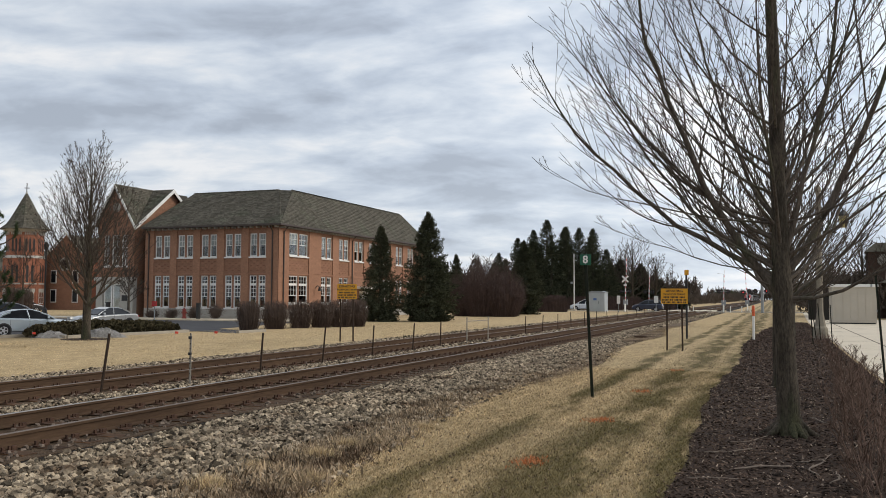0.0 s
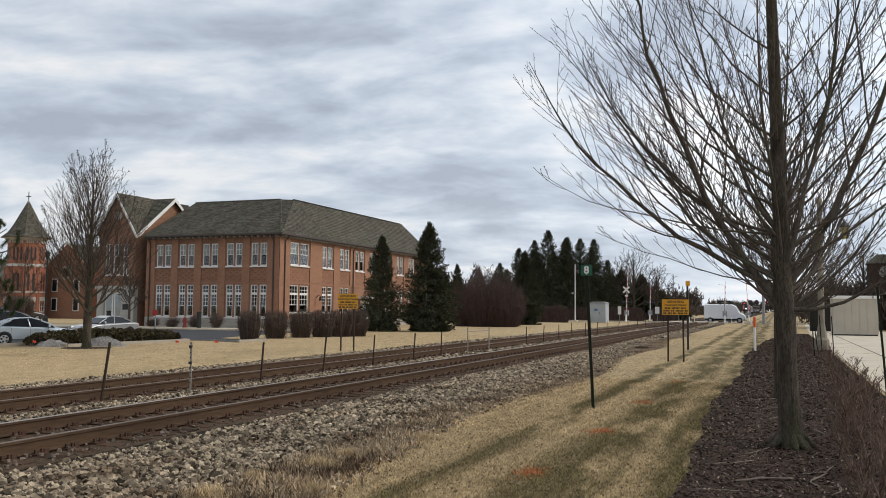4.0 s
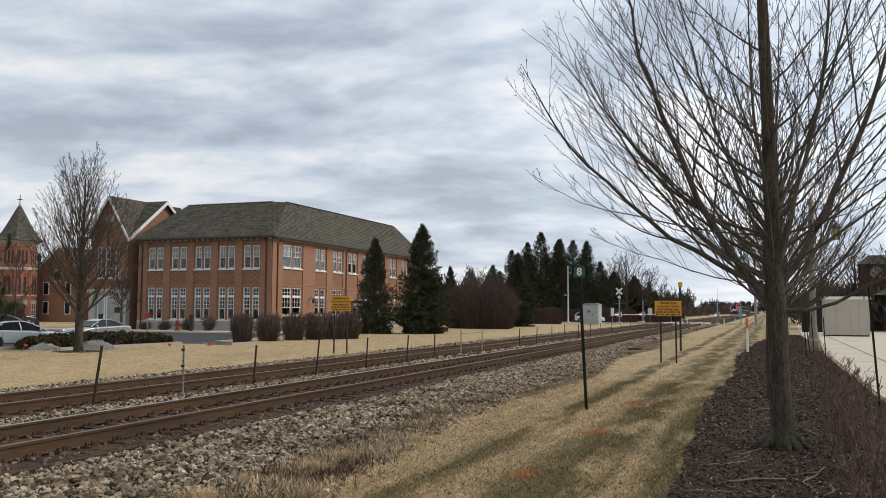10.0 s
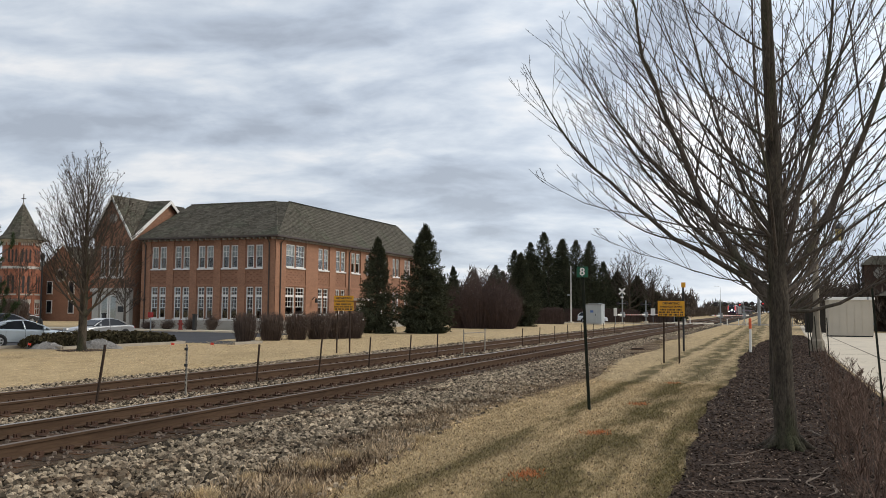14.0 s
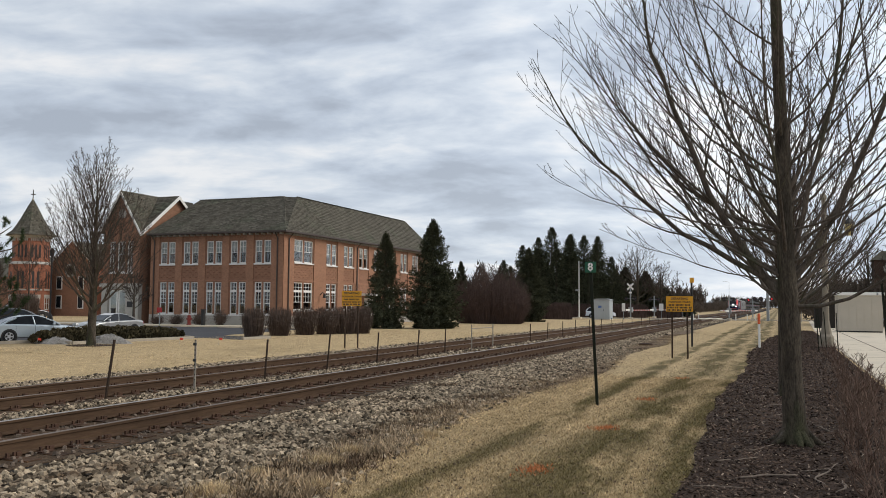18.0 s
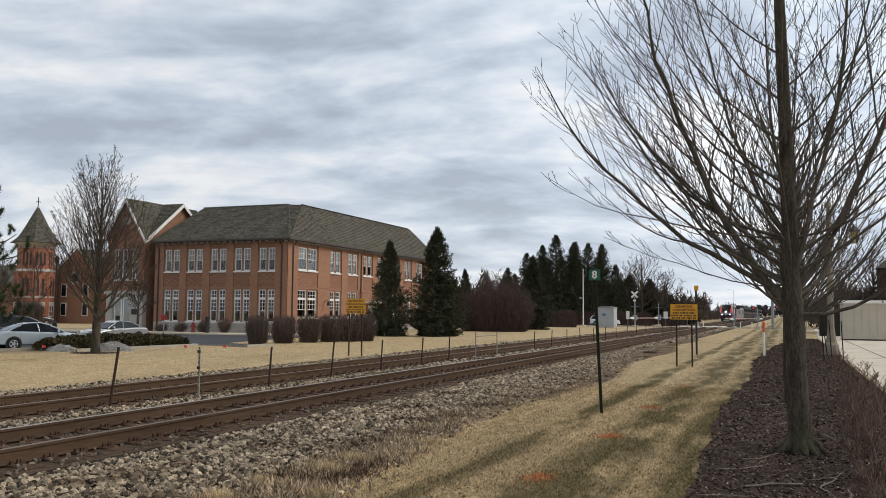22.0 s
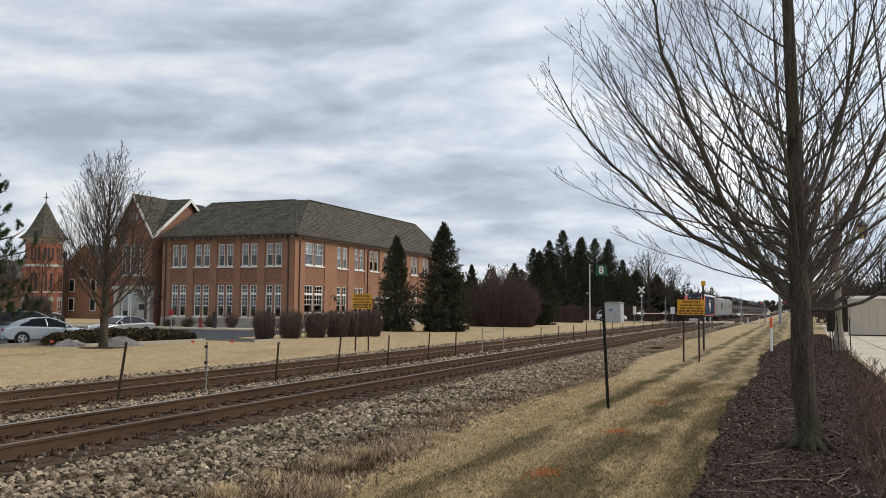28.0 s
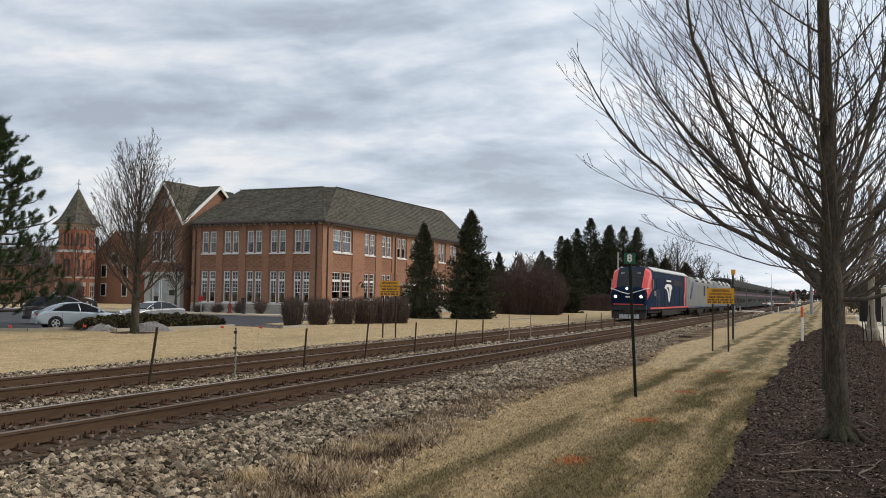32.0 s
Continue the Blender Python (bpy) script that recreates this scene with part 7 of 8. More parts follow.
def truck(parent, y, axles=2, r=0.51):
    b = part("bogie", Geo().box(1.12, y, 0.45, 0.14, 2.9 if axles == 2 else 3.6, 0.4).box(-1.12, y, 0.45, 0.14, 2.9, 0.4).box(0, y, 0.5, 2.2, 0.5, 0.35), M_UNDER, parent, "grimy steel bogie")
    for k in range(axles):
        yy = y + (k - (axles - 1) / 2) * 2.6
        for s in (-1, 1):
            part("wheel", Geo().disc((s * 0.75, yy, RAIL_TOP + r), (1, 0, 0), r, 0.13, 20), M_UNDER, b)
            part("axle_box", Geo().box(s * 1.14, yy, 0.5, 0.2, 0.36, 0.36), M_UNDER, b)
    return b


def lead_locomotive():
    t = thing("lead_locomotive", "navy passenger locomotive with red window surround and lit headlights", "locomotive", "passenger train")
    rows = [(0.0, 1.28, 2.35, 1.0, 0.7), (0.12, 1.36, 2.62, 0.95, 0.7), (0.22, 1.40, 2.75, 0.95, 0.7), (0.75, 1.45, 3.55, 0.95, 0.72), (1.25, 1.48, 4.12, 0.95, 0.74), (1.65, 1.49, 4.30, 0.95, 0.75), (2.6, 1.5, 4.36, 0.95, 0.75), (17.6, 1.5, 4.36, 0.95, 0.75), (21.4, 1.5, 4.36, 0.95, 0.75)]
    rings = hull(rows)
    part("body", Geo().loft(rings), M_NAVY, t, "navy blue body", smooth=False)
    part("windscreen", panel(rings, 2, 4, 5, 8, 0.02), M_CARGLASS, t, "dark windscreen")
    for k0, k1 in ((2, 5), (8, 11)):
        part("red_pillar", panel(rings, 2, 5, k0, k1, 0.016), M_LOCORED, t, "bright red pillar panel")
    part("brow", panel(rings, 4, 5, 5, 8, 0.018), M_NAVY, t)
    # white line dipping towards the middle of the nose
    g = Geo()
    for s in (-1, 1):
        g.tube([(s * 1.42, 0.25, 2.62), (s * 1.1, 0.10, 2.52), (s * 0.45, -0.02, 2.30), (0, -0.05, 2.18)], 0.035, 5)
        g.tube([(s * 1.50, 0.9, 2.66), (s * 1.42, 0.25, 2.62)], 0.03, 5)
    part("nose_line", g, M_WHITE, t, "white line round the nose")
    part("emblem", Geo().prism([(-0.28, 2.02), (0.28, 2.02), (0.1, 1.86), (0.0, 1.95), (-0.1, 1.86)], "y", -0.04, 0.02), M_WHITE, t, "pale abstract emblem")
    part("headlight", Geo().disc((-0.14, 0.16, 2.60), (0, 1, 0), 0.07, 0.16, 12).disc((0.14, 0.16, 2.60), (0, 1, 0), 0.07, 0.16, 12), M_GLOWWHITE, t, "lit twin headlight")
    for s in (-1, 1):
        ho = part("ditch_light_housing", Geo().disc((s * 0.98, -0.01, 1.98), (0, 1, 0), 0.19, 0.08, 16), M_BLACK, t)
        part("ditch_light", Geo().disc((s * 0.98, -0.06, 1.98), (0, 1, 0), 0.075, 0.05, 14), M_GLOWWHITE, ho, "lit ditch light")
        part("marker_lamp", Geo().disc((s * 1.05, -0.02, 1.28), (0, 1, 0), 0.08, 0.06, 10), M_TAIL, t)
        part("wiper", Geo().tube([(s * 0.5, 0.32, 2.95), (s * 0.2, 0.75, 3.55)], 0.014, 4), M_BLACK, t)
        part("reflection_lamp", Geo().box(s * 0.62, 0.98, 3.78, 0.3, 0.05, 0.07), M_LAMPGLASS, t)
    part("red_bumper_line", Geo().box(0, -0.06, 1.36, 2.3, 0.06, 0.07), M_LOCORED, t, "thin red line across the nose")
    part("anticlimber", Geo().add([(-1.36, -0.05, 0.95), (1.36, -0.05, 0.95), (1.36, -0.05, 1.33), (-1.36, -0.05, 1.33), (-1.40, 0.5, 0.95), (1.40, 0.5, 0.95), (1.40, 0.5, 1.33), (-1.40, 0.5, 1.33)], [(0, 1, 2, 3), (4, 5, 6, 7), (0, 1, 5, 4), (2, 3, 7, 6), (1, 2, 6, 5), (0, 3, 7, 4)]), M_BLACK, t, "black buffer beam")
    for s in (-0.55, -0.3, 0.3, 0.55):
        part("air_hose", Geo().tube([(s, -0.10, 1.1), (s, -0.26, 0.8), (s * 1.1, -0.2, 0.5)], 0.03, 5), M_BLACK, t)
    pl = part("pilot", Geo().add([(-1.35, 0.15, 0.95), (1.35, 0.15, 0.95), (1.25, -0.15, 0.3), (-1.25, -0.15, 0.3), (-1.35, 0.6, 0.95), (1.35, 0.6, 0.95), (1.25, 0.5, 0.3), (-1.25, 0.5, 0.3)], [(0, 1, 2, 3), (4, 5, 6, 7), (0, 1, 5, 4), (2, 3, 7, 6), (1, 2, 6, 5), (0, 3, 7, 4)]), M_UNDER, t, "dark snow plough pilot")
    part("step", Geo().box(0.1, -0.2, 0.3, 1.5, 0.06, 0.34), M_LOCOROOF, pl, "pale grey pilot plate")
    part("coupler", Geo().box(0, -0.35, 0.72, 0.3, 0.7, 0.3), M_UNDER, t)
    # side livery
    for s in (-1, 1):
        x = s * 1.505
        part("sill_stripe", Geo().span(x - 0.012, x + 0.012, 0.9, 21.3, 1.02, 1.16), M_LOCORED, t, "red sill stripe")
        part("rear_band", Geo().prism([(18.3, 1.17), (19.2, 1.17), (19.2, 2.0), (19.6, 2.5), (19.6, 3.95), (18.7, 3.95), (18.7, 2.6), (18.3, 2.1)], "x", x - 0.014, x + 0.014), M_LOCORED, t, "red band near the rear")
        part("rear_panel", Geo().span(x - 0.01, x + 0.01, 19.75, 21.35, 1.17, 3.95), M_LOCOGREY, t)
        part("side_emblem", Geo().prism([(7.2, 2.75), (8.0, 3.05), (9.4, 3.12), (10.8, 3.05), (11.4, 2.8), (10.9, 2.62), (10.5, 2.2), (10.1, 1.75), (9.6, 1.5), (9.2, 1.85), (9.0, 2.3), (8.4, 2.6)], "x", x - 0.014, x + 0.014), M_WHITE, t, "white abstract emblem")
        part("emblem_fold", Geo().prism([(8.3, 2.78), (9.2, 2.86), (9.75, 2.6), (9.75, 1.95), (9.45, 2.35), (9.1, 2.66)], "x", x - 0.018, x + 0.018), M_NAVY, t)
        part("name_bar", Geo().span(x - 0.014, x + 0.014, 8.3, 10.7, 3.3, 3.44), M_WHITE, t)
        for k in range(5):
            part("body_panel", Geo().span(x - 0.010, x + 0.010, 4.7 + k * 2.7, 7.3 + k * 2.7, 1.2, 3.55), M_NAVY, t)
        for k in range(3):
            part("side_grille", Geo().span(x - 0.016, x + 0.016, 12.4 + k * 1.7, 13.8 + k * 1.7, 3.0, 3.5), M_UNDER, t, "dark louvred grille")
        part("cab_handrail", Geo().tube([(s * 1.55, 4.45, 1.1), (s * 1.55, 4.45, 2.6)], 0.02, 5), M_GALV, t)
        part("skirt", Geo().span(s * 1.42 - 0.03, s * 1.42 + 0.03, 6.6, 14.8, 0.45, 0.95), M_UNDER, t)
        part("number_bar", Geo().span(x - 0.014, x + 0.014, 2.6, 3.4, 2.05, 2.45), M_LOCOGREY, t)
        part("cab_door", Geo().span(x - 0.012, x + 0.012, 3.6, 4.35, 1.3, 3.4), M_NAVY, t)
        part("cab_window", Geo().span(x - 0.014, x + 0.014, 1.75, 2.5, 2.75, 3.35), M_CARGLASS, t)
        part("mirror", Geo().box(s * 1.62, 1.55, 2.6, 0.08, 0.14, 0.75), M_GALV, t)
        part("grab_rail", Geo().tube([(s * 1.54, 3.5, 1.1), (s * 1.54, 3.5, 2.6)], 0.02, 5), M_GALV, t)
    part("roof_panel", panel(rings, 6, 8, 5, 8, 0.02), M_LOCOROOF, t, "pale grey roof")
    for s in (-1, 1):
        for k in range(8):
            part("roof_hatch", Geo().prism([(s * 1.45, 4.0), (s * 1.03, 4.30), (s * 1.06, 4.37), (s * 1.49, 4.06)], "y", 2.3 + k * 2.38, 4.6 + k * 2.38), M_LOCOROOF, t, "pale sloping roof panel")
    for y, w, l in ((8, 1.5, 3.2), (14, 1.6, 2.6), (18.6, 1.2, 1.6)):
        part("roof_vent", Geo().box(0, y, 4.36, w, l, 0.14), M_UNDER, t)
    part("horn", Geo().box(0.3, 2.4, 4.34, 0.3, 0.5, 0.14), M_BLACK, t)
    part("fuel_tank", Geo().box(0, 10.7, 0.35, 2.5, 6.0, 0.75), M_UNDER, t)
    part("underframe", Geo().span(-1.35, 1.35, 0.8, 21.2, 0.72, 0.98), M_UNDER, t)
    truck(t, 4.0)
    truck(t, 17.4)
    return t


def second_locomotive():
    t = thing("silver_locomotive", "silver-grey diesel locomotive with slanted nose and blue band", "locomotive", "passenger train")
    rows = [(0.3, 1.3, 2.2, 0.95, 0.7), (0.5, 1.42, 2.7, 0.95, 0.72), (1.5, 1.47, 4.05, 0.95, 0.74), (2.0, 1.5, 4.2, 0.95, 0.76), (20.6, 1.5, 4.2, 0.95, 0.76)]
    rings = hull(rows)
    part("body", Geo().loft(rings), M_LOCOGREY, t)
    part("windscreen", panel(rings, 1, 2, 5, 8, 0.02), M_CARGLASS, t)
    blue = material("dark_blue_band", (0.03, 0.07, 0.19), 0.4)
    for s in (-1, 1):
        x = s * 1.505
        part("blue_flash", Geo().prism([(1.0, 1.9), (1.9, 1.9), (3.6, 3.6), (2.4, 3.6)], "x", x - 0.012, x + 0.012), blue, t, "dark blue flash by the cab")
        part("sill_stripe", Geo().span(x - 0.012, x + 0.012, 0.8, 20.5, 1.0, 1.10), blue, t)
        for y in (11.2, 14.0):
            part("side_emblem" if y == 3.2 else "side_grille", Geo().span(x - 0.012, x + 0.012, y + 0.3, y + 1.5, 2.2, 3.3), M_UNDER if y != 3.2 else blue, t)
        for k in range(6):
            part("roof_hatch", Geo().prism([(s * 1.47, 3.66), (s * 1.16, 4.10), (s * 1.20, 4.17), (s * 1.51, 3.72)], "y", 5 + k * 2.5, 6.9 + k * 2.5), M_LOCOROOF if k % 2 else M_UNDER, t)
    for y, w, l in ((12, 1.7, 3.0), (17, 1.7, 3.0), (7, 1.2, 1.8)):
        part("roof_vent", Geo().box(0, y, 4.2, w, l, 0.15), M_UNDER, t)
    part("fuel_tank", Geo().box(0, 10.3, 0.35, 2.6, 5.0, 0.7), M_UNDER, t)
    part("underframe", Geo().span(-1.35, 1.35, 0.9, 20.4, 0.72, 0.98), M_UNDER, t)
    part("coupler", Geo().box(0, 0.1, 0.72, 0.3, 0.9, 0.3).box(0, 20.7, 0.72, 0.3, 0.7, 0.3), M_UNDER, t)
    truck(t, 4.2)
    truck(t, 16.6)
    return t


def coach():
    t = thing("double_deck_coach", "stainless double-deck passenger coach with two window rows", "railway coach", "passenger train")
    rows = [(0.15, 1.5, 4.72, 0.62, 0.82), (0.4, 1.55, 4.9, 0.55, 0.82), (25.2, 1.55, 4.9, 0.55, 0.82), (25.45, 1.5, 4.72, 0.62, 0.82)]
    rings = hull(rows)
    part("body", Geo().loft(rings), M_STEELCAR, t)
    part("roof_panel", panel(rings, 0, 3, 4, 9, 0.015), M_UNDER, t, "dark grimy roof")
    red, blue = material("red_stripe_paint", (0.28, 0.05, 0.045), 0.5), material("blue_stripe_paint", (0.05, 0.09, 0.25), 0.5)
    for s in (-1, 1):
        x = s * 1.555
        for m, z in ((red, 2.66), (blue, 2.55), (red, 2.44)):
            part("side_stripe", Geo().span(x - 0.008, x + 0.008, 0.5, 25.1, z, z + 0.06), m, t)
        for k in range(11):
            y = 1.8 + k * 2.1
            part("upper_window", Geo().span(x - 0.014, x + 0.014, y, y + 1.35, 3.1, 3.75), M_CARGLASS, t)
            if k not in (0, 5, 10):
                part("lower_window", Geo().span(x - 0.014, x + 0.014, y, y + 1.2, 1.35, 1.95), M_CARGLASS, t)
        part("door", Geo().span(x - 0.012, x + 0.012, 12.2, 13.3, 0.65, 2.3), M_UNDER, t)
        for z in (0.85, 1.05, 2.15, 4.0):
            part("corrugation", Geo().span(x - 0.02, x + 0.02, 0.5, 25.1, z, z + 0.05), M_STEELCAR, t)
    for y, out in ((0.0, -0.1), (25.6, 0.1)):
        part("gangway", Geo().box(0, y, 2.7, 1.3, 0.35, 2.1), M_BLACK, t, "black gangway bellows")
        part("coupler", Geo().box(0, y + out, 0.72, 0.3, 0.6, 0.3), M_UNDER, t)
    truck(t, 3.2)
    truck(t, 22.4)
    return t


TRAIN = [(lead_locomotive(), 0.0)]
silver = second_locomotive()
TRAIN += [(silver, 21.7), (copy_thing(silver, Matrix()), 42.9)]
car = coach()
TRAIN.append((car, 64.2))
for k in range(1, 9):
    TRAIN.append((copy_thing(car, Matrix()), 64.2 + 25.9 * k))

# ---------------------------------------------------------------- loose ground cover
def verge_x(y):
    """The wavering line between ballast and grass."""
    return -4.5 + 0.35 * np.sin(y * 0.31) - 0.028 * y


def bed_edge(y):
    return -1.14 + 0.11 * np.sin(y * 0.33 - 1.6) + 0.05 * np.sin(y * 1.9) + 0.22 * np.maximum(0, 1 - y / 11) + 0.05 * np.maximum(0, y - 46)


def build_cover():
    rng = np.random.default_rng(2)
    # ballast stones: thick on the shoulder, thinner on the verge
    def band(n, y0, y1, x0, x1, s0, s1, z, power=1.0):
        y = y0 + (y1 - y0) * rng.random(n) ** power
        x = rng.uniform(x0, x1, n)
        sc = rng.uniform(s0, s1, n)[:, None] * rng.uniform(0.65, 1.25, (n, 3))
        return np.stack([x, y, np.full(n, z) + rng.uniform(-0.012, 0.022, n)], -1), sc

    def edge(y):
        return np.where(y < 20, -4.9 - 0.08 * y, -6.5 - 0.014 * (y - 20))

    def shoulder(n):
        y = 5.5 + 17 * rng.random(n) ** 1.2
        x = -8.15 + (edge(y) + 8.15) * rng.random(n)
        sc = (0.03 + 0.062 * rng.random(n) ** 1.8)[:, None] * rng.uniform(0.65, 1.25, (n, 3))
        return np.stack([x, y, np.where(x < -7.2, -0.012, 0.012) + rng.uniform(-0.012, 0.03, n)], -1), sc

    lots = [shoulder(17000), band(9000, 22, 50, -8.15, -6.75, 0.05, 0.10, 0.01, 1.4), band(3800, 50, 126, -8.2, -7.2, 0.10, 0.18, 0.02, 1.3),
            band(4600, 8, 30, -12.5, -11.1, 0.035, 0.075, -0.01, 1.3), band(2200, 30, 90, -12.5, -11.1, 0.08, 0.14, -0.01, 1.3),
            band(4200, 10, 34, -16.7, -15.4, 0.05, 0.09, 0.025, 1.2), band(1800, 34, 100, -16.7, -15.4, 0.09, 0.15, 0.025, 1.3)]
    # along the outer side the stones thin out into the verge
    n = 6500
    y = 5.5 + 34 * rng.random(n) ** 1.3
    x = edge(y) + np.abs(rng.normal(0, 0.6, n))
    keep = x < verge_x(y) + 0.25
    lots.append((np.stack([x, y, rng.uniform(0.0, 0.02, n)], -1)[keep], (rng.uniform(0.03, 0.085, n)[:, None] * rng.uniform(0.65, 1.25, (n, 3)))[keep]))
    scatter("ballast_stones", STONE_V, STONE_F, np.concatenate([a for a, b in lots]), np.concatenate([b for a, b in lots]), M_STONE, rng, label="loose crushed ballast stones beside the rails", category="ballast")

    dirty = [band(1700, 7, 34, NEAR_C - 1.3, NEAR_C + 1.35, 0.035, 0.075, -0.015, 1.2), band(1300, 10, 38, FAR_C - 1.3, FAR_C + 1.35, 0.04, 0.075, -0.015, 1.2)]
    scatter("stained_stones", STONE_V, STONE_F, np.concatenate([a for a, b in dirty]), np.concatenate([b for a, b in dirty]), M_DIRTYSTONE, rng, label="rust-stained stones between the ties", category="ballast")
    blade_v, blade_f = [(-0.17, 0, 0), (0.17, 0, 0), (0.02, 0.25, 1.0)], [(0, 1, 2)]

    def turf(n, y0, y1, fx0, fx1, h0, h1, mat, label, power=1.4, name="turf"):
        y = y0 + (y1 - y0) * rng.random(n) ** power
        u = rng.random(n)
        x = fx0(y) + (fx1(y) - fx0(y)) * u
        h = rng.uniform(h0, h1, n)
        sc = np.stack([h * rng.uniform(0.5, 1.2, n), h, h], -1)
        p = np.stack([x, y, np.full(n, 0.0)], -1)
        scatter(name, blade_v, blade_f, p, sc, mat, rng, label=label, category="grass", flat=0.8)

    turf(150000, 6.6, 24, lambda y: verge_x(y) - 0.1, lambda y: bed_edge(y) + 0.05, 0.02, 0.05, M_BLADE, "short straw-coloured dormant grass blades")
    turf(40000, 24, 60, lambda y: verge_x(y) - 0.2, lambda y: bed_edge(y) + 0.05, 0.018, 0.038, M_BLADE, "short straw-coloured dormant grass blades", 1.3)
    turf(22000, 60, 127, lambda y: verge_x(y) - 0.2, lambda y: np.where(y < 77, bed_edge(y) + 0.05, 2.2 + 0 * y), 0.03, 0.06, M_BLADE, "short straw-coloured dormant grass by the crossing", 1.2)
    turf(40000, 24, 58, lambda y: -30.0 + 0 * y, lambda y: -17.0 + 0 * y, 0.03, 0.06, M_BLADE, "short straw-coloured dormant grass on the far lawn", 1.0)
    turf(36000, 12, 25, lambda y: -28.0 + 0 * y, lambda y: -16.9 + 0 * y, 0.02, 0.045, M_BLADE, "short straw-coloured dormant grass on the far lawn", 1.0)
    turf(9000, 17, 27, lambda y: -36.0 + 0.12 * (y - 20), lambda y: -28.0 + 0 * y, 0.03, 0.06, M_BLADE, "short straw-coloured dormant grass on the far lawn", 1.0)
    # matted dead grass over the verge soil
    turf(42000, 7, 62, lambda y: edge(y) + 0.1, lambda y: verge_x(y) + 0.1, 0.02, 0.05, M_WEED, "matted dead grass on the gravelly verge", 1.5, "dead_turf")
    # taller dead weeds in clumps along the verge
    n = 2300
    cy = 6.8 + 52 * rng.random(n) ** 1.5
    cx = verge_x(cy) - 0.02 - (verge_x(cy) - edge(cy)) * 0.95 * rng.random(n) ** 1.3
    cs = 0.35 + 1.5 * rng.random(n) ** 1.5
    k = 34
    px = np.repeat(cx, k) + rng.normal(0, 0.11, n * k) * np.repeat(cs, k)
    py = np.repeat(cy, k) + rng.normal(0, 0.11, n * k) * np.repeat(cs, k)
    h = rng.uniform(0.025, 0.085, n * k) * np.repeat(cs * np.clip(1.25 - cy / 34, 0.3, 1), k)
    scatter("verge_weeds", [(-0.12, 0, 0), (0.12, 0, 0), (0.02, 0.5, 1.0)], [(0, 1, 2)], np.stack([px, py, np.zeros(n * k)], -1), np.stack([h * 0.9, h, h], -1), M_WEED, rng, label="dead brown weeds along the ballast edge", category="weeds")
    # pale bunchgrass tufts
    for k, (x, y, s) in enumerate(((-5.35, 7.35, 1.0), (-5.15, 9.3, 0.9), (-5.2, 10.1, 0.8), (-4.6, 8.1, 0.7), (-5.5, 8.4, 0.7), (-4.9, 11.9, 0.7))):
        m = 900
        a = rng.uniform(0, 2 * np.pi, m)
        q = np.abs(rng.normal(0, 0.11, m)) * s
        hh = rng.uniform(0.10, 0.24, m) * s
        scatter("grass_tuft", [(-0.03, 0, 0), (0.03, 0, 0), (0.02, 0.45, 1.0)], [(0, 1, 2)], np.stack([x + np.cos(a) * q * 1.3, y + np.sin(a) * q, np.zeros(m)], -1), np.stack([hh * 0.8, hh, hh * 0.7], -1), M_BLADE, rng, label="pale dry bunchgrass tuft beside the ballast", category="grass")
    # mulch chips
    n = 26000
    y = 6.5 + 48 * rng.random(n) ** 2.1
    x = bed_edge(y) + (2.25 - bed_edge(y)) * rng.random(n)
    sc = (1 + y / 45)[:, None] * np.stack([0.015 + 0.075 * rng.random(n) ** 1.6, rng.uniform(0.01, 0.034, n), rng.uniform(0.006, 0.02, n)], -1)
    scatter("mulch_chips", STONE_V, STONE_F, np.stack([x, y, np.full(n, 0.024)], -1), sc, M_CHIP, rng, label="dark shredded bark chips", category="mulch")
    n = 4000
    y = rng.uniform(44, 76.5, n)
    x = bed_edge(y) + (2.4 - bed_edge(y)) * rng.random(n)
    scatter("mulch_chips", STONE_V, STONE_F, np.stack([x, y, np.full(n, 0.024)], -1), np.stack([rng.uniform(0.06, 0.16, n), rng.uniform(0.03, 0.08, n), rng.uniform(0.02, 0.04, n)], -1), M_CHIP, rng, label="dark shredded bark chips further along the bed", category="mulch")
    n = 3200
    y = 6.5 + 34 * rng.random(n) ** 1.5
    x = bed_edge(y) + (2.2 - bed_edge(y)) * rng.random(n)
    sc = np.stack([0.012 + 0.05 * rng.random(n) ** 3, rng.uniform(0.008, 0.02, n), rng.uniform(0.006, 0.012, n)], -1)
    scatter("pale_chips", STONE_V, STONE_F, np.stack([x, y, np.full(n, 0.034)], -1), sc, M_PALECHIP, rng, label="pale dry wood chips on the mulch", category="mulch")
    # soil crumbs and leaf bits lying in the grass
    n = 1800
    y = 7 + 30 * rng.random(n) ** 1.4
    x = verge_x(y) + (bed_edge(y) - verge_x(y)) * rng.random(n)
    scatter("soil_crumbs", STONE_V, STONE_F, np.stack([x, y, np.full(n, 0.02)], -1), np.stack([rng.uniform(0.012, 0.034, n), rng.uniform(0.01, 0.026, n), rng.uniform(0.01, 0.02, n)], -1), M_DIRT, rng, label="dark soil crumbs and leaf bits in the grass", category="soil")
    # sprayed marks on the grass
    for x, y, s in ((-2.73, 9.99, 1.0), (-2.62, 13.74, 1.0), (-2.6, 18.3, 0.5), (-2.5, 24.0, 0.4)):
        m = int(230 * s)
        p = np.stack([x + rng.normal(0, 0.10, m), y + rng.normal(0, 0.16, m), np.full(m, 0.004)], -1)
        h = rng.uniform(0.02, 0.048, m)
        scatter("paint_mark", blade_v, blade_f, p, np.stack([h * 1.3, h, h], -1), M_ORANGEPAINT, rng, label="orange marking paint sprayed on grass", category="paint mark")


build_cover()


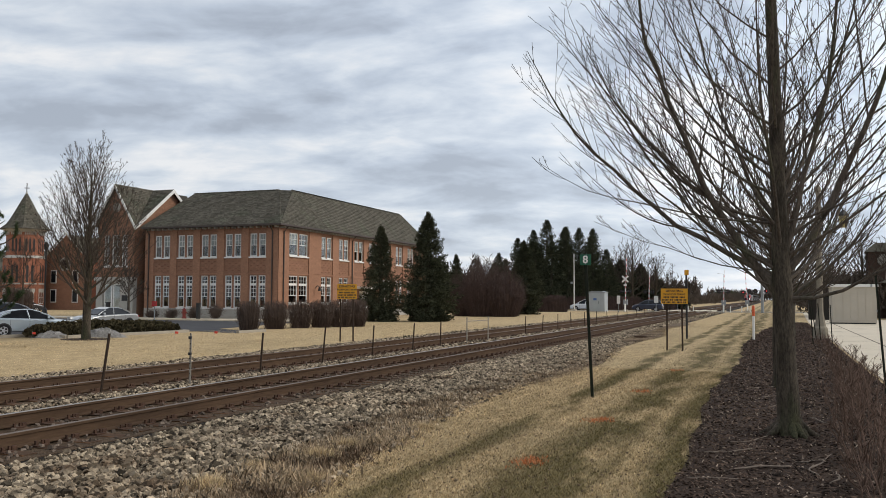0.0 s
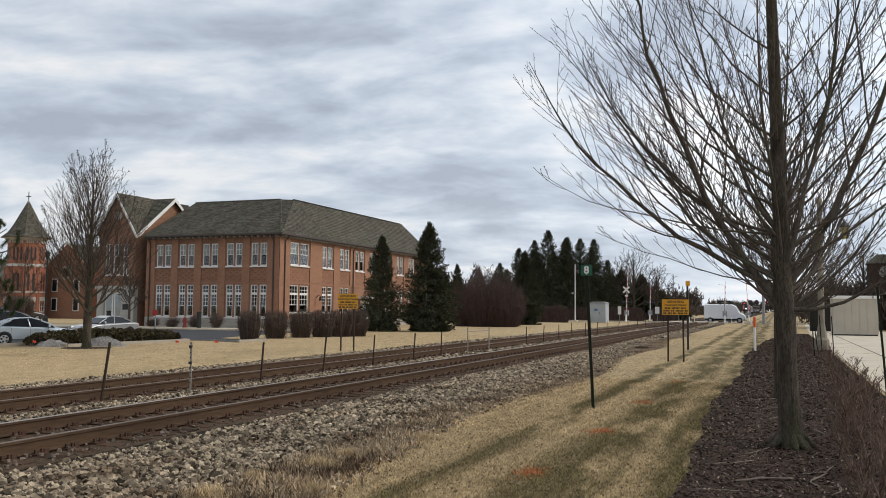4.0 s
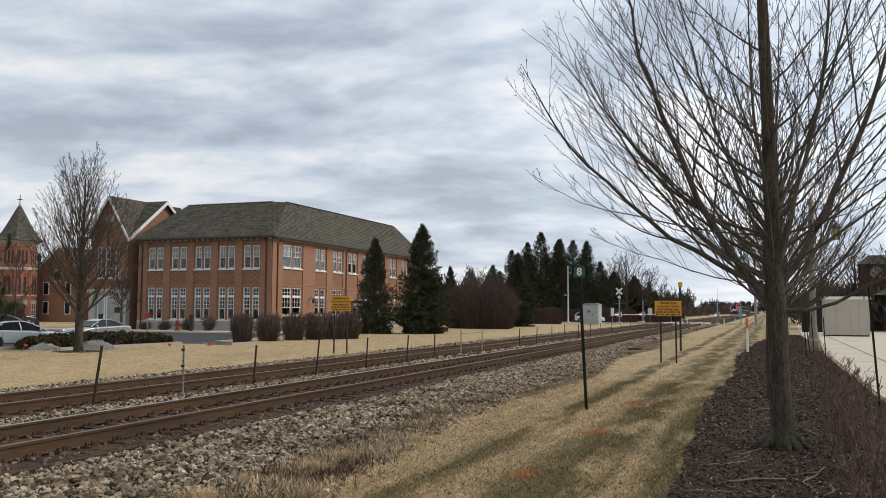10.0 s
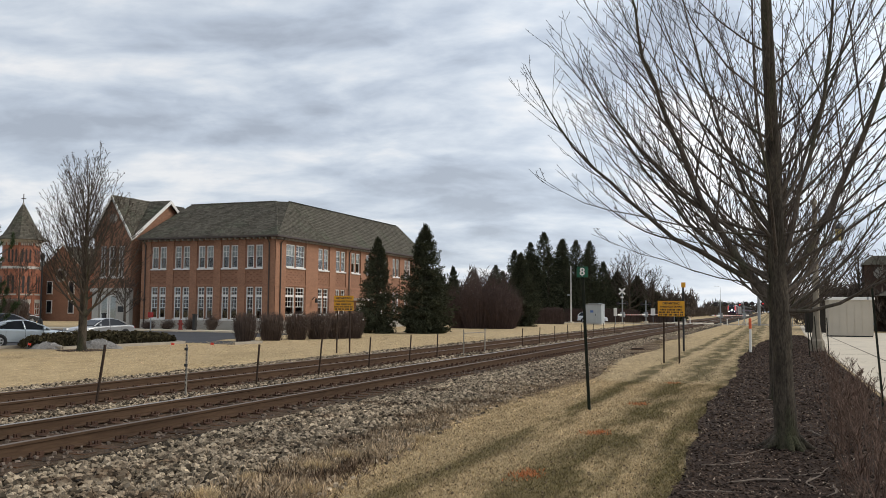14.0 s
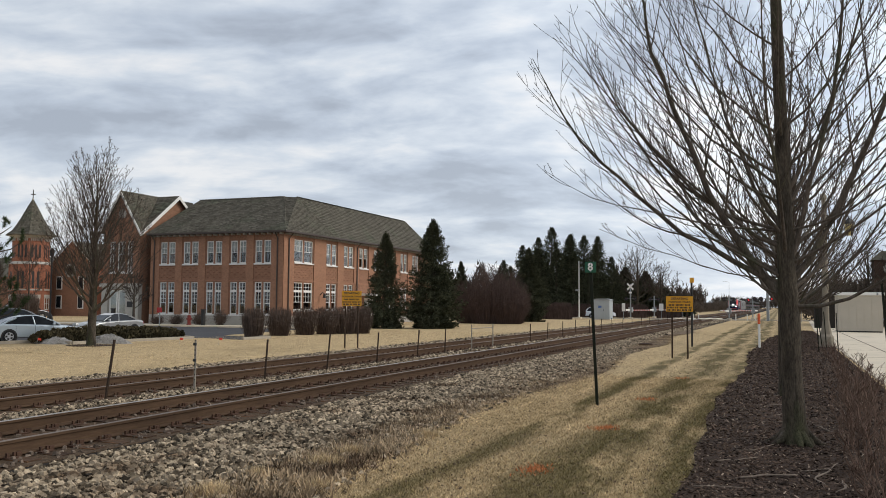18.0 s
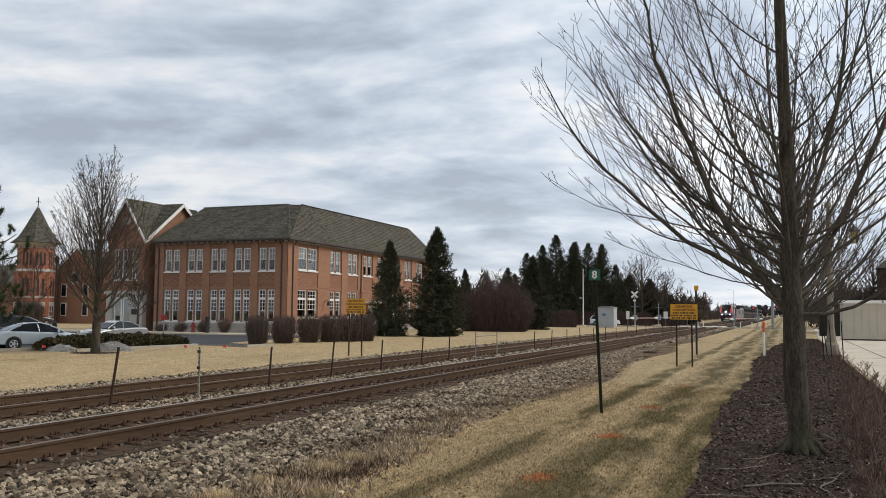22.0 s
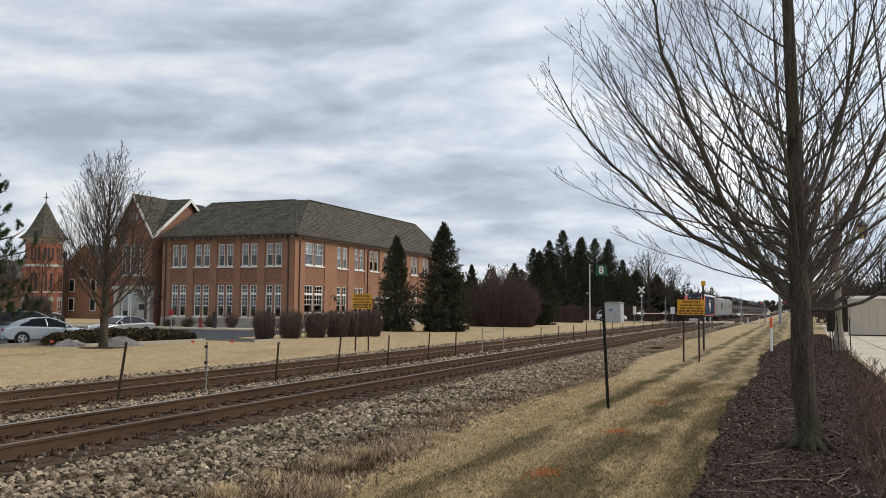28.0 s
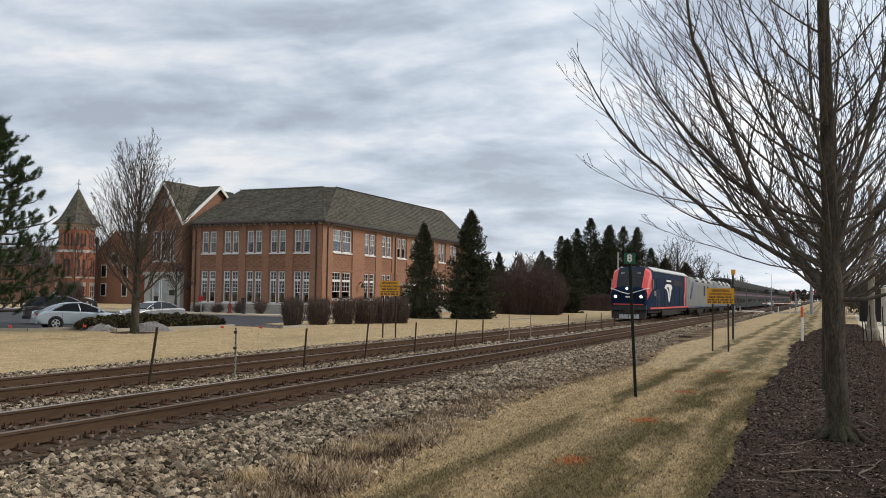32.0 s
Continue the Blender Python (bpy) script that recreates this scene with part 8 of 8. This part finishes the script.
def build_roots():
    rng = random.Random(14)
    rows = [((0.62, 11.7), (0.5, 11.2), (0.22, 10.95)), ((0.42, 10.3), (0.33, 10.7), (0.5, 11.1)), ((-0.5, 10.25), (-0.2, 10.5), (0.15, 10.75)), ((-0.62, 12.2), (-0.35, 12.4), (-0.12, 12.9)), ((-0.3, 17.9), (0.1, 18.4), (0.15, 19.0)), ((-0.85, 11.3), (-0.55, 11.5), (-0.3, 11.75)), ((-0.45, 15.3), (-0.2, 15.5), (0.0, 15.6)), ((-0.15, 16.4), (0.05, 16.9), (0.1, 17.4)), ((0.5, 9.9), (0.62, 10.25), (0.6, 10.6)), ((-0.9, 9.6), (-0.55, 9.75), (-0.25, 9.8)), ((0.75, 14.6), (0.6, 15.0), (0.5, 15.3)), ((-0.55, 19.6), (-0.3, 20.0), (0.0, 20.2))]
    for pts in rows:
        r = rng.uniform(0.007, 0.014)
        g = Geo()
        p3 = [(x, y, 0.03 + rng.uniform(-0.01, 0.015)) for x, y in pts]
        fine = []
        for a, b in zip(p3, p3[1:]):
            for k in range(3):
                fine.append(tuple(a[i] + (b[i] - a[i]) * k / 3 + (rng.gauss(0, 0.025) if i < 2 and (k or fine) else 0) for i in range(3)))
        fine.append(p3[-1])
        g.tube(fine, [r * (0.4 + 0.6 * math.sin(math.pi * (k + 1) / (len(fine) + 1))) for k in range(len(fine))], 6)
        tagged(part("surface_root", g, material("bare_root", (0.22, 0.175, 0.14), 0.9, (0.12, 0.095, 0.078), 8) if not bpy.data.materials.get("bare_root") else bpy.data.materials["bare_root"], smooth=True), "bare grey-brown surface root lying in the mulch", "root", "roots in the mulch")


build_roots()


def build_snow():
    rng = random.Random(19)
    for k, (x, y, w, d, h) in enumerate(((-29.5, 32.2, 2.6, 1.1, 0.40), (-31.0, 30.6, 2.2, 1.0, 0.30), (-35.0, 26.6, 3.0, 1.2, 0.42), (-48.5, 60.9, 3.2, 0.5, 0.12), (-44.5, 60.7, 2.4, 0.4, 0.10), (-36.2, 70.5, 1.2, 1.2, 0.8), (-53.5, 59.5, 2.2, 0.8, 0.25))):
        g = Geo()
        n, m = 22, 7
        rings = []
        for i in range(m):
            q = 1 - i / (m - 1)
            rings.append([(math.cos(2 * math.pi * j / n) * w / 2 * q * (1 + 0.22 * noise.noise((j * 0.7, i * 0.8, k * 5.0))), math.sin(2 * math.pi * j / n) * d / 2 * q * (1 + 0.22 * noise.noise((j * 0.7, i * 0.8, k * 5.0 + 9))), -0.03 + (h + 0.03) * (1 - q ** 2) * (1 + 0.35 * noise.noise((j * 0.9, i * 1.1, k * 3.0)))) for j in range(n)])
        g.loft(rings)
        tagged(part("snow_mound", g, M_SNOW, at=pose(x, y, 0, 0, 0, rng.uniform(-12, 12))), "grimy leftover snow pile at the lot edge", "snow", "leftover snow piles")
    # kerbs round the island and the drive
    for pts in ([(-60, 25.3), (-37.5, 25.5), (-32.9, 28.1), (-32.6, 30.6)], [(-26.4, 38.6), (-26.2, 40.9), (-27.0, 41.2)], [(-32.6, 30.7), (-30.0, 30.5), (-29.4, 38.4), (-31.0, 39.4), (-32.4, 38.6), (-32.6, 30.7)]):
        g = Geo()
        for (x0, y0), (x1, y1) in zip(pts, pts[1:]):
            L = math.hypot(x1 - x0, y1 - y0)
            g.box((x0 + x1) / 2, (y0 + y1) / 2, -0.05, L, 0.16, 0.19, math.degrees(math.atan2(y1 - y0, x1 - x0)))
        tagged(part("kerb", g, M_KERB), "pale concrete kerb at the parking lot edge", "kerb", kind="structure")
    tagged(part("island_bed", Geo().prism([(-32.5, 30.8), (-30.1, 30.6), (-29.5, 38.4), (-31.0, 39.3), (-32.3, 38.5)], "z", -0.1, 0.06), M_MULCH), "dark mulch island planted with junipers", "mulch bed", kind="structure")
    tagged(part("tree_ring", Geo().cyl(-28.6, 30.2, -0.1, 1.05, 0.115, 20), M_MULCH), "dark mulch ring round the lawn tree", "mulch bed", kind="structure")
    for x, y, h, label, mat in ((-45.6, 59.0, 0.85, "red cast-iron fire hydrant by the path", M_HYDRANT),):
        t = thing("fire_hydrant", label, "hydrant", at=pose(x, y, 0.1))
        part("barrel", Geo().tube([(0, 0, 0), (0, 0, 0.1), (0, 0, 0.11), (0, 0, 0.62), (0, 0, 0.75), (0, 0, 0.85)], [0.2, 0.2, 0.14, 0.14, 0.16, 0.05], 12), mat, t)
        part("outlet", Geo().disc((0, 0, 0.5), (1, 0, 0), 0.08, 0.46, 10), mat, t)
    for x, y in ((-43.9, 58.6), (-53.0, 58.4)):
        t = thing("dark_bollard", "dark square path bollard by the school", "bollard", at=pose(x, y, 0.1))
        part("post", Geo().box(0, 0, 0, 0.26, 0.26, 1.25), M_BLACK, t, bevel=0.02)
        part("cap", Geo().box(0, 0, 1.25, 0.32, 0.32, 0.06), M_BLACK, t)
    t = thing("lamp_post", "slim black park lamp post by the church drive", "street lamp", at=pose(-65.8, 64.0, 0.0))
    part("base", Geo().tube([(0, 0, 0), (0, 0, 0.6), (0, 0, 0.8)], [0.32, 0.22, 0.1], 8), M_BLACK, t)
    part("shaft", Geo().cyl(0, 0, 0.7, 0.08, 5.6, 8), M_BLACK, t)
    part("lantern", Geo().tube([(0, 0, 6.3), (0, 0, 6.9), (0, 0, 7.1)], [0.14, 0.26, 0.08], 8), M_BLACK, t)
    t = thing("stop_sign", "red notice sign on a post by the entrance", "sign", at=pose(-44.9, 54.5, 0))
    part("post", Geo().box(0, 0, -0.1, 0.06, 0.06, 1.7), M_GALV, t)
    part("plate", Geo().box(0, -0.05, 1.15, 0.5, 0.02, 0.4), M_TAIL, t)


build_snow()


def build_ties():
    """Wooden ties: single pieces along the stretch the camera looks over, the rest joined."""
    rng = random.Random(6)
    tie = Geo().box(0, 0, 0, 2.6, 0.23, 0.17, taper=0.985).mesh("tie")
    tie.materials.append(M_TIE)
    for c, t in ((NEAR_C, track_near), (FAR_C, track_far)):
        rest = Geo()
        for k in range(-12, 236):
            y = 4 + k * 0.52
            if y > ROAD_Y0 - 0.9:
                break
            if 0 <= k < 140:
                part("tie", tie, None, t, at=pose(c + rng.uniform(-0.05, 0.05), y, -0.178 + rng.uniform(-0.006, 0.006), 0, 0, rng.uniform(-0.8, 0.8)))
            else:
                rest.box(c, y, -0.178, 2.6, 0.23, 0.17)
        for k in range(0, 260):
            rest.box(c, ROAD_Y1 + 1 + k * 0.6, -0.178, 2.6, 0.24, 0.17)
        tagged(part("far_ties", rest, M_TIE, t, "dark wooden ties further along"), kind="stuff")


build_ties()

# ---------------------------------------------------------------- what moves
SUV = vehicle("moving_car", "dark navy crossover driving away from the crossing", M_NAVYCAR, "suv", pose(-17.8, 132, 0.03))
PICKUP = vehicle("moving_car", "white crossover driving away along the road", M_WHITECAR, "suv", pose(-27.2, 132, 0.03))
VAN = vehicle("delivery_van", "white high-roof delivery van driving over the crossing", M_WHITECAR, "van", pose(-60, 135.5, 0.03))
WAITING = vehicle("waiting_car", "white crossover waiting at the crossing gate", M_WHITECAR, "suv", pose(-60, 135.5, 0.03))


def motions():
    """All that moves."""
    for ob, back in TRAIN:
        walk(ob, [(t, pose(FAR_C, NOSE(t) + back, 0)) for t, y in RUN])
    left, right = 180, 0
    walk(SUV, [(0, pose(-17.8, 132, 0.03, 0, 0, left)), (0.5, pose(-19.5, 132, 0.03, 0, 0, left)), (1.0, pose(-21.4, 132, 0.03, 0, 0, left)), (1.5, pose(-23.8, 132, 0.03, 0, 0, left)), (3.0, pose(-34, 132, 0.03, 0, 0, left)), (6.0, pose(-62, 132, 0.03, 0, 0, left)), (14.0, pose(-150, 132, 0.03, 0, 0, left)), (32.0, pose(-330, 132, 0.03, 0, 0, left))])
    walk(PICKUP, [(0, pose(-27.2, 132, 0.03, 0, 0, left)), (0.5, pose(-29.0, 132, 0.03, 0, 0, left)), (1.0, pose(-32.2, 132, 0.03, 0, 0, left)), (3.0, pose(-48, 132, 0.03, 0, 0, left)), (6.0, pose(-76, 132, 0.03, 0, 0, left)), (14.0, pose(-164, 132, 0.03, 0, 0, left)), (32.0, pose(-345, 132, 0.03, 0, 0, left))])
    walk(VAN, [(0, pose(-56, 135.5, 0.03)), (2.0, pose(-31.4, 135.5, 0.03)), (2.5, pose(-26.6, 135.5, 0.03)), (3.0, pose(-20.8, 135.5, 0.03)), (3.5, pose(-14.2, 135.5, 0.03)), (5.0, pose(8, 135.5, 0.03)), (10.0, pose(85, 135.5, 0.03)), (32.0, pose(380, 135.5, 0.03))])
    walk(WAITING, [(0, pose(-95, 135.5, 0.03)), (4.0, pose(-52, 135.5, 0.03)), (6.0, pose(-34.8, 135.5, 0.03)), (6.5, pose(-31.4, 135.5, 0.03)), (7.0, pose(-29.6, 135.5, 0.03)), (7.5, pose(-28.5, 135.5, 0.03)), (8.0, pose(-27.7, 135.5, 0.03)), (9.0, pose(-26.6, 135.5, 0.03)), (10.0, pose(-26.3, 135.5, 0.03)), (32.0, pose(-26.3, 135.5, 0.03))])
    early = ((0, 85), (4.3, 84), (5.5, 60), (6.0, 49), (6.5, 35), (7.0, 22), (7.5, 13), (8.5, 4), (9.2, 0), (32, 0))
    late = ((0, 85), (5.2, 84), (6.0, 74), (7.0, 57), (8.0, 38), (9.0, 14), (9.7, 0), (32, 0))
    for arm, head in ARMS:
        walk(arm, [(t, pose(0, -0.35, 1.35, 0, -e, head)) for t, e in (late if head < 0 else early)])


build_station_side()
motions()
